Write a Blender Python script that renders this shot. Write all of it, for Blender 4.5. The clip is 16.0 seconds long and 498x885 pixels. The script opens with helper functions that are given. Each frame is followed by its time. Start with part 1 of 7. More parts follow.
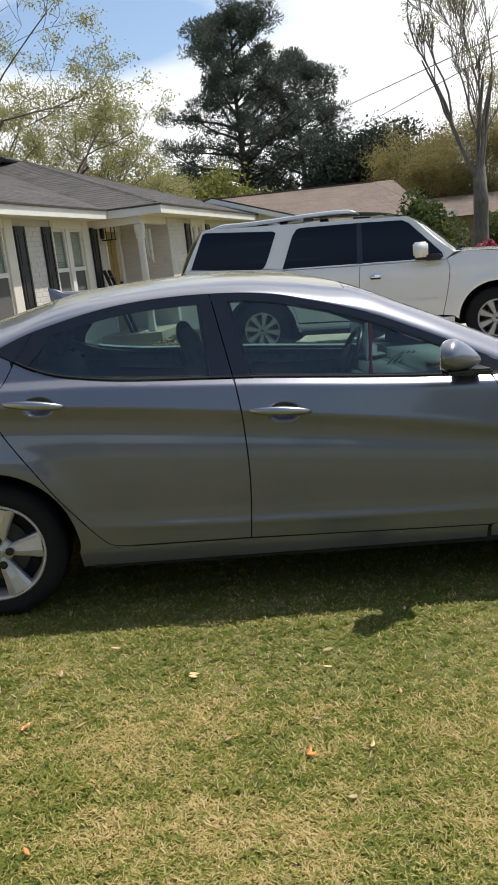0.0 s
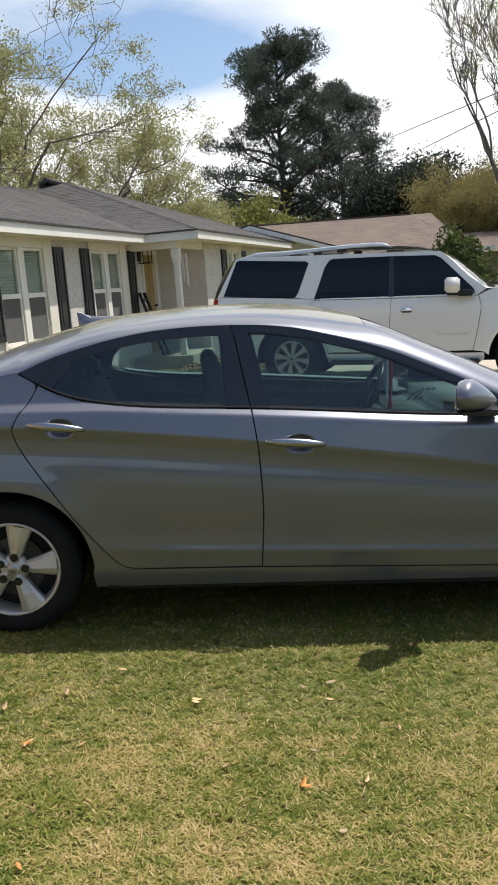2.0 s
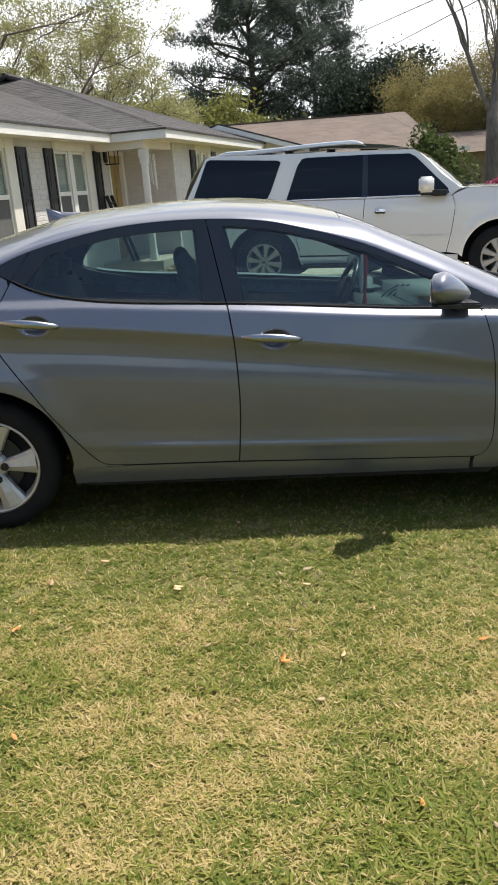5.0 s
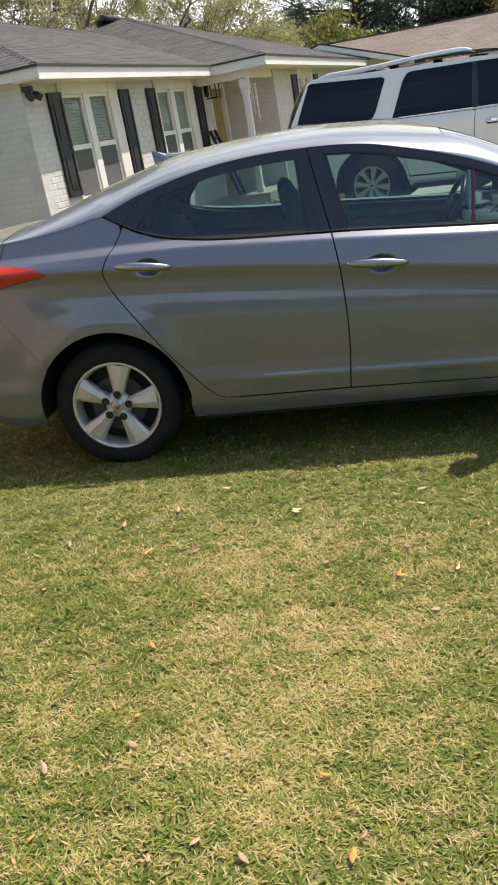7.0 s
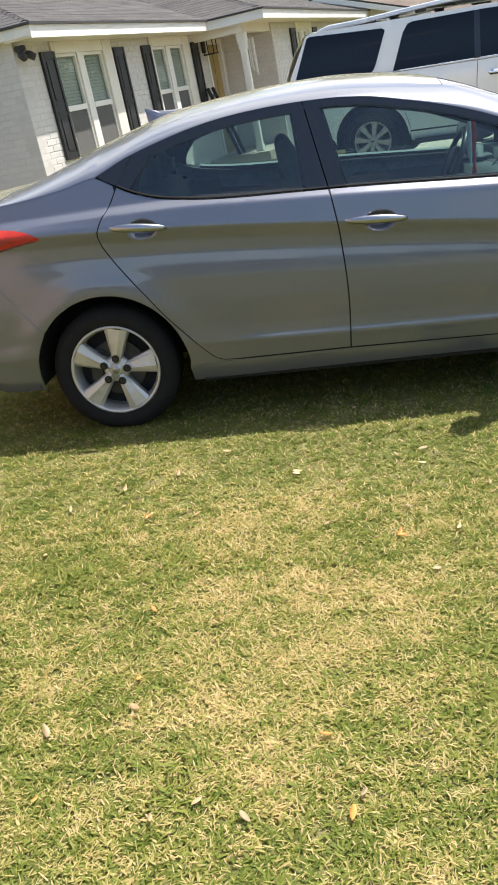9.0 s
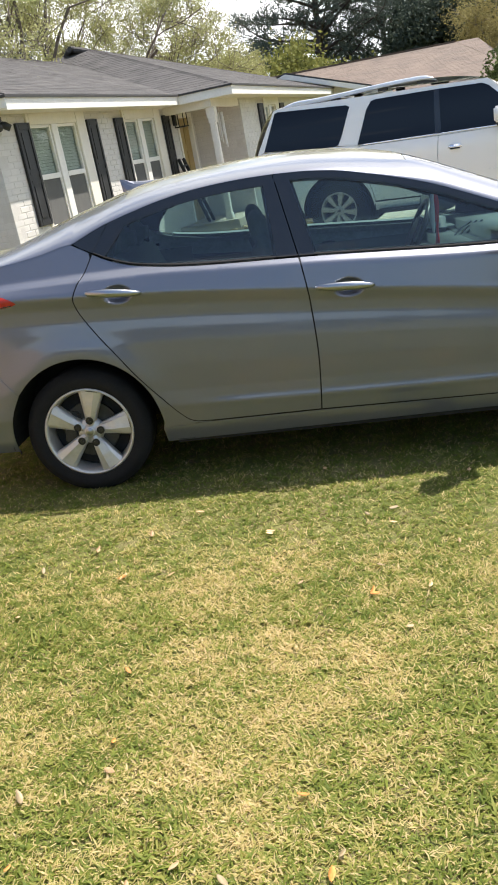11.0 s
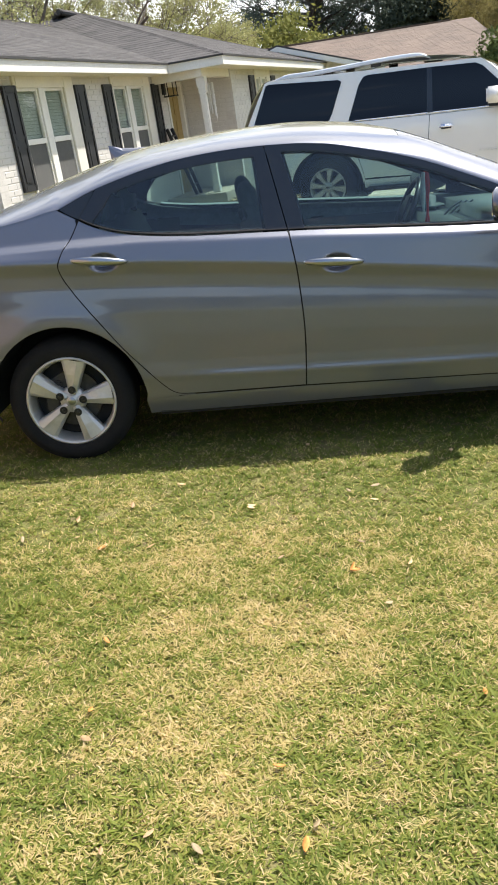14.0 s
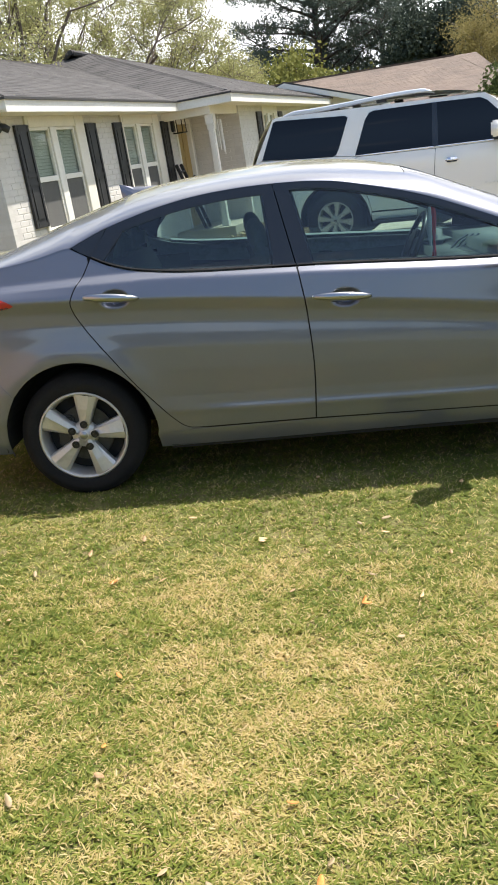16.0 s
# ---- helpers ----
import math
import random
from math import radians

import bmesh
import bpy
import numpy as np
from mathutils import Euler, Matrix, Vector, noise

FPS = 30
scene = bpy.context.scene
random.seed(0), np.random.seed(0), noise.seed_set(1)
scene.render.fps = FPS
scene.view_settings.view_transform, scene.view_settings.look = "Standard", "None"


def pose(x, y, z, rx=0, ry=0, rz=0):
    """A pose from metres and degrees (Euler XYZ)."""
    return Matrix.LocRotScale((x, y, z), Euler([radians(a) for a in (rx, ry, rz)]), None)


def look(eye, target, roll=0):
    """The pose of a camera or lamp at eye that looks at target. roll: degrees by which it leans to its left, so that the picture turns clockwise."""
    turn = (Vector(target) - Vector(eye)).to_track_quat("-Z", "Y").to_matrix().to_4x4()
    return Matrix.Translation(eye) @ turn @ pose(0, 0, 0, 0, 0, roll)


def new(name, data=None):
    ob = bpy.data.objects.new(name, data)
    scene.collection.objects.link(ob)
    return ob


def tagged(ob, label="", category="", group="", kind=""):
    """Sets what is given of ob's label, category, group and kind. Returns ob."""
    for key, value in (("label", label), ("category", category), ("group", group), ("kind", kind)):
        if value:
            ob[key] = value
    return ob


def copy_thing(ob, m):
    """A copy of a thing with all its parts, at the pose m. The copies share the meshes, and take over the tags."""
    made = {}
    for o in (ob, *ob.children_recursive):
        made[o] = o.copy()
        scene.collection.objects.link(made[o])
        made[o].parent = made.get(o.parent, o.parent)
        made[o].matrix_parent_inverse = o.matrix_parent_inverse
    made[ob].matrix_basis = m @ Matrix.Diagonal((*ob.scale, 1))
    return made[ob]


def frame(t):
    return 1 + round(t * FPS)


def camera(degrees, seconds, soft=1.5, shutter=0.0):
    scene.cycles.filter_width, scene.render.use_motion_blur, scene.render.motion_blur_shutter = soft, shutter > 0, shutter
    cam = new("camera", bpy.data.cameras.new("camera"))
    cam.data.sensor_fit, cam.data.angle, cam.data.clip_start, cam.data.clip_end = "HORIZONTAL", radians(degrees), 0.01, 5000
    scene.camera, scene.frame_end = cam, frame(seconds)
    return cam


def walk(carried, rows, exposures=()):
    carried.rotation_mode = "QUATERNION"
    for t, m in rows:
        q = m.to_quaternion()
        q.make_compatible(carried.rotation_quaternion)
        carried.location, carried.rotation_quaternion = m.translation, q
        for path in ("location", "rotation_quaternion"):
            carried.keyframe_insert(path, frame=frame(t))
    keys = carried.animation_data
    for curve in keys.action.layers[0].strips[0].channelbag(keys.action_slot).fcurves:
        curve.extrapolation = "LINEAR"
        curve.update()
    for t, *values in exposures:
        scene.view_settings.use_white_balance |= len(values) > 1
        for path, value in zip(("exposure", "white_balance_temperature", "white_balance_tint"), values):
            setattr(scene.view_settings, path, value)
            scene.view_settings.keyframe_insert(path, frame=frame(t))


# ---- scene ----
cam = camera(33.2, 16.0, 1.75)
LEVEL = Matrix(((0.99844, -0.0013, 0.05588, 0), (0, 0.99973, 0.02329, 0), (-0.05589, -0.02325, 0.99817, 0), (0, 0, 0, 1)))  # from the sedan's frame to true up
PATH = [
    (0, (0.979, -3.486, 1.414), (1.061, -1.525, 1.031), -3.2),
    (0.5, (1.003, -3.507, 1.435), (1.049, -1.533, 1.116), -1.4),
    (1, (1.017, -3.505, 1.442), (0.981, -1.538, 1.081), -1.8),
    (1.5, (1.035, -3.517, 1.444), (0.998, -1.551, 1.081), -1.4),
    (2, (1.039, -3.54, 1.445), (1.053, -1.567, 1.122), -1.0),
    (2.5, (1.025, -3.567, 1.442), (1.111, -1.592, 1.135), -1.5),
    (3, (1.031, -3.543, 1.45), (1.059, -1.579, 1.071), -1.3),
    (3.5, (1.042, -3.521, 1.455), (1.081, -1.564, 1.043), 0.2),
    (3.7, (1.042, -3.513, 1.448), (1.085, -1.56, 1.018), 0.2),
    (5.8, (1.006, -3.689, 1.376), (1.091, -1.77, 0.82), -1.9),
    (6, (1.042, -3.716, 1.381), (1.151, -1.775, 0.911), -0.6),
    (6.2, (1.043, -3.724, 1.392), (1.243, -1.783, 0.951), -1.8),
    (6.3, (1.047, -3.724, 1.397), (1.255, -1.783, 0.962), -2.9),
    (6.4, (1.046, -3.776, 1.424), (1.231, -1.84, 0.957), -3.7),
    (6.5, (1.066, -3.746, 1.415), (1.174, -1.816, 0.903), -5.4),
    (7, (1.043, -3.698, 1.4), (0.827, -1.825, 0.733), -6.7),
    (7.5, (1.024, -3.657, 1.385), (0.678, -1.847, 0.608), -7.8),
    (8, (1.019, -3.667, 1.383), (0.577, -1.882, 0.596), -7.7),
    (8.5, (1.048, -3.665, 1.383), (0.677, -1.851, 0.628), -7.8),
    (9, (1.064, -3.676, 1.385), (0.827, -1.836, 0.638), -8.0),
    (9.5, (1.042, -3.691, 1.388), (0.842, -1.838, 0.663), -6.3),
    (10, (1.055, -3.703, 1.396), (0.838, -1.832, 0.725), -7.1),
    (10.2, (1.057, -3.707, 1.397), (0.85, -1.827, 0.745), -7.3),
    (12.3, (1.043, -3.726, 1.399), (0.954, -1.823, 0.788), -6.2),
    (12.5, (1.043, -3.724, 1.396), (0.926, -1.83, 0.764), -6.2),
    (13, (1.054, -3.714, 1.389), (1.03, -1.817, 0.756), -4.9),
    (13.5, (1.045, -3.719, 1.392), (0.977, -1.832, 0.731), -5.2),
    (14, (1.038, -3.71, 1.385), (0.93, -1.831, 0.709), -5.2),
    (14.5, (1.063, -3.715, 1.386), (0.981, -1.841, 0.693), -5.9),
    (15, (1.049, -3.707, 1.393), (1.099, -1.815, 0.745), -4.4),
    (15.5, (1.051, -3.728, 1.407), (1.029, -1.821, 0.807), -5.2),
    (16, (1.039, -3.727, 1.406), (0.912, -1.826, 0.8), -5.8),
]
EXPOSURES = [(0, 0.18), (1.5, 0.18), (2.0, 0.18), (2.5, -0.02), (3.0, -0.06), (3.7, -0.04), (5.8, 0.66), (6.0, 0.66), (6.5, 0.27), (7, 0.52), (8, 0.74), (9, 0.88), (16, 0.84)]
walk(cam, [(t, LEVEL @ look(eye, target, roll)) for t, eye, target, roll in PATH], EXPOSURES)

# ---- world and sun ----
SUN_DIR = Vector((0.41, 0.20, 0.889)).normalized()
world = bpy.data.worlds.new("sky")
scene.world = world
world.use_nodes = True
wn, wl = world.node_tree.nodes, world.node_tree.links
wn.clear()
w_out, w_bg = wn.new("ShaderNodeOutputWorld"), wn.new("ShaderNodeBackground")
w_sky = wn.new("ShaderNodeTexSky")
w_sky.sky_type, w_sky.sun_disc = "NISHITA", False
w_sky.sun_elevation, w_sky.sun_rotation = math.asin(SUN_DIR.z), math.atan2(SUN_DIR.x, SUN_DIR.y)
w_sky.air_density, w_sky.dust_density, w_sky.ozone_density = 1.0, 1.2, 1.5
w_co, w_map = wn.new("ShaderNodeTexCoord"), wn.new("ShaderNodeMapping")
w_map.inputs["Scale"].default_value = (1.0, 1.0, 3.2)
w_map.inputs["Rotation"].default_value = (0.15, 0.1, 0.5)
w_map.inputs["Location"].default_value = (0.4, 0.35, 0.1)
w_noise, w_ramp = wn.new("ShaderNodeTexNoise"), wn.new("ShaderNodeValToRGB")
w_noise.inputs["Scale"].default_value, w_noise.inputs["Detail"].default_value = 1.7, 9.0
w_noise.inputs["Roughness"].default_value = 0.52
w_ramp.color_ramp.elements[0].position, w_ramp.color_ramp.elements[1].position = 0.47, 0.66
w_mix = wn.new("ShaderNodeMix")
w_mix.data_type = "RGBA"
w_mix.inputs["B"].default_value = (7.0, 7.1, 7.2, 1)
wl.new(w_co.outputs["Generated"], w_map.inputs["Vector"])
wl.new(w_map.outputs["Vector"], w_noise.inputs["Vector"])
w_dot, w_sum = wn.new("ShaderNodeVectorMath"), wn.new("ShaderNodeMath")
w_dot.operation, w_sum.operation = "DOT_PRODUCT", "MULTIPLY_ADD"
w_dot.inputs[1].default_value = Vector((0.35, 0.94, 0)).normalized()  # the cloud bank lies ahead, clear sky behind
w_sum.inputs[1].default_value = 0.145
# a long blue gap in the bank, low over the roofs
w_gap, w_len, w_gr = wn.new("ShaderNodeMapping"), wn.new("ShaderNodeVectorMath"), wn.new("ShaderNodeMapRange")
GAP = Vector((math.sin(radians(-5)), math.cos(radians(-5)), math.sin(radians(14.4))))
GAP_SCALE = (5.2, 1.0, 20.0)
w_gap.inputs["Location"].default_value = tuple(-g * k for g, k in zip(GAP, GAP_SCALE))
w_gap.inputs["Scale"].default_value = GAP_SCALE
w_len.operation = "LENGTH"
w_gr.inputs["From Min"].default_value, w_gr.inputs["From Max"].default_value = 0.25, 1.25
w_gr.inputs["To Min"].default_value, w_gr.inputs["To Max"].default_value = -0.24, 0.0
w_add = wn.new("ShaderNodeMath")
w_add.operation = "ADD"
wl.new(w_co.outputs["Generated"], w_gap.inputs["Vector"])
wl.new(w_gap.outputs["Vector"], w_len.inputs[0])
wl.new(w_len.outputs["Value"], w_gr.inputs["Value"])
wl.new(w_gr.outputs["Result"], w_add.inputs[1])
wl.new(w_co.outputs["Generated"], w_dot.inputs[0])
wl.new(w_dot.outputs["Value"], w_sum.inputs[0])
wl.new(w_noise.outputs["Fac"], w_sum.inputs[2])
wl.new(w_sum.outputs[0], w_add.inputs[0])
wl.new(w_add.outputs[0], w_ramp.inputs["Fac"])
wl.new(w_ramp.outputs["Color"], w_mix.inputs["Factor"])
wl.new(w_sky.outputs["Color"], w_mix.inputs["A"])
wl.new(w_mix.outputs["Result"], w_bg.inputs["Color"])
wl.new(w_bg.outputs["Background"], w_out.inputs["Surface"])
w_bg.inputs["Strength"].default_value = 0.142

sun = new("sun", bpy.data.lights.new("sun", "SUN"))
sun.data.energy, sun.data.angle, sun.data.color = 5.0, radians(0.53), (1.0, 0.95, 0.885)
sun.matrix_world = look(SUN_DIR * 60, (0, 0, 0))


# ---- materials ----
def nodes_of(name):
    m = bpy.data.materials.new(name)
    m.use_nodes = True
    nt = m.node_tree
    return m, nt.nodes, nt.links, nt.nodes["Principled BSDF"]


def surface(name, a, b, scale=6.0, rough=0.6, metal=0.0, bump=0.0, bump_scale=60.0, coat=0.0, fine=0.15, per_piece=0.0, stretch=(1, 1, 1), rough_var=0.1, island=0.0, spec=0.5):
    """Two colours mixed by a broad and a fine noise, with bump; per_piece: brightness that differs between objects."""
    m, n, l, p = nodes_of(name)
    co, mp = n.new("ShaderNodeTexCoord"), n.new("ShaderNodeMapping")
    mp.inputs["Scale"].default_value = stretch
    l.new(co.outputs["Object"], mp.inputs["Vector"])
    big, small, mix = n.new("ShaderNodeTexNoise"), n.new("ShaderNodeTexNoise"), n.new("ShaderNodeMix")
    big.inputs["Scale"].default_value, big.inputs["Detail"].default_value = scale, 5
    small.inputs["Scale"].default_value, small.inputs["Detail"].default_value = bump_scale, 4
    for t in (big, small):
        l.new(mp.outputs["Vector"], t.inputs["Vector"])
    mix.data_type = "RGBA"
    mix.inputs["A"].default_value, mix.inputs["B"].default_value = (*a, 1), (*b, 1)
    ramp = n.new("ShaderNodeMapRange")
    ramp.inputs["From Min"].default_value, ramp.inputs["From Max"].default_value = 0.32, 0.68
    l.new(big.outputs["Fac"], ramp.inputs["Value"])
    l.new(ramp.outputs["Result"], mix.inputs["Factor"])
    hsv = n.new("ShaderNodeHueSaturation")
    l.new(mix.outputs["Result"], hsv.inputs["Color"])
    val = n.new("ShaderNodeMapRange")
    val.inputs["From Min"].default_value, val.inputs["From Max"].default_value = 0.3, 0.7
    val.inputs["To Min"].default_value, val.inputs["To Max"].default_value = 1 - fine, 1 + fine
    l.new(small.outputs["Fac"], val.inputs["Value"])
    value = val.outputs["Result"]
    for amount, node, out in ((per_piece, "ShaderNodeObjectInfo", "Random"), (island, "ShaderNodeNewGeometry", "Random Per Island")):
        if amount:
            info, more, mul = n.new(node), n.new("ShaderNodeMapRange"), n.new("ShaderNodeMath")
            more.inputs["To Min"].default_value, more.inputs["To Max"].default_value = 1 - amount, 1 + amount
            mul.operation = "MULTIPLY"
            l.new(info.outputs[out], more.inputs["Value"])
            l.new(more.outputs["Result"], mul.inputs[0])
            l.new(value, mul.inputs[1])
            value = mul.outputs[0]
    l.new(value, hsv.inputs["Value"])
    l.new(hsv.outputs["Color"], p.inputs["Base Color"])
    p.inputs["Metallic"].default_value = metal
    p.inputs["Coat Weight"].default_value, p.inputs["Coat Roughness"].default_value = coat, 0.03
    p.inputs["Specular IOR Level"].default_value = spec
    rr = n.new("ShaderNodeMapRange")
    rr.inputs["To Min"].default_value, rr.inputs["To Max"].default_value = max(rough - rough_var, 0.02), min(rough + rough_var, 1)
    l.new(big.outputs["Fac"], rr.inputs["Value"])
    l.new(rr.outputs["Result"], p.inputs["Roughness"])
    if bump:
        bp = n.new("ShaderNodeBump")
        bp.inputs["Strength"].default_value, bp.inputs["Distance"].default_value = bump, 0.004
        l.new(small.outputs["Fac"], bp.inputs["Height"])
        l.new(bp.outputs["Normal"], p.inputs["Normal"])
    return m


def pane(name, tint, gloss=1.0, film=0.0):
    """A thin pane: what is behind it through a tint, with a mirror gloss that grows at grazing angles."""
    m, n, l, p = nodes_of(name)
    n.remove(p)
    out = n["Material Output"]
    tr, gl, mx, fr = n.new("ShaderNodeBsdfTransparent"), n.new("ShaderNodeBsdfGlossy"), n.new("ShaderNodeMixShader"), n.new("ShaderNodeLayerWeight")
    tr.inputs["Color"].default_value = (*tint, 1)
    gl.inputs["Roughness"].default_value = 0.01
    gl.inputs["Color"].default_value = (gloss, gloss, gloss, 1)
    fr.inputs["Blend"].default_value = 0.5
    pw, ma = n.new("ShaderNodeMath"), n.new("ShaderNodeMath")
    pw.operation, ma.operation = "POWER", "MULTIPLY_ADD"
    pw.inputs[1].default_value, ma.inputs[1].default_value, ma.inputs[2].default_value = 5.0, 0.92, 0.062
    l.new(fr.outputs["Facing"], pw.inputs[0])
    l.new(pw.outputs[0], ma.inputs[0])
    l.new(ma.outputs[0], mx.inputs["Fac"])
    l.new(tr.outputs["BSDF"], mx.inputs[1])
    l.new(gl.outputs["BSDF"], mx.inputs[2])
    last = mx
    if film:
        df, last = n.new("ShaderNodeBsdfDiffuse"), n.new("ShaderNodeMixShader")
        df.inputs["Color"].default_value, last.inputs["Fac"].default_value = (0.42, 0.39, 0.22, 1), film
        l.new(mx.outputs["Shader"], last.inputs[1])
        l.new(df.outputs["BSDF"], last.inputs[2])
    l.new(last.outputs["Shader"], out.inputs["Surface"])
    return m


def leafy(name, a, b, rough=0.55, sheer=0.25, scale=1.5):
    """Foliage: colour differs from leaf to leaf and by broad patches, and some light passes through."""
    m, n, l, p = nodes_of(name)
    geo, mix, co, big = n.new("ShaderNodeNewGeometry"), n.new("ShaderNodeMix"), n.new("ShaderNodeTexCoord"), n.new("ShaderNodeTexNoise")
    mix.data_type = "RGBA"
    mix.inputs["A"].default_value, mix.inputs["B"].default_value = (*a, 1), (*b, 1)
    big.inputs["Scale"].default_value = scale
    l.new(co.outputs["Object"], big.inputs["Vector"])
    avg = n.new("ShaderNodeMath")
    avg.operation = "MULTIPLY_ADD"
    avg.inputs[1].default_value = 0.55
    half = n.new("ShaderNodeMath")
    half.operation = "MULTIPLY_ADD"
    half.inputs[1].default_value, half.inputs[2].default_value = 1.6, -0.55
    l.new(big.outputs["Fac"], half.inputs[0])
    l.new(geo.outputs["Random Per Island"], avg.inputs[0])
    l.new(half.outputs[0], avg.inputs[2])
    l.new(avg.outputs[0], mix.inputs["Factor"])
    l.new(mix.outputs["Result"], p.inputs["Base Color"])
    p.inputs["Roughness"].default_value, p.inputs["Specular IOR Level"].default_value = 0.8, 0.12
    tl, mx = n.new("ShaderNodeBsdfTranslucent"), n.new("ShaderNodeMixShader")
    mx.inputs["Fac"].default_value = sheer
    l.new(mix.outputs["Result"], tl.inputs["Color"])
    l.new(p.outputs["BSDF"], mx.inputs[1])
    l.new(tl.outputs["BSDF"], mx.inputs[2])
    l.new(mx.outputs["Shader"], n["Material Output"].inputs["Surface"])
    return m


def lawn_material(name):
    """Soil, thatch and turf seen between the blades."""
    m, n, l, p = nodes_of(name)
    co = n.new("ShaderNodeTexCoord")
    big, mid, small = (n.new("ShaderNodeTexNoise") for _ in range(3))
    for t, s, d in ((big, 1.3, 3), (mid, 14.0, 5), (small, 120.0, 5)):
        t.inputs["Scale"].default_value, t.inputs["Detail"].default_value = s, d
        l.new(co.outputs["Object"], t.inputs["Vector"])
    m1, m2, m3 = (n.new("ShaderNodeMix") for _ in range(3))
    for x in (m1, m2, m3):
        x.data_type = "RGBA"
    m1.inputs["A"].default_value, m1.inputs["B"].default_value = (0.15, 0.168, 0.046, 1), (0.25, 0.23, 0.088, 1)
    m2.inputs["B"].default_value = (0.22, 0.18, 0.09, 1)
    m3.inputs["B"].default_value = (0.14, 0.115, 0.062, 1)
    r1, r2, r3 = (n.new("ShaderNodeMapRange") for _ in range(3))
    for r, lo, hi, t in ((r1, 0.4, 0.62, big), (r2, 0.52, 0.7, mid), (r3, 0.5, 0.75, small)):
        r.inputs["From Min"].default_value, r.inputs["From Max"].default_value = lo, hi
        l.new(t.outputs["Fac"], r.inputs["Value"])
    for r, x in ((r1, m1), (r2, m2), (r3, m3)):
        l.new(r.outputs["Result"], x.inputs["Factor"])
    l.new(m1.outputs["Result"], m2.inputs["A"])
    l.new(m2.outputs["Result"], m3.inputs["A"])
    l.new(m3.outputs["Result"], p.inputs["Base Color"])
    p.inputs["Roughness"].default_value, p.inputs["Specular IOR Level"].default_value = 0.95, 0.1
    bp = n.new("ShaderNodeBump")
    bp.inputs["Strength"].default_value, bp.inputs["Distance"].default_value = 1.0, 0.02
    l.new(small.outputs["Fac"], bp.inputs["Height"])
    l.new(bp.outputs["Normal"], p.inputs["Normal"])
    return m


def blade_material(name):
    """Grass blades: each has a tone from deep green to straw, kept with its points."""
    m, n, l, p = nodes_of(name)
    tone, ramp = n.new("ShaderNodeAttribute"), n.new("ShaderNodeValToRGB")
    tone.attribute_name = "tone"
    e = ramp.color_ramp.elements
    e[0].position, e[0].color = 0.0, (0.148, 0.192, 0.036, 1)
    e[1].position, e[1].color = 1.0, (0.73, 0.57, 0.33, 1)
    for pos, col in ((0.3, (0.240, 0.275, 0.052, 1)), (0.5, (0.395, 0.366, 0.11, 1)), (0.68, (0.57, 0.454, 0.20, 1))):
        e.new(pos).color = col
    l.new(tone.outputs["Fac"], ramp.inputs["Fac"])
    l.new(ramp.outputs["Color"], p.inputs["Base Color"])
    p.inputs["Roughness"].default_value, p.inputs["Specular IOR Level"].default_value = 0.6, 0.2
    tl, mx = n.new("ShaderNodeBsdfTranslucent"), n.new("ShaderNodeMixShader")
    mx.inputs["Fac"].default_value = 0.52
    l.new(ramp.outputs["Color"], tl.inputs["Color"])
    l.new(p.outputs["BSDF"], mx.inputs[1])
    l.new(tl.outputs["BSDF"], mx.inputs[2])
    l.new(mx.outputs["Shader"], n["Material Output"].inputs["Surface"])
    return m


def car_paint(name, base, metal, rough, flake=0.12, pollen=0.0):
    m, n, l, p = nodes_of(name)
    co, fl, mix, dust = n.new("ShaderNodeTexCoord"), n.new("ShaderNodeTexVoronoi"), n.new("ShaderNodeMix"), n.new("ShaderNodeTexNoise")
    fl.inputs["Scale"].default_value = 900
    dust.inputs["Scale"].default_value, dust.inputs["Detail"].default_value = 7, 8
    l.new(co.outputs["Object"], fl.inputs["Vector"])
    l.new(co.outputs["Object"], dust.inputs["Vector"])
    mix.data_type = "RGBA"
    mix.inputs["A"].default_value = (*[c * (1 - flake) for c in base], 1)
    mix.inputs["B"].default_value = (*[c * (1 + flake) for c in base], 1)
    l.new(fl.outputs["Color"], mix.inputs["Factor"])
    l.new(mix.outputs["Result"], p.inputs["Base Color"])
    p.inputs["Metallic"].default_value, p.inputs["Roughness"].default_value = metal, rough
    p.inputs["Coat Weight"].default_value, p.inputs["Coat IOR"].default_value = 1.0, 1.62
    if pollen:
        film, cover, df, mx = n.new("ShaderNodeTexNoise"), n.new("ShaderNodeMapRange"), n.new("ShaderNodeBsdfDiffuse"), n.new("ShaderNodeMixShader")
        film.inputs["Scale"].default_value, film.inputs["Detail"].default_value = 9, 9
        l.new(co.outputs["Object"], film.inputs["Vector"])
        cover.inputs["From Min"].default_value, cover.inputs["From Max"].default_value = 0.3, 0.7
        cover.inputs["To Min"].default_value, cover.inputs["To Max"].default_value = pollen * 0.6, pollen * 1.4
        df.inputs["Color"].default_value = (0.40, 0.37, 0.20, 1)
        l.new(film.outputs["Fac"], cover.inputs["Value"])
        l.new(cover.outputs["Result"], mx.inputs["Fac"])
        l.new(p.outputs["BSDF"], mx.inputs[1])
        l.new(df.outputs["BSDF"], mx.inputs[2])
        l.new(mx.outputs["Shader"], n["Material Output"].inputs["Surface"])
    r = n.new("ShaderNodeMapRange")
    r.inputs["To Min"].default_value, r.inputs["To Max"].default_value = 0.03, 0.12
    l.new(dust.outputs["Fac"], r.inputs["Value"])
    l.new(r.outputs["Result"], p.inputs["Coat Roughness"])
    return m


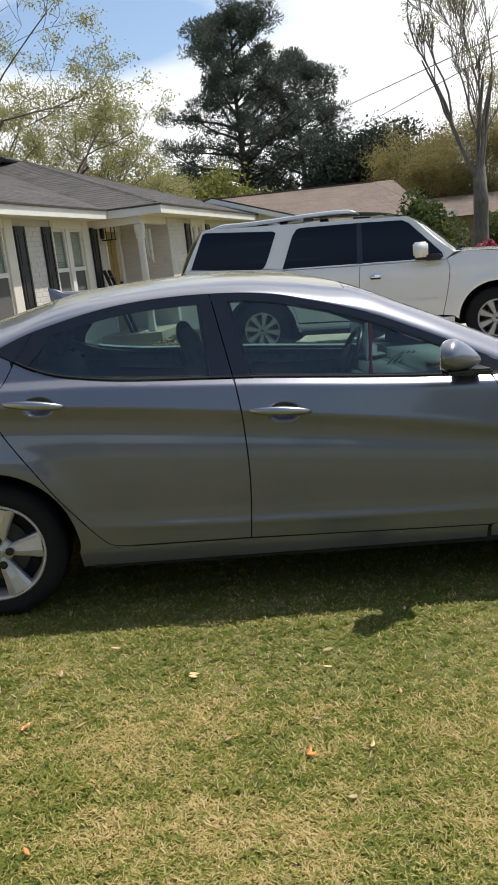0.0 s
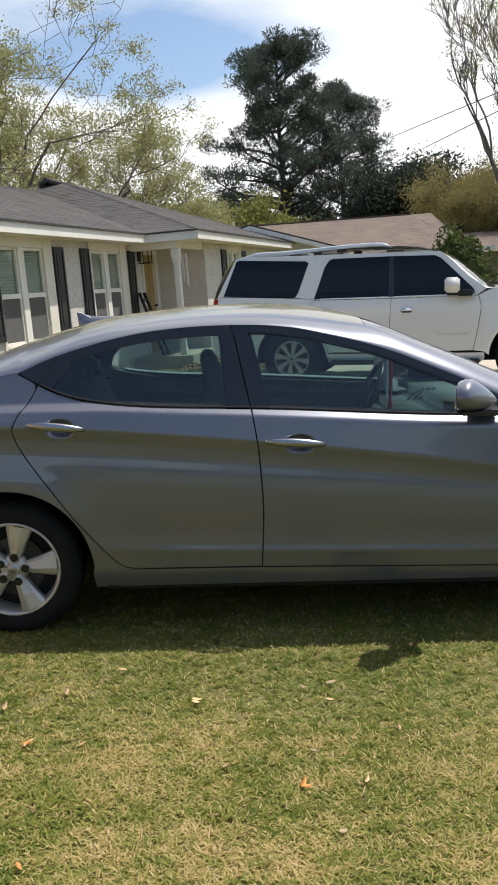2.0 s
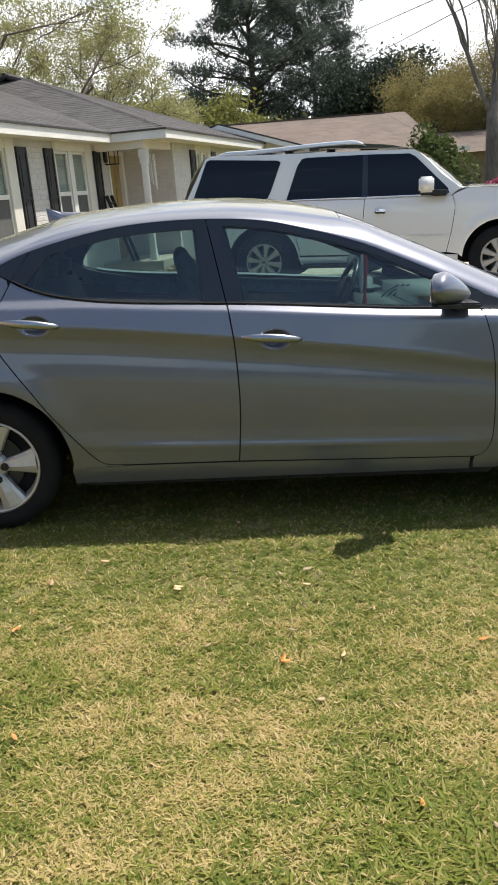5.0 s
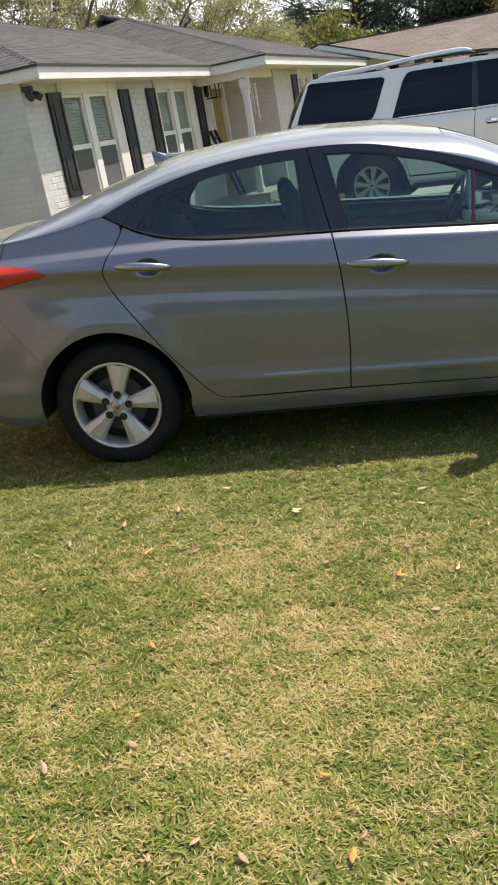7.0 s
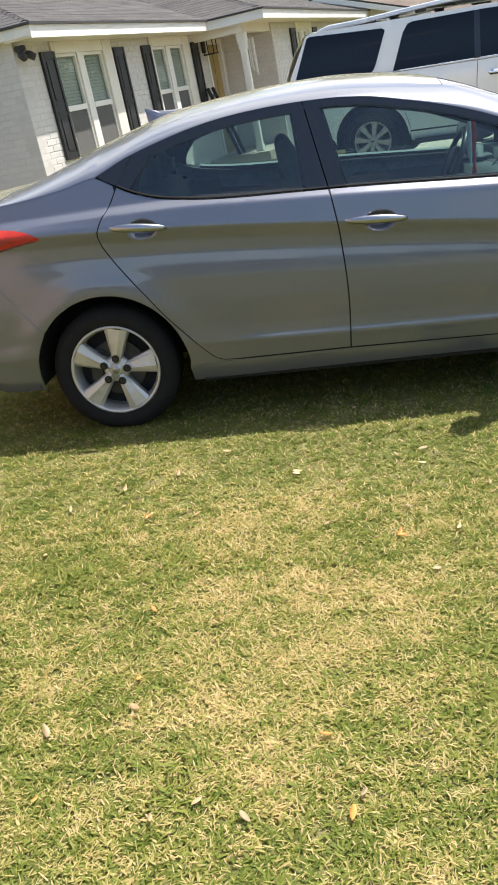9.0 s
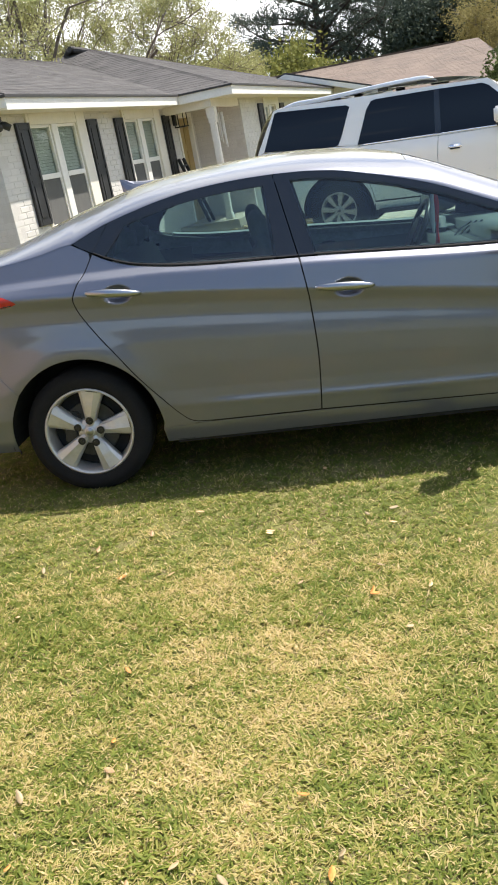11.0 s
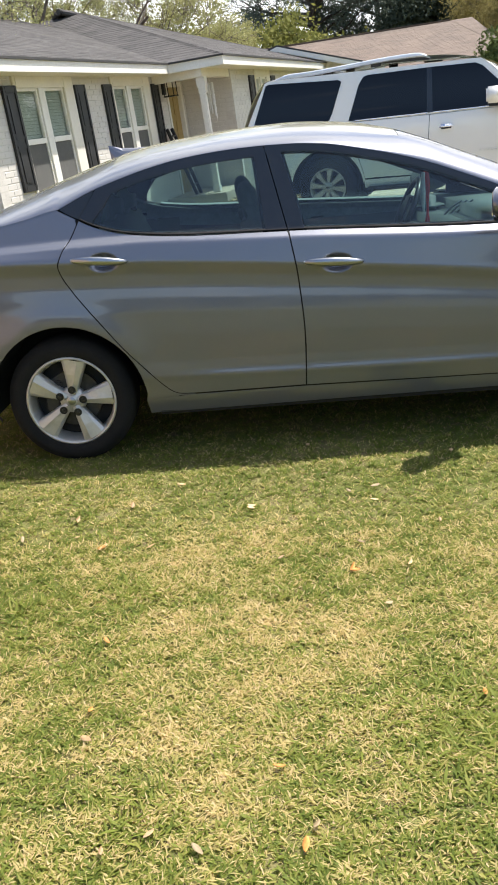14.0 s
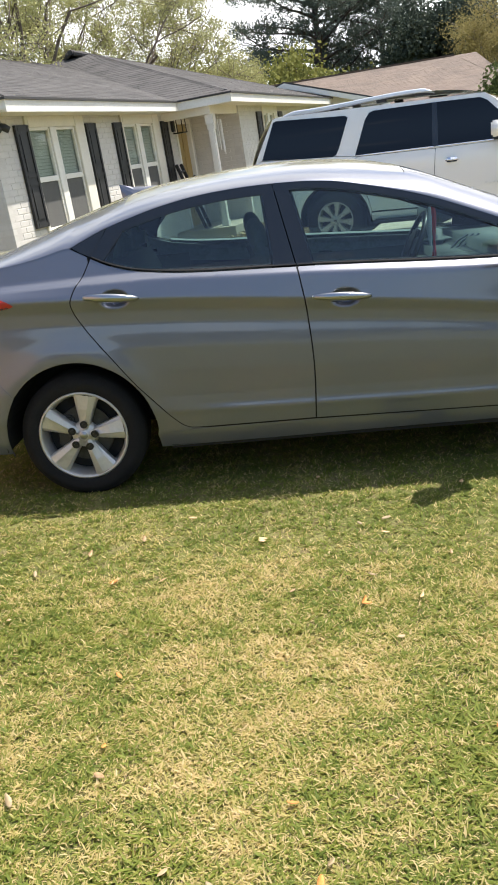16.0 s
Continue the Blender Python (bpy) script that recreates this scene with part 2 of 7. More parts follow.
PAINT_GREY = car_paint("grey_metallic_paint", (0.128, 0.135, 0.166), 0.58, 0.36)
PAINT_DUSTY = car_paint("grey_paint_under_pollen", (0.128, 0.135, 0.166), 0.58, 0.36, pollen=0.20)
PALE_BADGE = surface("pale_badge", (0.68, 0.665, 0.64), (0.64, 0.625, 0.60), 20, 0.3, metal=0.3)
PAINT_WHITE = car_paint("white_pearl_paint", (0.73, 0.705, 0.665), 0.0, 0.35, 0.02)
BLACK_TRIM = surface("black_trim", (0.012, 0.012, 0.013), (0.02, 0.02, 0.021), 20, 0.35, bump=0.05)
BLACK_MATT = surface("matt_black_trim", (0.011, 0.011, 0.012), (0.016, 0.016, 0.017), 20, 0.75, bump=0.05, spec=0.15)
BLACK_GLOSS = surface("gloss_black", (0.008, 0.008, 0.009), (0.012, 0.012, 0.013), 20, 0.16, coat=0.4)
RUBBER = surface("tyre_rubber", (0.008, 0.008, 0.008), (0.014, 0.0135, 0.0125), 9, 0.85, spec=0.25, bump=0.2, bump_scale=90)
ALLOY = surface("silver_alloy", (0.50, 0.48, 0.44), (0.56, 0.54, 0.50), 9, 0.46, metal=0.6, fine=0.05)
ALLOY_DARK = surface("brake_metal", (0.035, 0.034, 0.032), (0.06, 0.057, 0.054), 14, 0.5, metal=0.6)
SATIN = surface("satin_metal", (0.34, 0.35, 0.375), (0.30, 0.31, 0.335), 8, 0.30, metal=1.0, fine=0.02, rough_var=0.04)
SILVER_RAIL = surface("silver_rail", (0.54, 0.57, 0.62), (0.49, 0.52, 0.57), 8, 0.3, metal=0.1, fine=0.02, rough_var=0.04)
ALLOY_DULL = surface("dull_alloy", (0.40, 0.37, 0.33), (0.46, 0.43, 0.385), 9, 0.45, metal=0.5, fine=0.06)
CHROME = surface("chrome", (0.85, 0.85, 0.86), (0.8, 0.8, 0.82), 8, 0.08, metal=1.0, fine=0.02, rough_var=0.03)
UNDER = surface("underbody", (0.008, 0.008, 0.008), (0.014, 0.013, 0.012), 6, 0.9)
CLOTH_DARK = surface("seat_cloth", (0.075, 0.092, 0.09), (0.105, 0.124, 0.12), 30, 0.9, bump=0.3, bump_scale=300)
CABIN = surface("cabin_plastic", (0.115, 0.14, 0.137), (0.15, 0.175, 0.17), 12, 0.6, bump=0.1, bump_scale=200)
CABIN_PALE = surface("pale_cabin_plastic", (0.28, 0.335, 0.33), (0.33, 0.385, 0.38), 12, 0.6)
GLASS_CAR = pane("car_glass", (0.53, 0.66, 0.63))
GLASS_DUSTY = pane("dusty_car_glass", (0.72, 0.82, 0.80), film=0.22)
GLASS_PRIVACY = pane("privacy_glass", (0.02, 0.022, 0.03), 0.55)
RED_LENS = surface("red_lens", (0.44, 0.034, 0.020), (0.35, 0.024, 0.015), 14, 0.3, coat=0.35, fine=0.06, spec=0.2)
RED_DARK = surface("dark_red_lens", (0.20, 0.012, 0.010), (0.36, 0.024, 0.015), 12, 0.3, coat=0.35)
RED_BLACK = surface("deep_red_lens", (0.05, 0.006, 0.006), (0.10, 0.010, 0.008), 30, 0.3, coat=0.3)
LAMP_CLEAR = surface("lamp_lens", (0.62, 0.62, 0.60), (0.72, 0.72, 0.70), 30, 0.15, coat=1.0)
AMBER = surface("amber_lens", (0.75, 0.25, 0.03), (0.7, 0.22, 0.03), 30, 0.2, coat=1.0)
RED_CORD = surface("red_cord", (0.55, 0.03, 0.03), (0.48, 0.02, 0.02), 60, 0.6)
WHITE_PLASTIC = surface("white_plastic", (0.7, 0.7, 0.68), (0.64, 0.64, 0.62), 20, 0.45)

WHITE_BRICK = surface("white_painted_brick", (0.585, 0.555, 0.51), (0.53, 0.50, 0.46), 3.0, 0.8, bump=0.35, bump_scale=70, per_piece=0.025, island=0.025, fine=0.05)
WHITE_MORTAR = surface("white_painted_mortar", (0.535, 0.507, 0.463), (0.49, 0.46, 0.42), 5.0, 0.85, bump=0.5, bump_scale=90)
RED_BRICK = surface("old_pink_brick", (0.54, 0.34, 0.24), (0.68, 0.54, 0.43), 9.0, 0.85, bump=0.6, bump_scale=80, per_piece=0.28, fine=0.16)
ORANGE_BRICK = surface("orange_brick", (0.55, 0.31, 0.18), (0.64, 0.42, 0.28), 11.0, 0.85, bump=0.6, bump_scale=80, per_piece=0.2, fine=0.16)
CREAM_BRICK = surface("whitewashed_brick", (0.70, 0.62, 0.52), (0.62, 0.47, 0.36), 9.0, 0.85, bump=0.6, bump_scale=80, per_piece=0.15, fine=0.12)
MORTAR = surface("grey_mortar", (0.27, 0.24, 0.20), (0.20, 0.175, 0.145), 12.0, 0.95, bump=0.6, bump_scale=120)
CREAM_TRIM = surface("cream_trim_paint", (0.71, 0.665, 0.575), (0.66, 0.62, 0.535), 2.5, 0.55, bump=0.08, bump_scale=30, fine=0.04)
WHITE_TRIM = surface("white_trim_paint", (0.74, 0.71, 0.65), (0.69, 0.66, 0.60), 3, 0.5, bump=0.06, bump_scale=30, fine=0.04)
SHUTTER_BLACK = surface("black_shutter_paint", (0.016, 0.016, 0.017), (0.026, 0.026, 0.027), 4, 0.45, bump=0.1, bump_scale=40)
SHINGLE = surface("grey_shingles", (0.044, 0.040, 0.038), (0.080, 0.073, 0.069), 1.6, 0.92, bump=0.9, bump_scale=140, island=0.16, fine=0.28)
SHINGLE_BROWN = surface("brown_shingles", (0.115, 0.085, 0.066), (0.155, 0.115, 0.09), 1.2, 0.92, bump=0.9, bump_scale=120, island=0.12, fine=0.25)
DRIP = surface("dark_drip_edge", (0.03, 0.028, 0.026), (0.045, 0.042, 0.04), 8, 0.6)
WINDOW_GLASS = pane("house_glass", (0.93, 0.95, 0.93), 0.8)
SCREEN = surface("insect_screen", (0.09, 0.088, 0.083), (0.11, 0.107, 0.10), 5, 0.9)
BLIND = surface("pale_blind", (0.33, 0.37, 0.32), (0.28, 0.32, 0.27), 5, 0.7)
# near-black colour stands in for the shade inside unlit rooms and openings
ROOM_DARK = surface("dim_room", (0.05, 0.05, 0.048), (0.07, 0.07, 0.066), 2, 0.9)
DOOR_WOOD = surface("yellow_door_wood", (0.36, 0.26, 0.10), (0.30, 0.205, 0.07), 3, 0.45, stretch=(8, 8, 0.6), bump=0.1)
CONCRETE = surface("concrete", (0.36, 0.31, 0.24), (0.46, 0.40, 0.32), 0.9, 0.9, bump=0.4, bump_scale=110, fine=0.12)
IRON = surface("black_iron", (0.014, 0.014, 0.014), (0.025, 0.024, 0.023), 20, 0.5)
BARK = surface("bark", (0.10, 0.078, 0.058), (0.17, 0.14, 0.11), 3, 0.95, bump=0.9, bump_scale=18, stretch=(1, 1, 0.25), fine=0.3)
BARK_PINE = surface("pine_bark", (0.045, 0.036, 0.032), (0.08, 0.062, 0.052), 2, 0.95, bump=0.9, bump_scale=14, stretch=(1, 1, 0.3), fine=0.3)
BARK_GREY = surface("grey_bark", (0.125, 0.105, 0.09), (0.20, 0.17, 0.145), 2, 0.95, bump=0.9, bump_scale=14, stretch=(1, 1, 0.3), fine=0.3)
NEEDLES = leafy("pine_needles", (0.066, 0.084, 0.070), (0.125, 0.145, 0.115), sheer=0.2)
DARK_LEAVES = leafy("dark_leaves", (0.034, 0.047, 0.037), (0.078, 0.095, 0.066), sheer=0.15)
SHRUB_LEAVES = leafy("shrub_leaves", (0.050, 0.072, 0.022), (0.135, 0.165, 0.055), sheer=0.25)
SPRING_LEAVES = leafy("spring_leaves", (0.28, 0.285, 0.12), (0.42, 0.405, 0.19), sheer=0.3)
RUST_LEAVES = leafy("tawny_leaves", (0.22, 0.185, 0.075), (0.34, 0.29, 0.12), sheer=0.4)
OLIVE_LEAVES = leafy("olive_leaves", (0.13, 0.145, 0.04), (0.29, 0.28, 0.085), sheer=0.35)
PINK_FLOWERS = leafy("pink_flowers", (0.28, 0.05, 0.09), (0.44, 0.13, 0.18), sheer=0.3)
LILAC_FLOWERS = leafy("lilac_flowers", (0.50, 0.38, 0.45), (0.36, 0.28, 0.30), sheer=0.3)
DEAD_LEAF = surface("dead_leaf", (0.42, 0.25, 0.11), (0.52, 0.36, 0.20), 30, 0.6, per_piece=0.3, fine=0.2)
DEAD_LEAF_ORANGE = surface("orange_dead_leaf", (0.58, 0.22, 0.045), (0.66, 0.30, 0.08), 30, 0.6, per_piece=0.2, fine=0.2)
DEAD_LEAF_PALE = surface("pale_dead_leaf", (0.27, 0.20, 0.105), (0.33, 0.25, 0.14), 30, 0.6, per_piece=0.15, fine=0.15)
BLADES = blade_material("grass_blades")
LAWN = lawn_material("lawn_soil")
DIRT = surface("bare_dirt", (0.17, 0.13, 0.085), (0.25, 0.20, 0.13), 4, 0.95, bump=0.8, bump_scale=60, fine=0.25)
LITTER = leafy("leaf_litter", (0.20, 0.15, 0.08), (0.34, 0.26, 0.13), sheer=0.1, scale=4)


# ---- mesh helpers ----
def link(name, verts, faces, material, parent=None, label="", smooth=False, normals=None):
    me = bpy.data.meshes.new(name)
    me.from_pydata([tuple(v) for v in verts], [], [tuple(f) for f in faces])
    me.materials.append(material)
    if smooth or normals is not None:
        me.polygons.foreach_set("use_smooth", [True] * len(me.polygons))
    if normals is not None:
        me.normals_split_custom_set_from_vertices([tuple(v) for v in normals])
    me.update()
    ob = new(name, me)
    if parent:
        ob.parent = parent
    if label:
        tagged(ob, label)
    return ob


def part(name, bm, material, parent, label="", smooth=False):
    me = bpy.data.meshes.new(name)
    bm.to_mesh(me)
    bm.free()
    me.materials.append(material)
    if smooth:
        me.polygons.foreach_set("use_smooth", [True] * len(me.polygons))
    ob = new(name, me)
    if parent:
        ob.parent = parent
    if label:
        tagged(ob, label)
    return ob


def box(x0, x1, y0, y1, z0, z1, bevel=0.0, bm=None, seg=2):
    bm2 = bmesh.new()
    m = Matrix.LocRotScale(((x0 + x1) / 2, (y0 + y1) / 2, (z0 + z1) / 2), None, (x1 - x0, y1 - y0, z1 - z0))
    bmesh.ops.create_cube(bm2, size=1, matrix=m)
    if bevel:
        bmesh.ops.bevel(bm2, geom=bm2.edges[:], offset=bevel, segments=seg, affect="EDGES")
    if bm is None:
        return bm2
    tmp = bpy.data.meshes.new("tmp")
    bm2.to_mesh(tmp)
    bm2.free()
    bm.from_mesh(tmp)
    bpy.data.meshes.remove(tmp)
    return bm


def boxes(rows, bevel=0.0):
    bm = bmesh.new()
    for r in rows:
        box(*r, bevel, bm)
    return bm


def tube(points, radii, n=8, closed_ends=True):
    """Vertices and faces of a round tube along points."""
    pts = [Vector(p) for p in points]
    verts, faces = [], []
    ref = Vector((0.13, 0.27, 1)).normalized()
    for i, p in enumerate(pts):
        d = (pts[min(i + 1, len(pts) - 1)] - pts[max(i - 1, 0)]).normalized()
        if abs(d.dot(ref)) > 0.97:
            ref = Vector((1, 0.2, 0.1)).normalized()
        a = d.cross(ref).normalized()
        b = d.cross(a)
        r = radii[i] if hasattr(radii, "__len__") else radii
        for k in range(n):
            t = 2 * math.pi * k / n
            verts.append(p + (a * math.cos(t) + b * math.sin(t)) * r)
    for i in range(len(pts) - 1):
        for k in range(n):
            a, b = i * n + k, i * n + (k + 1) % n
            faces.append((a, a + n, b + n, b))
    if closed_ends:
        faces.append(tuple(range(n)))
        faces.append(tuple(reversed(range(len(verts) - n, len(verts)))))
    return verts, faces


def merge(pieces):
    verts, faces = [], []
    for v, f in pieces:
        k = len(verts)
        verts += list(v)
        faces += [tuple(i + k for i in q) for q in f]
    return verts, faces


def lathe(profile, n=48, axis_y=True):
    """Turn (radius, y) points round the y axis."""
    verts, faces = [], []
    for r, y in profile:
        for k in range(n):
            t = 2 * math.pi * k / n
            verts.append((r * math.cos(t), y, r * math.sin(t)))
    for i in range(len(profile) - 1):
        for k in range(n):
            a, b = i * n + k, i * n + (k + 1) % n
            faces.append((a, b, b + n, a + n))
    return verts, faces


def thing(name, label, category, m=None, group="", kind=""):
    ob = new(name)
    if m is not None:
        ob.matrix_basis = m
    return tagged(ob, label, category, group, kind)


def ease(a, b, v):
    t = np.clip((np.asarray(v, float) - a) / (b - a), 0, 1)
    return t * t * (3 - 2 * t)


# ---- ground ----
def ground_z(x, y):
    """The lawn leans with the sedan near the camera and levels out by the drive."""
    near = -0.0560 * np.clip(x, -12, 14) - 0.0233 * np.clip(y, -14, 9)
    far = np.clip(0.02 - 0.033 * (np.asarray(x, float) - 1.7), -0.50, 0.0)
    k = ease(2.4, 6.4, y)
    fade = ease(-10, -30, y)
    return (near * (1 - k) + far * k) * (1 - fade)


def build_ground():
    xs = np.concatenate([np.linspace(-900, -40, 12)[:-1], np.linspace(-40, -4, 19)[:-1], np.linspace(-4, 8, 61)[:-1], np.linspace(8, 40, 17)[:-1], np.linspace(40, 900, 12)])
    ys = np.concatenate([np.linspace(-900, -30, 12)[:-1], np.linspace(-30, -5, 14)[:-1], np.linspace(-5, 9, 71)[:-1], np.linspace(9, 60, 24)[:-1], np.linspace(60, 900, 10)])
    gx, gy = np.meshgrid(xs, ys)
    gz = ground_z(gx, gy)
    verts = np.stack([gx, gy, gz], -1).reshape(-1, 3)
    w = len(xs)
    faces = [(j * w + i, j * w + i + 1, (j + 1) * w + i + 1, (j + 1) * w + i) for j in range(len(ys) - 1) for i in range(w - 1)]
    ob = link("ground", verts, faces, LAWN, smooth=True)
    return tagged(ob, "sunlit front lawn of green and straw-coloured turf", "lawn", kind="structure")


build_ground()

# The drive, laid along the big white car.
SUV_YAW = -16.4
SUV_AT = Vector((1.727, 7.764, 0.0))
SUV_GROUND = (0.064, -0.034)  # under the rear and the front axle


def build_drive():
    c, s = math.cos(radians(SUV_YAW)), math.sin(radians(SUV_YAW))
    rows, cols = 40, 10
    verts, faces = [], []
    for layer in (0.0, -0.12):
        for i in range(rows + 1):
            for j in range(cols + 1):
                lx, ly = -1.6 + 20.0 * i / rows, -1.7 + 5.1 * j / cols
                z = SUV_GROUND[0] + (SUV_GROUND[1] - SUV_GROUND[0]) * lx / 3.02
                x, y = SUV_AT.x + c * lx - s * ly, SUV_AT.y + s * lx + c * ly
                verts.append((x, y, z - 0.004 + layer))
    w = cols + 1
    n = (rows + 1) * w
    for i in range(rows):
        for j in range(cols):
            a = i * w + j
            faces.append((a, a + w, a + w + 1, a + 1))
    for i in range(rows):
        for j in (0, cols):
            a, b = i * w + j, (i + 1) * w + j
            faces.append((a, b, b + n, a + n))
    for j in range(cols):
        for i in (0, rows):
            a, b = i * w + j, i * w + j + 1
            faces.append((a, b, b + n, a + n))
    return tagged(link("driveway", verts, faces, CONCRETE), "pale concrete driveway beside the lawn", "driveway", kind="structure")


build_drive()


# ---- the white brick house ----
HOUSE_AT, HOUSE_YAW = Vector((-2.406, 7.737, 0.0)), 74.6
house = thing("house", "white-painted brick ranch house with grey shingle roof, black shutters", "house", pose(HOUSE_AT.x, HOUSE_AT.y, 0, 0, 0, HOUSE_YAW))
FLOOR_Z, WALL_TOP = 0.24, 2.47
COURSE, BRICK_L, JOINT = 0.081, 0.205, 0.010


def brick_wall(name, m, length, z0, z1, holes, parent, nearest=0, mats=(WHITE_BRICK,), mortar=WHITE_MORTAR, thick=0.2, inset=0.003):
    """A wall in the plane y=0 of m (x along it, outside towards -y) with bricks that stand proud of the joints; holes: (x0, x1, z0, z1).
    The first `nearest` bricks are objects; the rest are one joined mesh."""
    xs = sorted({0.0, length, *[h[0] for h in holes], *[h[1] for h in holes]})
    rows = []
    for a, b in zip(xs, xs[1:]):
        cuts = sorted((h[2], h[3]) for h in holes if h[0] < (a + b) / 2 < h[1])
        z = z0
        for lo, hi in cuts:
            if lo > z:
                rows.append((a, b, inset, thick, z, lo))
            z = hi
        if z < z1:
            rows.append((a, b, inset, thick, z, z1))
    walls = [part("wall", boxes([r]), mortar, parent) for r in rows]
    for w in walls:
        w.matrix_basis = m
    wall = walls[0]
    shared, count, verts, faces = {}, 0, [], []
    k = 0
    z = z0
    while z < z1 - 0.02:
        h = min(COURSE, z1 - z)
        x = -(BRICK_L + JOINT) * (0.5 if k % 2 else 0.0)
        while x < length:
            a, b = max(x, 0.0), min(x + BRICK_L, length)
            x += BRICK_L + JOINT
            if b - a < 0.03:
                continue
            spans = [(a, b)]
            for h0, h1, hz0, hz1 in holes:
                if z + h > hz0 + 0.01 and z < hz1 - 0.01:
                    cut = []
                    for p, q in spans:
                        if p < h0:
                            cut.append((p, min(q, h0)))
                        if q > h1:
                            cut.append((max(p, h1), q))
                    spans = cut
            for p, q in spans:
                if q - p < 0.02:
                    continue
                key = (round(q - p, 2), round(h - JOINT, 3))
                d = inset + random.uniform(-0.0015, 0.002)
                if count < nearest:
                    mat = random.choice(mats)
                    me = shared.get((key, mat.name))
                    if me is None:
                        w, hh = key[0], key[1]
                        e = 0.004
                        v = [(0, inset, 0), (w, inset, 0), (w, inset, hh), (0, inset, hh), (e, 0, e), (w - e, 0, e), (w - e, 0, hh - e), (e, 0, hh - e)]
                        me = bpy.data.meshes.new("brick")
                        me.from_pydata(v, [], [(4, 5, 6, 7), (0, 1, 5, 4), (1, 2, 6, 5), (2, 3, 7, 6), (3, 0, 4, 7)])
                        me.materials.append(mat)
                        shared[(key, mat.name)] = me
                    ob = new("brick", me)
                    ob.parent = wall
                    ob.location = (p, inset - d, z)
                    count += 1
                else:
                    e, n = 0.004, len(verts)
                    y1 = inset - d
                    t = z + h - JOINT
                    verts += [(p, inset, z), (q, inset, z), (q, inset, t), (p, inset, t), (p + e, y1, z + e), (q - e, y1, z + e), (q - e, y1, t - e), (p + e, y1, t - e)]
                    faces += [tuple(n + i for i in f) for f in ((4, 5, 6, 7), (0, 1, 5, 4), (1, 2, 6, 5), (2, 3, 7, 6), (3, 0, 4, 7))]
        z += COURSE
        k += 1
    if verts:
        rest = link("brickwork", verts, faces, mats[0], wall)
        tagged(rest, kind="stuff")
    return wall


# openings of the front wall: x0, x1, z0, z1
WIN = [(0.59, 2.27, 0.80, 2.47), (3.60, 5.20, 0.80, 2.47)]
DOOR = (6.00, 6.82, FLOOR_Z, 2.30)
PORCH_X, PORCH_Y = 6.95, -1.03
CORNER_X = -0.25


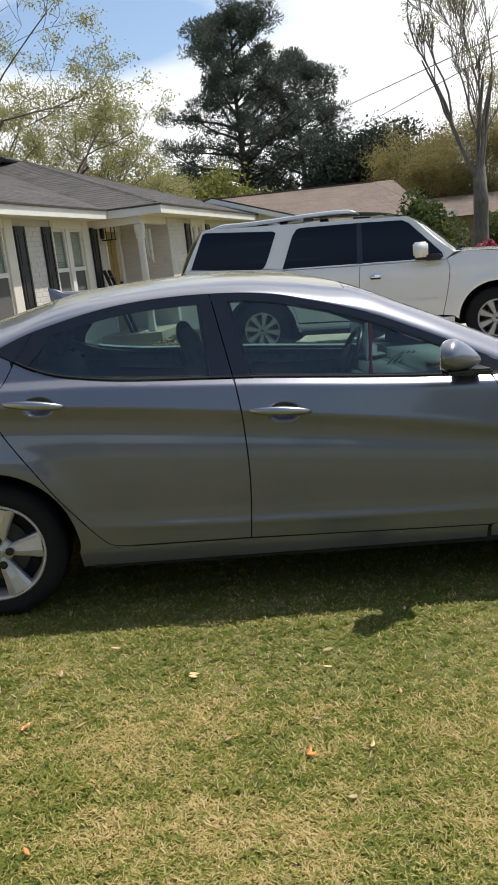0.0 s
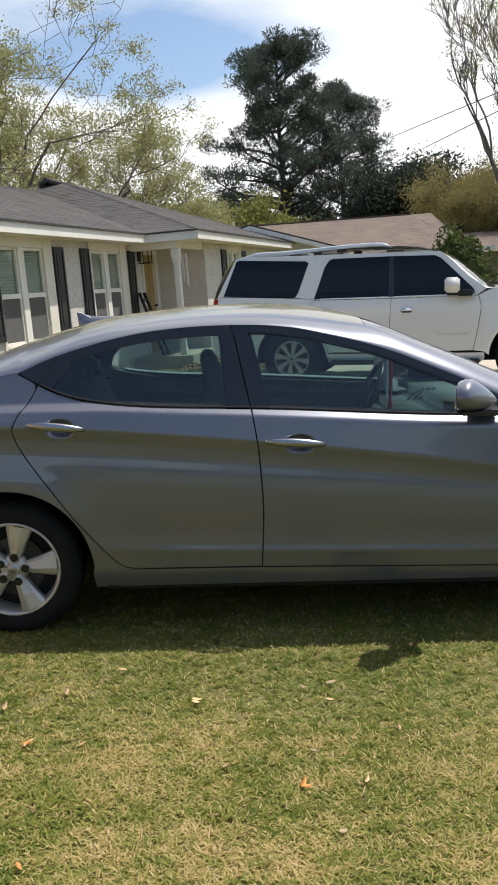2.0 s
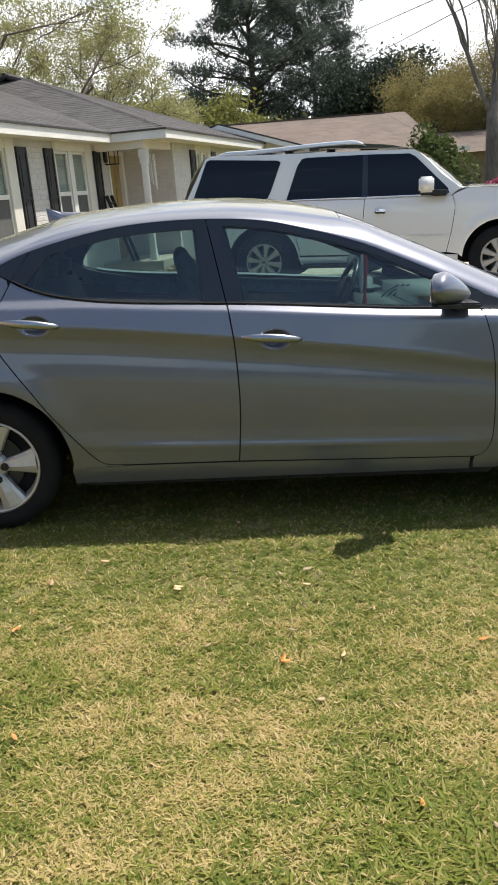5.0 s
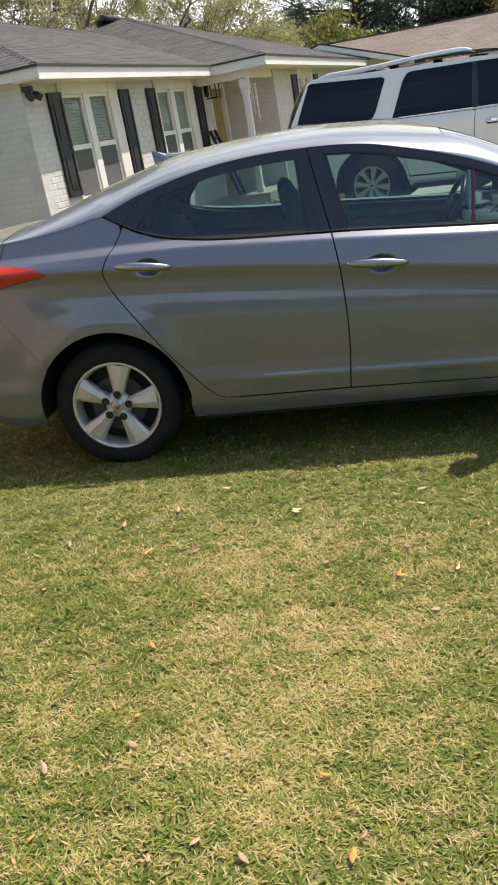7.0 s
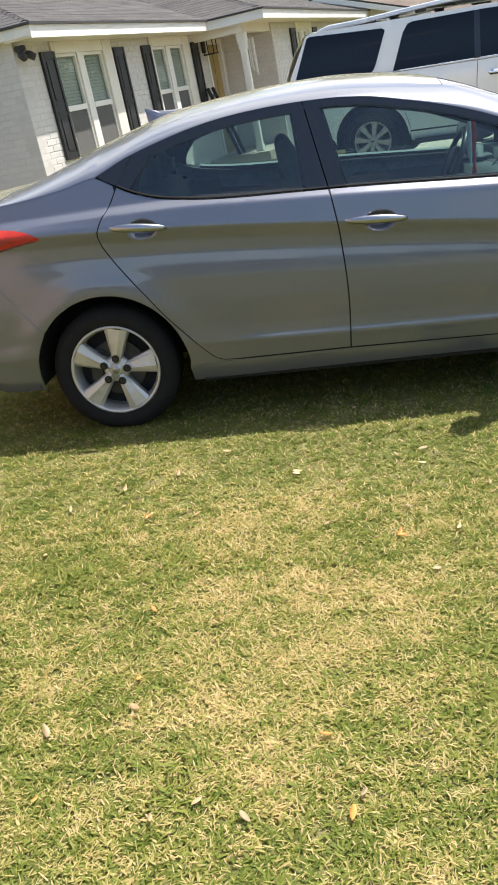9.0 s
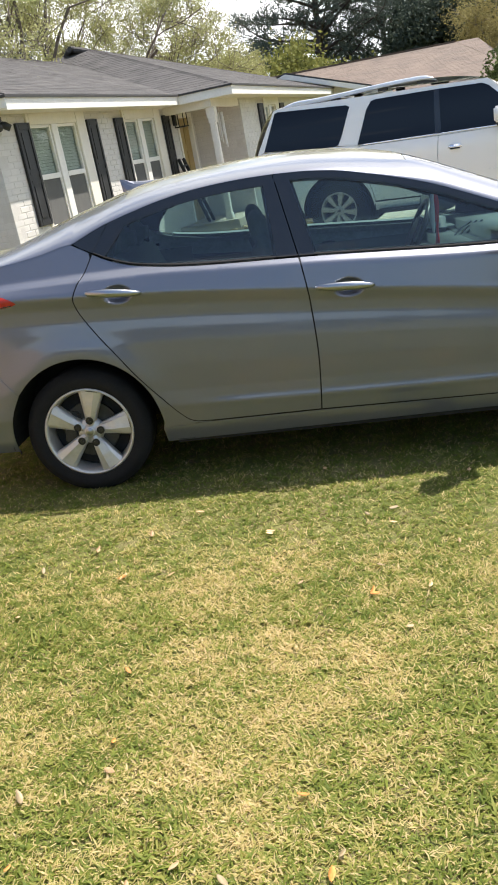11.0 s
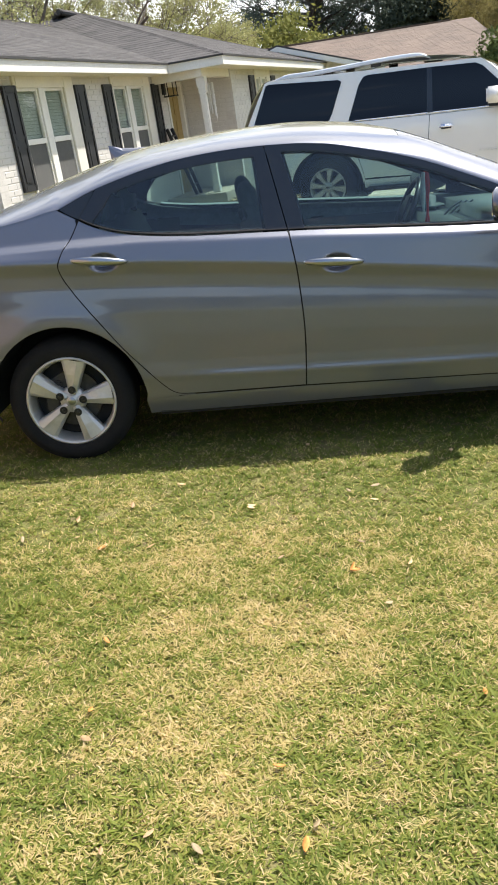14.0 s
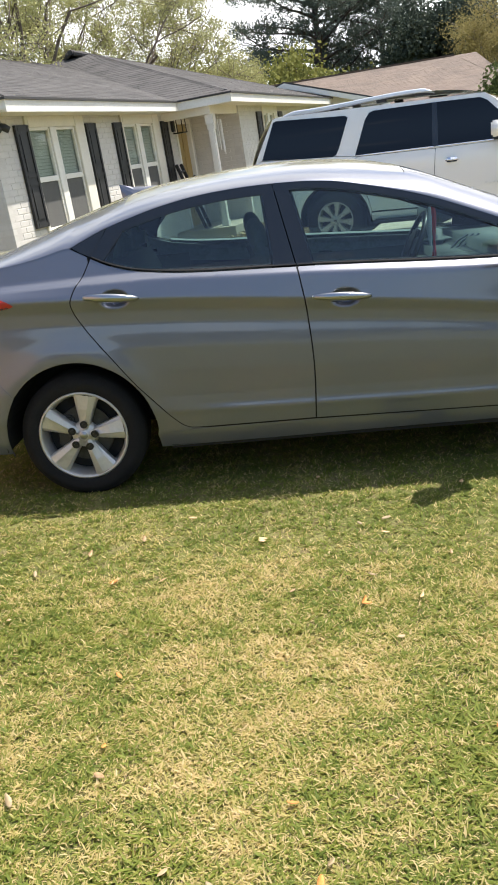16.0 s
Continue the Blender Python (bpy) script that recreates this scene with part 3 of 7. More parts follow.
def build_house():
    # inside of the walls and floor slab
    part("slab", boxes([(0.0, 14, 0, 8, -0.5, FLOOR_Z - 0.004), (5.2, PORCH_X, -1.2, 0.0, -0.5, FLOOR_Z)], 0.01), CONCRETE, house, "concrete porch slab")
    part("side_walk", boxes([(-1.30, -0.72, -0.9, 8.0, -0.3, 0.02)], 0.012), CONCRETE, house, "concrete strip at the foot of the wall")
    part("soil_bed", boxes([(-0.72, CORNER_X, -0.3, 8.0, -0.3, 0.0)], 0.01), DIRT, house, "bare soil at the foot of the wall")
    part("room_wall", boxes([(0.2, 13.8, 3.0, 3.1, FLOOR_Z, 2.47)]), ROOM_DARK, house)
    part("ceiling_board", boxes([(0.0, 14, 0.0, 8.0, 2.475, 2.50), (PORCH_X, 14, PORCH_Y, 0.0, 2.475, 2.50)]), CREAM_TRIM, house)
    part("rear_wall", boxes([(0.0, 14, 7.8, 8.0, -0.3, 2.47), (13.8, 14.0, PORCH_Y, 7.8, -0.3, 2.47)]), WHITE_MORTAR, house)
    # soffit, fascia
    e = 0.40
    part("soffit", boxes([(-e, 5.27, -e, 0.0, 2.40, 2.42), (-e, 0.0, 0.0, 8.4, 2.425, 2.445), (5.27, 14, -1.45, 0.0, 2.40, 2.42)]), CREAM_TRIM, house)
    for row in ((-e - 0.02, 5.27, -e - 0.022, -e, 2.39, 2.535), (-e - 0.022, -e, -e, 8.4, 2.42, 2.535), (5.248, 5.27, -1.45, -e - 0.022, 2.39, 2.535), (5.248, 14.4, -1.472, -1.45, 2.39, 2.535)):
        part("fascia", boxes([row]), WHITE_TRIM, house)
    part("frieze", boxes([(5.35, PORCH_X, -1.0, -0.86, 2.26, 2.40), (5.42, 5.56, -0.86, 0.0, 2.26, 2.40)]), CREAM_TRIM, house)

    def hip(name, x0, x1, y0, y1, z, slope):
        """A hip roof laid in overlapping courses."""
        depth = (y1 - y0) / 2
        n = int(depth / 0.14)
        verts, faces = [], []
        for k in range(n):
            a, b = depth * k / n, depth * (k + 1) / n
            za, zb = z + slope * a + 0.0045, z + slope * b + 0.001
            for (p, q), (r, s) in (
                (((x0 + a, y0 + a), (x1 - a, y0 + a)), ((x1 - b, y0 + b), (x0 + b, y0 + b))),
                (((x1 - a, y1 - a), (x0 + a, y1 - a)), ((x0 + b, y1 - b), (x1 - b, y1 - b))),
                (((x0 + a, y1 - a), (x0 + a, y0 + a)), ((x0 + b, y0 + b), (x0 + b, y1 - b))),
                (((x1 - a, y0 + a), (x1 - a, y1 - a)), ((x1 - b, y1 - b), (x1 - b, y0 + b))),
            ):
                long = max(abs(q[0] - p[0]), abs(q[1] - p[1]))
                m = max(1, int(long / 0.33))
                cuts = [0.0] + [min(1, max(0, (i + random.uniform(-0.2, 0.2)) / m)) for i in range(1, m)] + [1.0]
                for u, v in zip(cuts, cuts[1:]):
                    j = random.uniform(0, 0.0025)
                    i = len(verts)
                    lo0 = (p[0] + (q[0] - p[0]) * u, p[1] + (q[1] - p[1]) * u)
                    lo1 = (p[0] + (q[0] - p[0]) * v, p[1] + (q[1] - p[1]) * v)
                    hi1 = (s[0] + (r[0] - s[0]) * v, s[1] + (r[1] - s[1]) * v)
                    hi0 = (s[0] + (r[0] - s[0]) * u, s[1] + (r[1] - s[1]) * u)
                    verts += [(*lo0, za + j), (*lo1, za + j), (*hi1, zb + j), (*hi0, zb + j), (*lo0, za - 0.008), (*lo1, za - 0.008)]
                    faces += [(i, i + 1, i + 2, i + 3), (i + 4, i + 5, i + 1, i)]
        roof = link("roof", verts, faces, SHINGLE, house, "grey asphalt shingle hip roof")
        # ridge and hip caps, drip edge
        cz = z + slope * depth
        xa, xb, ym = x0 + depth, x1 - depth, (y0 + y1) / 2
        for p, q in (((x0, y0, z), (xa, ym, cz)), ((x1, y0, z), (xb, ym, cz)), ((x0, y1, z), (xa, ym, cz)), ((x1, y1, z), (xb, ym, cz)), ((xa, ym, cz), (xb, ym, cz))):
            p, q = Vector(p), Vector(q)
            p, q = p.lerp(q, 0.025), p.lerp(q, 0.99)
            k = max(1, int((q - p).length / 0.2))
            caps = []
            for i in range(k):
                a, b = p.lerp(q, i / k), p.lerp(q, (i + 1) / k)
                caps.append(tube([a + Vector((0, 0, -0.052 + 0.008)), b + Vector((0, 0, -0.052))], 0.064, 8))
            link("ridge_cap", *merge(caps), SHINGLE, roof)
        drip = boxes([(x0 - 0.03, x1 + 0.03, y0 - 0.03, y0, z - 0.02, z + 0.012), (x0 - 0.03, x0, y0, y1, z - 0.02, z + 0.012)])
        part("drip_edge", drip, DRIP, roof, "dark drip edge")
        return roof

    hip("main", -0.42, 13.0, -0.42, 8.4, 2.553, 0.355)
    hip("front", 5.25, 15.5, -1.47, 9.45, 2.553, 0.355)

    def window(x0, x1, z0, z1, y=0.0):
        """A pair of sash windows in one cream casing that runs up to the soffit."""
        w = part("window", boxes([(x0, x0 + 0.07, y - 0.03, y + 0.10, z0, 2.40), (x1 - 0.28, x1, y - 0.03, y + 0.10, z0, 2.40), (x0 + 0.07, x1 - 0.28, y - 0.03, y + 0.10, 2.25, 2.40), (x0 + 0.07, x1 - 0.28, y - 0.045, y + 0.10, z0, z0 + 0.05)], 0.006), CREAM_TRIM, house, "pair of white sash windows in a cream casing")
        a, b = x0 + 0.07, x1 - 0.28
        mid = (a + b) / 2
        part("mullion", box(mid - 0.085, mid + 0.085, y - 0.02, y + 0.08, z0 + 0.05, 2.25, 0.006), WHITE_TRIM, w)
        for p, q in ((a, mid - 0.085), (mid + 0.085, b)):
            part("sash", boxes([(p, p + 0.035, y + 0.005, y + 0.05, z0 + 0.05, 2.25), (q - 0.035, q, y + 0.005, y + 0.05, z0 + 0.05, 2.25), (p + 0.035, q - 0.035, y + 0.005, y + 0.05, 2.21, 2.25), (p + 0.035, q - 0.035, y + 0.0, y + 0.05, 1.52, 1.59), (p + 0.035, q - 0.035, y + 0.005, y + 0.05, z0 + 0.05, z0 + 0.10)], 0.004), WHITE_TRIM, w)
            for lo, hi in ((z0 + 0.10, 1.52), (1.59, 2.21)):
                link("glass_pane", [(p + 0.035, y + 0.03, lo), (q - 0.035, y + 0.03, lo), (q - 0.035, y + 0.03, hi), (p + 0.035, y + 0.03, hi)], [(0, 1, 2, 3)], WINDOW_GLASS, w)
            part("insect_screen", box(p + 0.03, q - 0.03, y + 0.020, y + 0.024, z0 + 0.09, 1.53), SCREEN, w, "dark insect screen")
            slats = boxes([(p + 0.01, q - 0.01, y + 0.06, y + 0.075, zz, zz + 0.041) for zz in np.arange(1.56, 2.24, 0.045)])
            part("blind", slats, BLIND, w, "pale slatted blind")
        # dark sheet that paints in the unlit depth of the room
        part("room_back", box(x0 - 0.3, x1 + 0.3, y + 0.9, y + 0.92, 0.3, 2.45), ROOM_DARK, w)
        return w

    for x0, x1, z0, z1 in WIN:
        window(x0, x1, z0, z1)
    window(8.55, 9.75, 0.80, 2.47, PORCH_Y)

    def shutter(x0, x1, y=0.0):
        lo, hi, mid = 0.93, 2.28, 1.49
        rows = [(x0, x1, y - 0.030, y - 0.004, lo, hi)]
        t = 0.055
        rows += [(x0, x0 + t, y - 0.045, y - 0.03, lo, hi), (x1 - t, x1, y - 0.045, y - 0.03, lo, hi)]
        rows += [(x0 + t, x1 - t, y - 0.045, y - 0.03, a, b) for a, b in ((lo, lo + 0.08), (mid, mid + 0.05), (mid + 0.11, mid + 0.16), (hi - 0.09, hi))]
        rows += [(x0 + t + 0.03, x1 - t - 0.03, y - 0.042, y - 0.03, a, b) for a, b in ((lo + 0.11, mid - 0.03), (mid + 0.19, hi - 0.12))]
        part("shutter", boxes(rows, 0.004), SHUTTER_BLACK, house, "black panelled wooden shutter")

    for x0, x1 in ((0.29, 0.63), (2.30, 2.64), (3.27, 3.59), (5.30, 5.60)):
        shutter(x0, x1)
    for x0, x1 in ((8.10, 8.45), (9.80, 10.15)):
        shutter(x0, x1, PORCH_Y)

    # front door
    d = part("door", boxes([(6.08, 6.74, 0.06, 0.10, FLOOR_Z, 2.22)], 0.004), DOOR_WOOD, house, "yellow wooden front door in a white frame")
    part("door_frame", boxes([(6.00, 6.08, -0.02, 0.12, FLOOR_Z, 2.30), (6.74, 6.82, -0.02, 0.12, FLOOR_Z, 2.30), (6.08, 6.74, -0.02, 0.12, 2.22, 2.30)], 0.006), WHITE_TRIM, d)
    part("door_panel", boxes([(x, x + 0.22, 0.048, 0.06, a, b) for x in (6.16, 6.44) for a, b in ((0.45, 1.05), (1.2, 1.6), (1.7, 2.1))], 0.005), DOOR_WOOD, d)
    link("door_knob", *lathe([(0.0, -0.07), (0.025, -0.065), (0.032, -0.045), (0.02, -0.02), (0.012, 0.0)], 12), IRON, d).location = (6.67, 0.06, 1.2)
    # porch post with a wide head
    part("post", boxes([(5.445, 5.555, -0.985, -0.875, FLOOR_Z, 1.98), (5.43, 5.57, -1.00, -0.86, 1.98, 2.08), (5.418, 5.582, -1.012, -0.848, 2.08, 2.26), (5.43, 5.57, -1.00, -0.86, FLOOR_Z, FLOOR_Z + 0.12)], 0.012), WHITE_TRIM, house, "white square porch post")
    # wall lantern
    lamp = part("wall_lantern", boxes([(5.80, 5.92, -0.05, -0.005, 2.08, 2.34)], 0.006), IRON, house, "black iron wall lantern")
    part("lantern_frame", boxes([(x, x + 0.014, y, y + 0.014, 2.05, 2.33) for x in (5.76, 5.946) for y in (-0.26, -0.075)] + [(5.75, 5.97, -0.27, -0.05, 2.33, 2.36), (5.75, 5.97, -0.27, -0.05, 2.03, 2.05)]), IRON, lamp)
    # flood lamp at the corner under the eave
    flood = part("flood_lamp", boxes([(-0.24, -0.16, -0.14, -0.01, 2.29, 2.36)], 0.01), IRON, house, "black twin flood lamp under the eave")
    for dx in (-0.07, 0.09):
        v, f = lathe([(0.0, -0.10), (0.045, -0.10), (0.05, -0.02), (0.03, 0.03), (0.0, 0.04)], 14)
        link("lamp_head", v, f, IRON, flood, smooth=True).matrix_basis = pose(dx - 0.22, -0.12, 2.26, 35, 0, -30 if dx < 0 else 30)


build_house()

# walls with their bricks
brick_wall("end", pose(0, 0, 0) @ Matrix(((0, 1, 0, CORNER_X), (-1, 0, 0, 8.0), (0, 0, 1, 0), (0, 0, 0, 1))), 8.0, -0.30, WALL_TOP, [], house, 0)
brick_wall("front", pose(CORNER_X, 0.0, 0), PORCH_X - CORNER_X, -0.30, WALL_TOP, [(p - CORNER_X, q - CORNER_X, r, s) for p, q, r, s in WIN + [DOOR]], house, 290)
brick_wall("porch_side", Matrix(((0, 1, 0, PORCH_X), (-1, 0, 0, 0.0), (0, 0, 1, 0), (0, 0, 0, 1))), -PORCH_Y, -0.30, WALL_TOP, [], house, 0)
brick_wall("front_right", pose(PORCH_X, PORCH_Y, 0), 7.0, -0.30, WALL_TOP, [(8.55 - PORCH_X, 9.75 - PORCH_X, 0.80, 2.47)], house, 0)


def house_pose(x, y, z, rz=0.0, rx=0.0, ry=0.0):
    return pose(HOUSE_AT.x, HOUSE_AT.y, 0, 0, 0, HOUSE_YAW) @ pose(x, y, z, rx, ry, rz)


# wind chime by the porch
chime = thing("wind_chime", "white wind chime hanging from the porch ceiling", "wind chime", house_pose(6.3, -0.80, 2.4))
link("hanger", *merge([tube([(0, 0, 0), (0, 0, -0.2)], 0.004, 6), lathe([(0.0, 0.01), (0.07, 0.01), (0.07, -0.01), (0.0, -0.01)], 12)]), WHITE_PLASTIC, chime).location = (0, 0, 0)
for k in range(6):
    a = k * math.pi / 3
    link("chime_tube", *tube([(0.055 * math.cos(a), 0.055 * math.sin(a), -0.22), (0.055 * math.cos(a), 0.055 * math.sin(a), -0.62 - 0.05 * k)], 0.012, 8), WHITE_PLASTIC, chime)

# folded ladder leaning on the wall
ladder = thing("step_ladder", "black folded step ladder leaning on the porch wall", "ladder", house_pose(5.64, -0.50, FLOOR_Z, 0, 18))
for x in (-0.12, 0.12):
    part("rail", box(x - 0.02, x + 0.02, -0.03, 0.03, 0.0, 1.3, 0.006), IRON, ladder).matrix_basis = pose(0, 0, 0, -36)
for k in range(5):
    part("step", box(-0.10, 0.10, -0.04, 0.04, 0.18 + 0.24 * k, 0.205 + 0.24 * k, 0.004), IRON, ladder).matrix_basis = pose(0, 0, 0, -36)


# ---- near brick wall at the end of the lawn ----
def build_brick_pier():
    pier = thing("brick_wall", "old wall of pink, orange and whitewashed bricks standing in the grass", "brick wall", pose(-2.06, 0.21, -0.12, 0, 0, 91.3))
    brick_wall("pier", pose(0, 0, 0), 2.6, 0.0, 2.75, [], pier, 300, (RED_BRICK, ORANGE_BRICK, CREAM_BRICK, CREAM_BRICK, CREAM_BRICK), MORTAR, 0.25, 0.009)
    # out-of-view walls, added to hold sky light off the house end and for reflections
    part("wall", boxes([(-4.5, -0.002, 0.009, 0.25, -0.2, 2.75), (2.35, 2.60, 0.252, 7.0, -0.2, 2.75)]), RED_BRICK, pier)
    return pier


build_brick_pier()


# ---- vehicles: shared tools ----
from mathutils.geometry import delaunay_2d_cdt


def curve(points):
    """A smooth function through (x, value) points."""
    px, pv = np.array([p[0] for p in points], float), np.array([p[1] for p in points], float)
    h, d = np.diff(px), np.diff(pv) / np.diff(px)
    m = np.zeros(len(px))
    m[0], m[-1] = d[0], d[-1]
    for i in range(1, len(px) - 1):
        m[i] = 0 if d[i - 1] * d[i] <= 0 else (h[i - 1] + h[i]) / (h[i - 1] / d[i] + h[i] / d[i - 1])

    def at(x):
        x = np.asarray(x, float)
        i = np.clip(np.searchsorted(px, x) - 1, 0, len(px) - 2)
        t = (x - px[i]) / h[i]
        inside = (1 + 2 * t) * (1 - t) ** 2 * pv[i] + t * (1 - t) ** 2 * h[i] * m[i] + t * t * (3 - 2 * t) * pv[i + 1] + t * t * (t - 1) * h[i] * m[i + 1]
        return np.where(x < px[0], pv[0] + (x - px[0]) * d[0], np.where(x > px[-1], pv[-1] + (x - px[-1]) * d[-1], inside))

    return at


def spline(points, n=12):
    """Points along a smooth line through the given (x, z) points."""
    p = np.array(points, float)
    t = np.r_[0, np.cumsum(np.hypot(*np.diff(p, axis=0).T))]
    fx, fz = curve(list(zip(t, p[:, 0]))), curve(list(zip(t, p[:, 1])))
    s = np.linspace(0, t[-1], max(n, int(t[-1] / 0.02)))
    return list(zip(fx(s).tolist(), fz(s).tolist()))


def dense(poly, step=0.02):
    out = []
    for a, b in zip(poly, poly[1:] + poly[:1]):
        k = max(1, int(math.dist(a, b) / step))
        out += [(a[0] + (b[0] - a[0]) * i / k, a[1] + (b[1] - a[1]) * i / k) for i in range(k)]
    return out


def inset(poly, d):
    """The outline drawn in by d."""
    area = sum(a[0] * b[1] - b[0] * a[1] for a, b in zip(poly, poly[1:] + poly[:1]))
    s = 1 if area > 0 else -1
    out = []
    n = len(poly)
    for i in range(n):
        a, b, c = Vector(poly[i - 1]), Vector(poly[i]), Vector(poly[(i + 1) % n])
        u, v = (b - a), (c - b)
        if u.length < 1e-7 or v.length < 1e-7:
            out.append(tuple(b))
            continue
        u.normalize(), v.normalize()
        nrm = Vector((-u.y - v.y, u.x + v.x)) * s
        if nrm.length < 1e-6:
            out.append(tuple(b))
            continue
        nrm.normalize()
        k = max(0.5, nrm.dot(Vector((-u.y, u.x)) * s))
        out.append(tuple(b + nrm * d / k))
    return out


def in_poly(x, z, poly):
    inside = np.zeros(np.shape(x), bool)
    for (ax, az), (bx, bz) in zip(poly, poly[1:] + poly[:1]):
        hit = (az > z) != (bz > z)
        with np.errstate(divide="ignore", invalid="ignore"):
            cross = ax + (z - az) * (bx - ax) / (bz - az if bz != az else 1e-9)
        inside ^= hit & (x < cross)
    return inside


class Side:
    """One side of a vehicle: y inwards as a function of x and z, in a frame whose near side is y = 0."""

    def __init__(self, depth, width):
        self.depth, self.width = depth, width

    def place(self, x, z, out=0.0):
        return np.stack([x, self.depth(x, z) - out, z], -1)

    def normal(self, x, z):
        e = 0.002
        dx = (self.depth(x + e, z) - self.depth(x - e, z)) / (2 * e)
        dz = (self.depth(x, z + e) - self.depth(x, z - e)) / (2 * e)
        n = np.stack([dx, -np.ones_like(dx), dz], -1)
        return n / np.linalg.norm(n, axis=-1, keepdims=True)

    def panel(self, name, poly, material, parent, label="", gap=0.0, out=0.0, hem=0.014, grid=(0.03, 0.012), both=True, fine=()):
        """A sheet with the given outline in x and z, with turned-in edges, on the near side and mirrored on the far side."""
        if gap:
            poly = inset(dense(poly), gap)
        poly = dense(poly, 0.02)
        p = np.array(poly)
        gx, gz = np.meshgrid(np.arange(p[:, 0].min(), p[:, 0].max(), grid[0]), np.arange(p[:, 1].min(), p[:, 1].max(), grid[1]))
        gx, gz = gx.ravel(), gz.ravel()
        for fx, fz in fine:
            ex, ez = np.meshgrid(np.arange(fx - 0.10, fx + 0.10, 0.007), np.arange(fz - 0.065, fz + 0.065, 0.005))
            gx, gz = np.r_[gx, ex.ravel()], np.r_[gz, ez.ravel()]
        ok = in_poly(gx, gz, inset(poly, 0.005))
        pts = [Vector(q) for q in poly] + [Vector(q) for q in zip(gx[ok].tolist(), gz[ok].tolist())]
        n = len(poly)
        v2, _, f2, *_ = delaunay_2d_cdt(pts, [(i, (i + 1) % n) for i in range(n)], [], 1, 1e-5)
        x, z = np.array([v.x for v in v2]), np.array([v.y for v in v2])
        verts, normals = self.place(x, z, out), self.normal(x, z)
        faces = []
        for f in f2:
            a, b, c = (v2[i] for i in f[:3])
            turn = (b.x - a.x) * (c.y - a.y) - (b.y - a.y) * (c.x - a.x)
            faces.append(tuple(f) if turn > 0 else tuple(reversed(f)))
        ring_x, ring_z = p[:, 0], p[:, 1]
        rim = self.place(ring_x, ring_z, out)
        rim_n = self.normal(ring_x, ring_z)
        deep = rim - rim_n * hem
        k = len(verts)
        if not hem:
            rim, deep, rim_n = rim[:0], deep[:0], rim_n[:0]
        area = float(np.sum(ring_x * np.roll(ring_z, -1) - np.roll(ring_x, -1) * ring_z))
        hem_faces = [(k + i, k + (i + 1) % n, k + n + (i + 1) % n, k + n + i) for i in range(n)]
        if area > 0:
            hem_faces = [tuple(reversed(f)) for f in hem_faces]
        verts = np.concatenate([verts, rim, deep])
        normals = np.concatenate([normals, rim_n, rim_n])
        faces += hem_faces if hem else []
        made = []
        for far in ((False, True) if both else (False,)):
            v, q, fs = verts.copy(), normals.copy(), faces
            if far:
                v[:, 1], q[:, 1] = self.width - v[:, 1], -q[:, 1]
                fs = [tuple(reversed(f)) for f in faces]
            made.append(link(name, v, fs, material, parent, label, normals=q))
        return made

    def strip(self, name, line, width, material, parent, label="", out=0.004, side=1, both=True, thick=0.008):
        """A narrow moulding that follows a line of (x, z) points."""
        p = np.array(line, float)
        d = np.gradient(p, axis=0)
        d /= np.linalg.norm(d, axis=1, keepdims=True)
        q = p + np.stack([-d[:, 1], d[:, 0]], 1) * width * side
        m = (p + q) / 2
        rows = [self.place(p[:, 0], p[:, 1], out - thick), self.place(p[:, 0], p[:, 1], out * 0.5), self.place(m[:, 0], m[:, 1], out), self.place(q[:, 0], q[:, 1], out * 0.5), self.place(q[:, 0], q[:, 1], out - thick)]
        n = len(p)
        verts = np.concatenate(rows)
        faces = [(r * n + i, r * n + i + 1, (r + 1) * n + i + 1, (r + 1) * n + i) for r in range(len(rows) - 1) for i in range(n - 1)]
        if side < 0:
            faces = [tuple(reversed(f)) for f in faces]
        made = []
        for far in ((False, True) if both else (False,)):
            v, fs = verts.copy(), faces
            if far:
                v[:, 1] = self.width - v[:, 1]
                fs = [tuple(reversed(f)) for f in faces]
            made.append(link(name, v, fs, material, parent, label, smooth=True))
        return made


def skin(name, xs, base, top, taus, material, parent, width, label="", power=2.6, lift=0.0, round_edge=1.0):
    """A sheet across the vehicle between its two sides: base(x) gives y and z of its lower edge, top(x) the height of the middle line.
    taus: from and to, 0 at the side and 1 in the middle; with 1 it runs over to the far side."""
    t0, t1 = taus
    xs = np.asarray(xs, float)
    ts = t0 + (t1 - t0) * np.linspace(0, 1, 16) ** (1.7 if t0 == 0 else 1.0) if t1 < 1 else np.r_[np.linspace(t0, 1, 16), 1 + (1 - np.linspace(t0, 1, 16)[::-1][1:])]
    yb, zb = base(xs)
    power = power(xs) if callable(power) else power
    zt = top(xs)
    verts = []
    for t in ts:
        k = t if t <= 1 else 2 - t
        y = yb + (width / 2 - yb) * k
        z = zb + (zt - zb) * (1 - (1 - k) ** power) ** round_edge + lift
        verts.append(np.stack([xs, y if t <= 1 else width - y, z], -1))
    n = len(xs)
    grid = np.array(verts)
    faces = [(r * n + i, r * n + i + 1, (r + 1) * n + i + 1, (r + 1) * n + i) for r in range(len(ts) - 1) for i in range(n - 1)]
    made = [link(name, grid.reshape(-1, 3), faces, material, parent, label, smooth=True)]
    if t1 < 1:
        far = grid.reshape(-1, 3).copy()
        far[:, 1] = width - far[:, 1]
        made.append(link(name, far, [tuple(reversed(f)) for f in faces], material, parent, label, smooth=True))
    return made


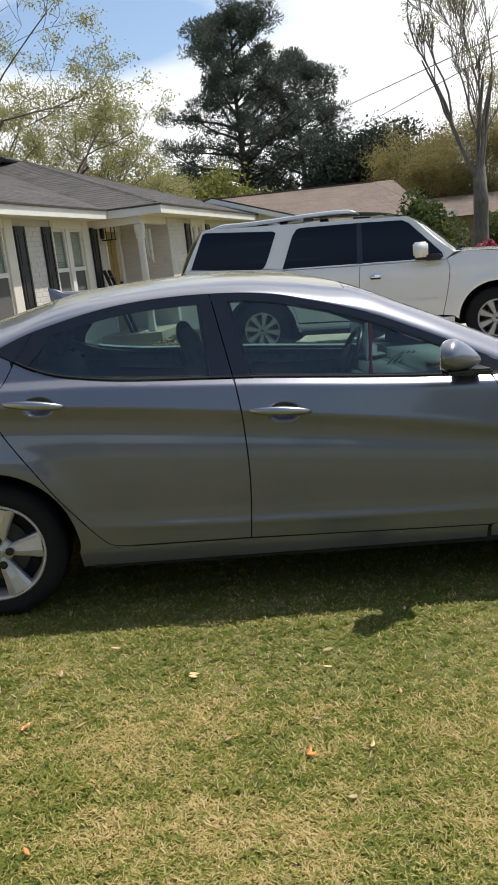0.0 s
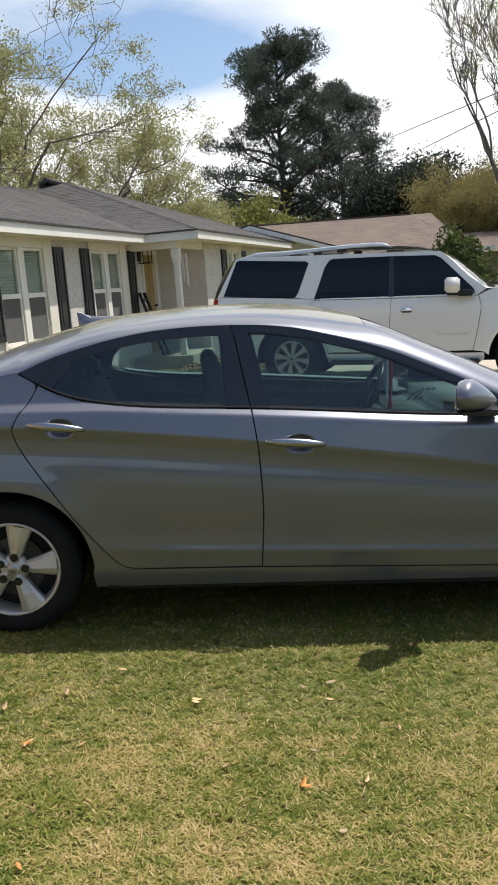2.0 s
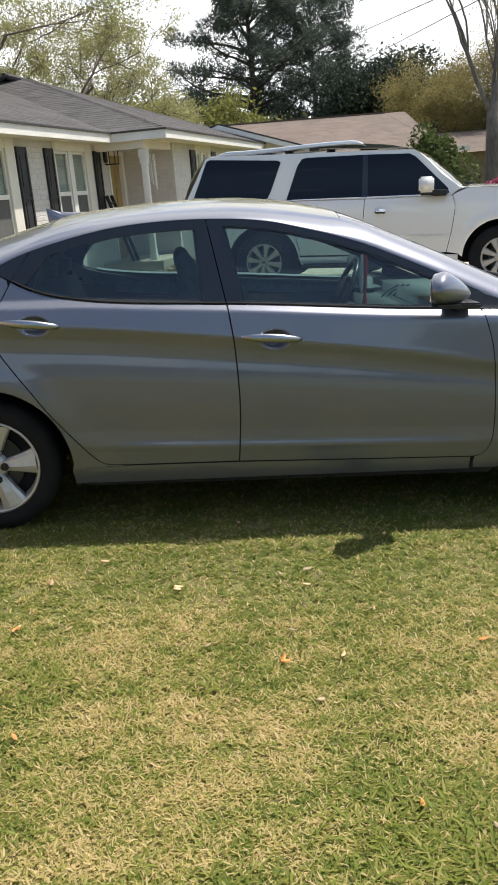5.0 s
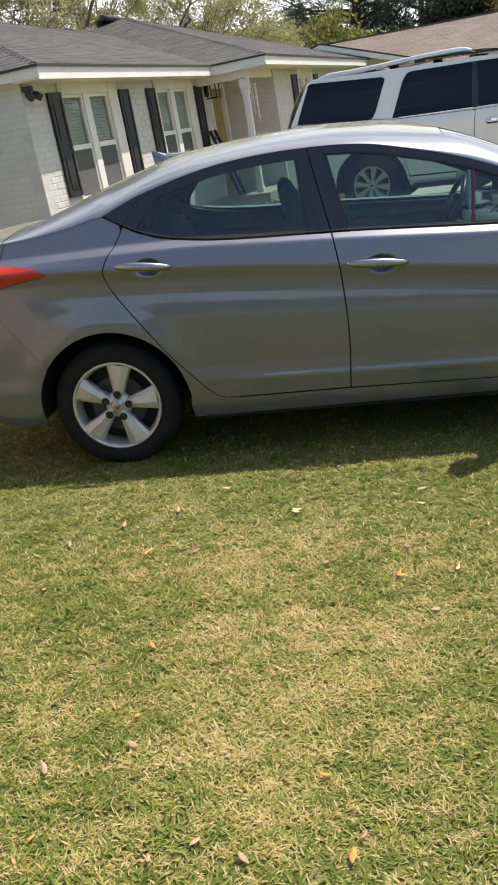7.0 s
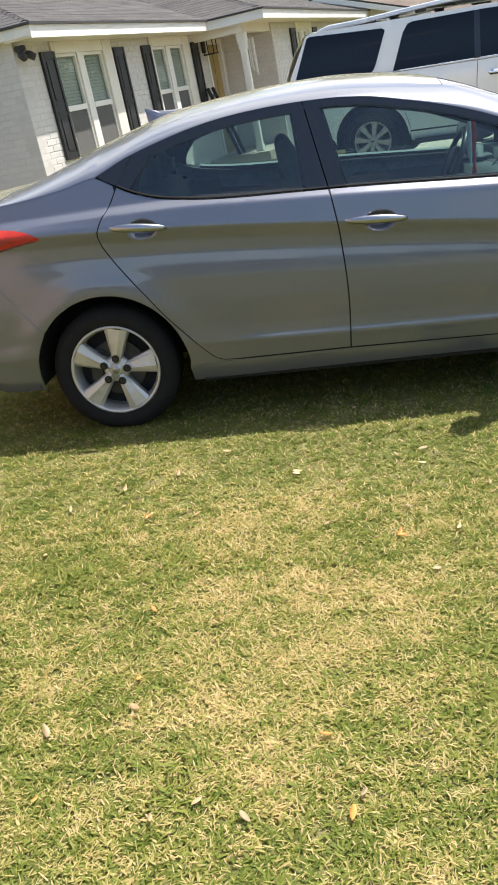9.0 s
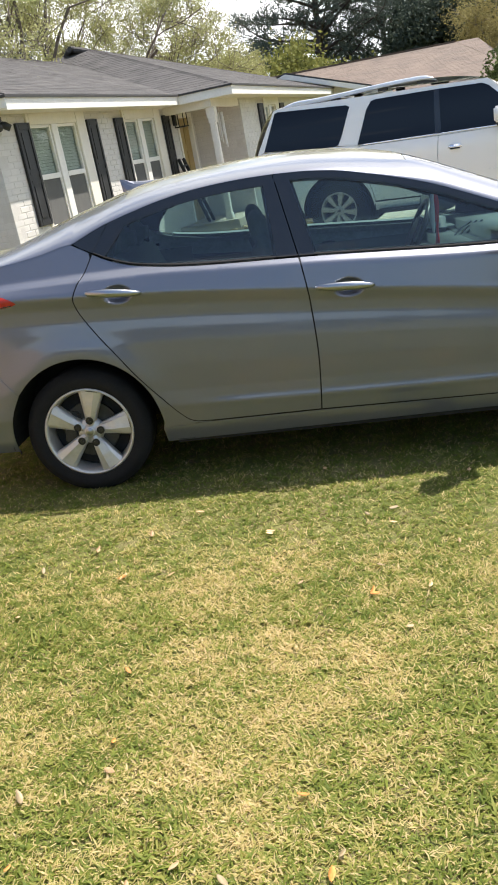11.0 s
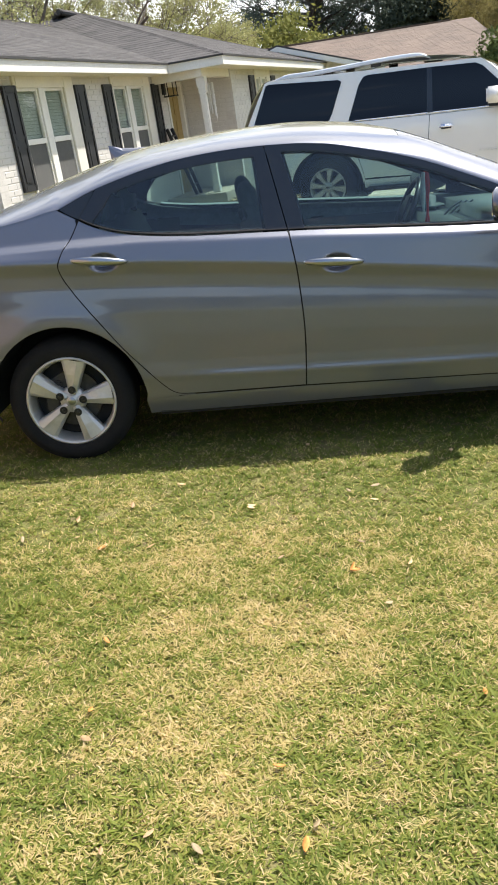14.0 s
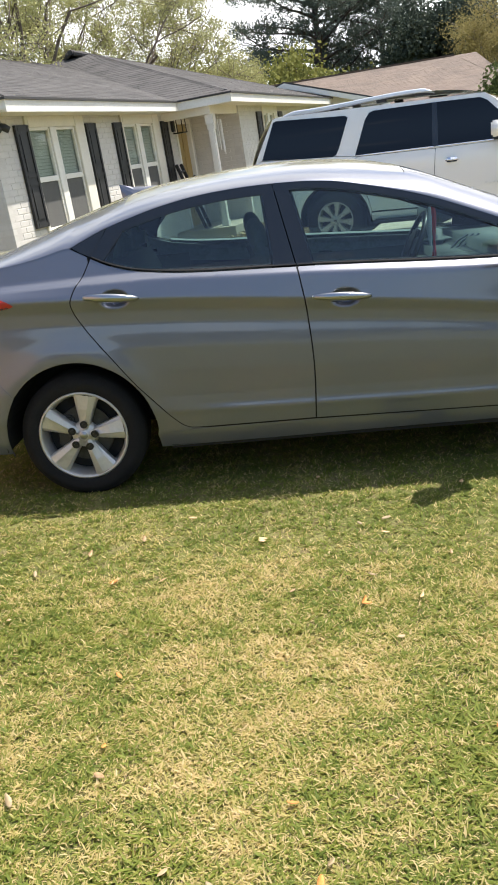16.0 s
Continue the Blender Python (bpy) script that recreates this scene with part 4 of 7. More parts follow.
def circle_arc(cx, cz, r, a0, a1, n=24):
    return [(cx + r * math.cos(radians(a0 + (a1 - a0) * i / n)), cz + r * math.sin(radians(a0 + (a1 - a0) * i / n))) for i in range(n + 1)]


def tyre(radius, rim, width, parent, tread=True):
    w = width / 2
    prof = [(rim - 0.005, -w + 0.02), (rim + 0.004, -w + 0.008), (rim + 0.02, -w + 0.004), ((rim + radius) / 2, -w - 0.006), (radius - 0.028, -w + 0.004), (radius - 0.010, -w + 0.018), (radius, -w + 0.035), (radius, w - 0.035), (radius - 0.010, w - 0.018), (radius - 0.028, w - 0.004), (rim + 0.02, w - 0.004), (rim - 0.005, w - 0.02)]
    rows = [lathe(prof, 64)]
    if tread:
        for k in range(72):
            a = 2 * math.pi * k / 72
            for y0 in (-w + 0.03, -0.005, w - 0.07):
                da = 0.03
                v = [((radius + dr) * math.cos(a + s * da), yy, (radius + dr) * math.sin(a + s * da)) for dr in (-0.004, 0.004) for s in (-1, 1) for yy in (y0, y0 + 0.04)]
                rows.append((v, [(4, 5, 7, 6), (0, 1, 5, 4), (2, 6, 7, 3), (0, 4, 6, 2), (1, 3, 7, 5)]))
    return link("tyre", *merge(rows), RUBBER, parent, smooth=True)


def arch_liner(cx, cz, r, y0, y1, mirror):
    """A half tunnel over a wheel with a back wall."""
    n = 26
    v, f = [], []
    for y, k in ((y0, 1.0), (y1, 1.0)):
        for i in range(n + 1):
            a = radians(-8 + 196 * i / n)
            v.append((cx + r * k * math.cos(a), mirror - y if mirror else y, cz + r * k * math.sin(a)))
    f = [(i, i + 1, n + 2 + i, n + 1 + i) for i in range(n)] + [tuple(range(n + 1, 2 * n + 2))]
    return v, f


def five_spoke_wheel(name, group):
    """Wheel with five wedge spokes, standing in the x-z plane with its face towards -y."""
    hub = new(name)
    tyre(0.303, 0.209, 0.200, hub, False)
    rim_prof = [(0.213, -0.088), (0.216, -0.094), (0.209, -0.098), (0.203, -0.094), (0.198, -0.078), (0.190, -0.045), (0.188, 0.08), (0.20, 0.09)]
    link("rim", *lathe(rim_prof, 72), ALLOY, hub, smooth=True)
    for k in range(5):
        v = []
        # section: left edge, ridge, right edge; front faces, from the hub outwards
        for r, wl, wr, ridge, yf in ((0.030, 0.020, 0.020, 0.0, -0.080), (0.066, 0.027, 0.027, 0.003, -0.085), (0.130, 0.043, 0.041, 0.010, -0.091), (0.200, 0.062, 0.060, 0.018, -0.092)):
            v += [(-wl, yf + 0.045, r), (-wl, yf + 0.012, r), (-wl * 0.72, yf + 0.001, r), (ridge, yf - 0.008, r), (wr * 0.85, yf + 0.001, r), (wr, yf + 0.012, r), (wr, yf + 0.045, r)]
        f = [(i * 7 + j, i * 7 + j + 1, (i + 1) * 7 + j + 1, (i + 1) * 7 + j) for i in range(3) for j in range(6)]
        f += [(0, 6, 5, 4, 3, 2, 1)]
        sp = link("spoke", v, f, ALLOY, hub)
        sp.matrix_basis = pose(0, 0, 0, 0, k * 72, 0)
    centre = [(0.0, -0.088), (0.020, -0.089), (0.028, -0.086), (0.030, -0.080), (0.048, -0.079), (0.060, -0.072), (0.066, -0.045)]
    cap = link("hub_cap", *lathe(centre, 32), ALLOY, hub, smooth=True)
    link("cap_badge", *lathe([(0.0, -0.0905), (0.018, -0.0903), (0.020, -0.088)], 24), SATIN, cap, smooth=True)
    for k in range(5):
        a = radians(36 + 72 * k + 54)
        # proud black discs with a nut paint in the shade of the lug holes
        cup = link("lug_nut", *merge([lathe([(0.0175, -0.078), (0.0190, -0.0800), (0.0180, -0.0785), (0.0160, -0.0755), (0.0, -0.0755)], 16), lathe([(0.0, -0.0835), (0.0075, -0.083), (0.0085, -0.075)], 6)]), BLACK_TRIM, hub)
        cup.location = (0.058 * math.cos(a), -0.019, 0.058 * math.sin(a))
    link("brake_disc", *lathe([(0.05, -0.035), (0.135, -0.035), (0.137, -0.02), (0.135, -0.012), (0.05, -0.012)], 40), ALLOY_DARK, hub)
    link("drum", *lathe([(0.0, -0.05), (0.055, -0.05), (0.07, -0.02), (0.188, 0.0), (0.188, 0.02)], 40), UNDER, hub)
    part("caliper", box(-0.125, -0.06, -0.055, 0.01, -0.08, 0.08, 0.01), ALLOY_DARK, hub)
    return hub


# ---- grey sedan ----
W1 = 1.775
z_belt = curve([(-1.0, 1.055), (-0.85, 1.072), (-0.6, 1.088), (-0.3, 1.108), (-0.1, 1.138), (0.063, 1.170), (0.10, 1.146), (0.151, 1.121), (0.202, 1.095), (0.254, 1.075), (0.347, 1.050), (0.441, 1.037), (0.618, 1.022), (0.974, 1.009), (1.09, 1.005), (1.89, 0.964), (2.25, 0.953), (2.40, 0.948), (2.63, 0.930), (3.0, 0.892), (3.4, 0.80), (3.6, 0.72)])
z_shoulder = curve([(-1.0, 0.985), (-0.6, 1.012), (-0.3, 1.026), (0.0, 1.034), (0.25, 1.038), (0.457, 1.036), (0.75, 1.022), (1.09, 1.008), (1.89, 0.964), (2.25, 0.953), (2.40, 0.948), (2.63, 0.930), (3.0, 0.892), (3.4, 0.80), (3.6, 0.72)])
z_crease = curve([(-1.0, 0.972), (-0.5, 0.966), (-0.18, 0.957), (0.05, 0.945), (0.36, 0.930), (1.109, 0.866), (1.6, 0.815), (2.19, 0.732), (2.6, 0.66), (3.0, 0.60), (3.6, 0.55)])
z_ridge = curve([(-1.0, 0.418), (0.5, 0.408), (1.07, 0.396), (2.13, 0.379), (3.6, 0.358)])
rear_cut = curve([(0.1, -0.60), (0.319, -0.706), (0.497, -0.772), (0.692, -0.765), (0.836, -0.72), (0.874, -0.705), (1.0, -0.671), (1.111, -0.645), (1.3, -0.60)])


def sedan_depth_table():
    xs, zs = np.linspace(-1.05, 3.70, 238), np.linspace(0.10, 1.60, 376)
    tab = np.zeros((len(xs), len(zs)))
    for i, x in enumerate(xs):
        b, c, r = float(z_shoulder(x)), float(z_crease(x)), float(z_ridge(x))
        k = float(np.interp(x, [-1.0, -0.5, -0.1, 2.1, 2.6, 3.2], [0.25, 0.45, 1, 1, 0.5, 0.2]))
        h = c - r
        k *= h / 0.48 if x > 1.1 else 1
        e = float(ease(0.45, 0.75, x) * ease(2.3, 2.0, x))
        pts = [(0.10, 0.10), (0.22, 0.046), (0.296, 0.021), (r - 0.035, 0.010), (r - 0.014, 0.0045 - 0.001 * e), (r + 0.014, 0.0055 + 0.0033 * e), (r + 0.060, 0.0080 + 0.002 * e), (r + 0.36 * h, 0.0050), (r + 0.48 * h, 0.0052), (c - 0.43 * h, 0.0056), (c - 0.31 * h, 0.0062 + 0.0042 * k), (c - 0.21 * h, 0.0065 + 0.0100 * k), (c - 0.10 * h, 0.004 + 0.0115 * k), (c, 0.0), (c + 0.02 * k, 0.0045 * k), (max(b - 0.040, c + 0.03 * k + 0.01), 0.020), (max(b - 0.024, c + 0.04 * k + 0.015), 0.0265), (b, 0.068), (b + 0.6, 0.068 + 0.6 * 0.31)]
        tab[i] = np.interp(zs, [p[0] for p in pts], [p[1] for p in pts])
    g = np.exp(-0.5 * (np.arange(-8, 9) / 1.6) ** 2)
    g /= g.sum()
    pad = np.pad(tab, ((0, 0), (8, 8)), "edge")
    tab = sum(w * pad[:, j:j + len(zs)] for j, w in enumerate(g))
    g = np.exp(-0.5 * (np.arange(-8, 9) / 3.0) ** 2)
    g /= g.sum()
    pad = np.pad(tab, ((8, 8), (0, 0)), "edge")
    tab = sum(w * pad[j:j + len(xs), :] for j, w in enumerate(g))
    return xs, zs, tab


SX, SZ, STAB = sedan_depth_table()


HANDLE_CUPS = [(0.250, 0.937), (1.282, 0.853)]


def sedan_depth(x, z):
    x, z = np.asarray(x, float), np.asarray(z, float)
    u = np.clip((x - SX[0]) / (SX[1] - SX[0]), 0, len(SX) - 1.001)
    v = np.clip((z - SZ[0]) / (SZ[1] - SZ[0]), 0, len(SZ) - 1.001)
    i, j = u.astype(int), v.astype(int)
    a, b = u - i, v - j
    y = STAB[i, j] * (1 - a) * (1 - b) + STAB[i + 1, j] * a * (1 - b) + STAB[i, j + 1] * (1 - a) * b + STAB[i + 1, j + 1] * a * b
    y = y + 0.016 * ((x - 1.3) / 1.6) ** 2
    start = rear_cut(np.clip(z, 0.2, 1.25)) + 0.215
    y = y + 0.15 * (np.clip(start - x, 0, 0.42) / 0.25) ** 3.5
    y = y + 0.12 * (np.clip(x - 3.05, 0, 0.52) / 0.30) ** 3.2
    # hollows behind the door handles
    for cx, cz in HANDLE_CUPS:
        r = np.hypot((x - cx) / 0.076, (z - cz) / 0.046)
        y = y + 0.038 * (1 - ease(0.35, 1.0, r))
    # swelling round the wheel arches
    for cx in (0.0, 2.70):
        r = np.hypot(x - cx, z - 0.300)
        y = y - 0.010 * np.exp(-((r - 0.380) / 0.075) ** 2) * ease(0.30, 0.55, z)
    return np.minimum(y, W1 / 2 - 0.002)


def build_sedan():
    car = thing("sedan", "grey metallic four-door sedan parked on the lawn", "car", LEVEL.copy())
    side = Side(sedan_depth, W1)
    split = spline([(1.079, 1.003), (1.108, 0.805), (1.123, 0.544), (1.114, 0.306)])
    arc = spline([(0.597, 0.305), (0.535, 0.307), (0.497, 0.319), (0.462, 0.348), (0.391, 0.427), (0.302, 0.530), (0.194, 0.677), (0.138, 0.752), (0.085, 0.830), (0.054, 0.890), (0.046, 0.927), (0.066, 0.984), (0.108, 1.045), (0.150, 1.120)])
    front = spline([(2.174, 0.289), (2.205, 0.292), (2.229, 0.308), (2.264, 0.566), (2.245, 0.781), (2.198, 0.954)])
    belt = lambda a, b, n=30: [(x, float(z_belt(x)) - 0.001) for x in np.linspace(a, b, n)]  # noqa: E731
    # doors
    rear_doors = side.panel("door", arc + belt(0.160, 1.075) + split[1:], PAINT_GREY, car, gap=0.0034, fine=HANDLE_CUPS[:1], grid=(0.03, 0.007))
    front_doors = side.panel("door", list(reversed(split)) + belt(1.09, 2.19) + list(reversed(front))[1:], PAINT_GREY, car, gap=0.0028, fine=HANDLE_CUPS[1:], grid=(0.03, 0.007))
    # quarter with the rear arch, lower rear bumper, sill, front wing
    arch_r = circle_arc(0.005, 0.298, 0.366, -12, 192, 40)
    bumper_line = [(-0.29, 0.52), (-0.37, 0.62), (-0.545, 0.866), (-0.66, 0.852), (-0.885, 0.866)]
    arch_hi = [p for p in arch_r if p[0] > -0.285 or p[1] > 0.53]
    quarter = [(0.597, 0.300), (0.45, 0.295), (0.363, 0.29)] + [p for p in arch_hi if p[1] > 0.29] + bumper_line
    quarter += [(-0.872, 0.90), (-0.862, 0.94), (-0.848, 0.995), (-0.842, 1.04)] + [(x, float(z_belt(x)) + 0.004) for x in np.linspace(-0.84, 0.05, 24)] + [(0.135, float(z_belt(0.135)))]
    quarter += list(reversed(arc))[1:]
    side.panel("quarter_panel", quarter, PAINT_GREY, car, gap=0.0026)
    low = [p for p in arch_r if p[0] < -0.28 and p[1] <= 0.53]
    bumper = list(reversed(bumper_line)) + low + [(-0.355, 0.235), (-0.55, 0.24), (-0.70, 0.30), (-0.80, 0.35), (-0.90, 0.39), (-0.945, 0.50), (-0.935, 0.68)]
    side.panel("bumper", bumper, PAINT_GREY, car, gap=0.002)
    sill = [(0.363, 0.288), (0.45, 0.293), (0.597, 0.301), (1.114, 0.302), (2.170, 0.286), (2.170, 0.225), (1.3, 0.222), (0.50, 0.216), (0.372, 0.214)]
    side.panel("sill", sill, PAINT_GREY, car, gap=0.0015)
    arch_f = circle_arc(2.70, 0.298, 0.378, 190, -14, 40)
    wing = front[2:] + [(2.21, 0.955)] + [(x, float(z_belt(x))) for x in np.linspace(2.26, 3.5, 34)] + [(3.585, 0.70), (3.59, 0.30), (3.45, 0.22), (3.09, 0.21)]
    wing += [p for p in reversed(arch_f) if p[1] > 0.215] + [(2.335, 0.226), (2.185, 0.228), (2.185, 0.286)]
    side.panel("fender", wing, PAINT_GREY, car, gap=0.0028)
    # rubber seals behind the door gaps
    sill_line = [(x, float(np.interp(x, [0.52, 1.114, 2.19], [0.302, 0.301, 0.286]))) for x in np.linspace(0.52, 2.19, 50)]
    for line in (arc, split, front, sill_line):
        for s in (1, -1):
            side.strip("door_seal", line, 0.013, BLACK_MATT, car, "black rubber door seal", side=s, out=-0.007, thick=0.003)
    # dark liner behind the wheels and floor pan
    for cx in (0.0, 2.70):
        for far in (False, True):
            link("wheel_liner", *arch_liner(cx, 0.300, 0.378, 0.045, 0.44, W1 if far else 0), UNDER, car)
    part("floor_pan", boxes([(0.40, 2.30, 0.05, W1 - 0.05, 0.20, 0.30), (-0.62, 0.42, 0.46, W1 - 0.46, 0.26, 0.62), (2.28, 3.40, 0.46, W1 - 0.46, 0.22, 0.70), (-0.66, -0.40, 0.3, W1 - 0.3, 0.33, 0.85)], 0.02), UNDER, car)
    # inner door skins behind the panel gaps
    for y0, y1 in ((0.085, 0.10), (W1 - 0.10, W1 - 0.085)):
        part("door_lining", boxes([(0.42, 2.22, y0, y1, 0.26, 0.90), (0.16, 0.42, y0, y1, 0.72, 0.98)]), CABIN, car)
    # greenhouse
    top_edge = spline([(0.065, 1.172), (0.214, 1.236), (0.361, 1.281), (0.50, 1.316), (0.642, 1.341), (0.80, 1.356), (0.888, 1.3605), (0.996, 1.3625), (1.10, 1.361), (1.244, 1.350), (1.429, 1.313), (1.55, 1.284), (1.677, 1.246), (1.875, 1.170), (2.02, 1.110), (2.15, 1.050), (2.262, 1.001), (2.405, 0.951)], 60)
    te = np.array(top_edge)
    z_top_edge = lambda x: np.interp(x, te[:, 0], te[:, 1])  # noqa: E731
    up = lambda a, b, d, n=26: [(x, float(z_top_edge(x)) - d) for x in np.linspace(a, b, n)]  # noqa: E731
    rear_glass = up(0.232, 0.965, 0.012)[::-1] + [(x, float(z_belt(x)) + 0.004) for x in np.linspace(0.150, 0.99, 24)]
    side.panel("window", rear_glass, GLASS_CAR, car, "green-tinted side window", out=-0.014, hem=0, grid=(0.06, 0.05))
    front_glass = up(1.045, 2.07, 0.012)[::-1] + [(x, float(z_belt(x)) + 0.004) for x in np.linspace(1.13, 2.07, 24)]
    side.panel("window", front_glass, GLASS_CAR, car, "green-tinted side window", out=-0.014, hem=0, grid=(0.06, 0.05))
    bz = lambda x: (x, float(z_belt(x)) + 0.004)  # noqa: E731
    side.panel("quarter_trim", [(0.066, 1.171), bz(0.10), bz(0.146), (0.188, 1.180), (0.226, 1.238)] + up(0.075, 0.215, 0.002, 8)[::-1], BLACK_GLOSS, car, "black corner trim", out=0.001)
    side.panel("corner_frame", [bz(0.152), bz(0.20), (0.245, 1.150), (0.300, 1.215)] + up(0.235, 0.33, 0.004, 5)[::-1] + [(0.194, 1.180)], BLACK_GLOSS, car, "black window frame corner", out=0.001)
    side.panel("pillar_trim", up(0.946, 0.994, 0.003, 4)[::-1] + [bz(0.980), bz(1.072)], BLACK_GLOSS, car, "black door pillar", out=0.001)
    side.panel("pillar_trim", up(0.999, 1.060, 0.003, 4)[::-1] + [bz(1.078), bz(1.150)], BLACK_GLOSS, car, "black door pillar", out=0.001)
    side.panel("mirror_base", up(2.075, 2.385, 0.003, 10)[::-1] + [(2.075, float(z_belt(2.075)) + 0.004), (2.385, float(z_belt(2.385)) + 0.002)], BLACK_TRIM, car, "black corner panel", out=0.002)
    # linings of the pillars and the roof frame, seen through the glass
    side.panel("pillar_lining", up(0.0, 0.30, 0.014, 8)[::-1] + [(-0.15, 1.03), (0.22, 1.03), (0.245, 1.14)], BLACK_MATT, car, "dark rear pillar lining", out=-0.030, hem=0.03)
    side.panel("pillar_lining", up(0.935, 1.075, 0.010, 6)[::-1] + [(0.968, 0.98), (1.165, 0.98)], BLACK_MATT, car, "dark door pillar lining", out=-0.020, hem=0.03)
    side.strip("roof_frame", up(0.02, 2.10, 0.004, 50), 0.038, BLACK_MATT, car, "dark roof frame lining", side=-1, out=-0.024, thick=0.03)
    side.panel("window_frame", up(0.235, 0.994, 0.001, 40)[::-1] + up(0.262, 0.994, 0.040, 40), BLACK_GLOSS, car, "black window frame", out=0.0, hem=0.02, grid=(0.05, 0.02))
    side.panel("window_frame", up(0.999, 2.16, 0.001, 50)[::-1] + up(0.999, 2.14, 0.028, 50), BLACK_GLOSS, car, "black window frame", out=0.0, hem=0.02, grid=(0.05, 0.02))
    cap = [(x, float(z_belt(x)) - 0.11) for x in np.linspace(0.17, 2.18, 40)] + [(x, float(z_belt(x)) + 0.010) for x in np.linspace(2.18, 0.17, 40)]
    side.panel("door_cap", cap, CABIN_PALE, car, "pale grey-green door top", out=-0.050, hem=0.03)
    lip = [(x, float(z_belt(x)) - 0.01) for x in np.linspace(0.32, 2.10, 40)] + [(x, float(z_belt(x)) + 0.027) for x in np.linspace(2.10, 0.32, 40)]
    near_lip, _ = side.panel("door_ledge", lip, CABIN_PALE, car, "pale grey-green door ledge", out=-0.036, hem=0.03)
    bpy.data.objects.remove(near_lip)
    side.strip("belt_seal", [(x, float(z_belt(x))) for x in np.linspace(0.155, 2.19, 70)], 0.009, BLACK_MATT, car, "black window seal", side=1, out=-0.012, thick=0.055)
    side.strip("belt_moulding", [(x, float(z_belt(x)) + 0.001) for x in np.linspace(0.155, 1.074, 36)], 0.008, BLACK_MATT, car, "black belt moulding", side=1, out=0.002, thick=0.02)
    side.strip("belt_moulding", [(x, float(z_belt(x)) + 0.001) for x in np.linspace(1.082, 2.19, 36)], 0.008, BLACK_MATT, car, "black belt moulding", side=1, out=0.002, thick=0.02)

    # roof, screens, lids
    top = curve([(-1.0, 1.03), (-0.93, 1.075), (-0.77, 1.107), (-0.5, 1.137), (-0.40, 1.150), (-0.284, 1.190), (-0.03, 1.283), (0.225, 1.362), (0.34, 1.392), (0.55, 1.424), (0.9, 1.452), (1.10, 1.458), (1.35, 1.442), (1.55, 1.405), (1.70, 1.352), (1.85, 1.290), (2.03, 1.216), (2.2, 1.143), (2.44, 1.045), (2.62, 0.996), (2.75, 0.980), (3.0, 0.950), (3.4, 0.86), (3.58, 0.74)])

    def base(x):
        z = np.where((x > 0.065) & (x < 2.405), z_top_edge(x), z_belt(x))
        k = ease(2.33, 2.44, x)
        z = np.where(x > 2.3, z_top_edge(np.minimum(x, 2.405)) * (1 - k) + z_belt(x) * k, z)
        return sedan_depth(x, z) - 0.001, z

    span = lambda a, b, n: np.linspace(a, b, n)  # noqa: E731
    bow = curve([(-1.2, 2.6), (1.30, 2.6), (1.50, 3.0), (1.75, 6.0), (2.30, 6.5), (2.48, 3.0), (2.7, 2.6), (4.0, 2.6)])
    skin("roof_rail", span(0.06, 2.44, 96), base, top, (0.0, 0.20), PAINT_GREY, car, W1, power=bow, round_edge=0.75)
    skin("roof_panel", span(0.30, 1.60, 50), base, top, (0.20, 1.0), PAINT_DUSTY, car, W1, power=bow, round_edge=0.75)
    skin("headliner", span(-0.02, 1.62, 40), base, top, (0.03, 1.0), CABIN, car, W1, "dark headliner", lift=-0.022, round_edge=0.75)
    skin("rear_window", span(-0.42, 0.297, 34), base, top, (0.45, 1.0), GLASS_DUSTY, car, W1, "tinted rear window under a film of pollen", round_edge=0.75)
    skin("rear_pillar", span(-0.42, 0.30, 34), base, top, (0.0, 0.447), PAINT_GREY, car, W1, round_edge=0.75)
    skin("screen_pillar", span(1.603, 2.44, 38), base, top, (0.20, 0.36), PAINT_GREY, car, W1, power=bow, round_edge=0.75)
    skin("windscreen", span(1.603, 2.54, 40), base, top, (0.365, 1.0), GLASS_CAR, car, W1, "tinted windscreen", power=bow, round_edge=0.75)
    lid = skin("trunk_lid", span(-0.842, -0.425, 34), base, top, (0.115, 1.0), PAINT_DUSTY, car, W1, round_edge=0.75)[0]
    for vt in lid.data.vertices:
        k = 1 - abs(2 * vt.co.y / W1 - 1)
        r = min(max((-0.50 - vt.co.x) / 0.342, 0), 1)
        vt.co.x -= 0.010 * r * (1 - (1 - k) ** 2)
        vt.co.z -= 0.05 * max(0, r - 0.75) ** 2 * 16 * 0.35
    edge_row = [lid.data.vertices[i].co.copy() for i in range(0, len(lid.data.vertices), 34)]
    rows = [(p.x + dx, p.y, p.z - dz) for dx, dz in ((0.0, 0.0), (-0.004, 0.016), (0.012, 0.045), (0.045, 0.11)) for p in edge_row]
    n = len(edge_row)
    link("lid_face", rows, [(r * n + i, (r + 1) * n + i, (r + 1) * n + i + 1, r * n + i + 1) for r in range(3) for i in range(n - 1)], PAINT_GREY, car, smooth=True)
    # bowed rear face below the lid
    rows = []
    for z, d in ((1.055, 0.08), (1.02, 0.09), (0.90, 0.10), (0.70, 0.11), (0.60, 0.11), (0.40, 0.13), (0.34, 0.17)):
        for y in np.linspace(0.52, W1 - 0.52, 25):
            k = 1 - abs(2 * y / W1 - 1)
            rows.append((-0.835 + d - 0.06 * (1 - (1 - k) ** 2), y, z))
    link("rear_panel", rows, [(r * 25 + i, (r + 1) * 25 + i, (r + 1) * 25 + i + 1, r * 25 + i + 1) for r in range(6) for i in range(24)], PAINT_GREY, car, smooth=True)
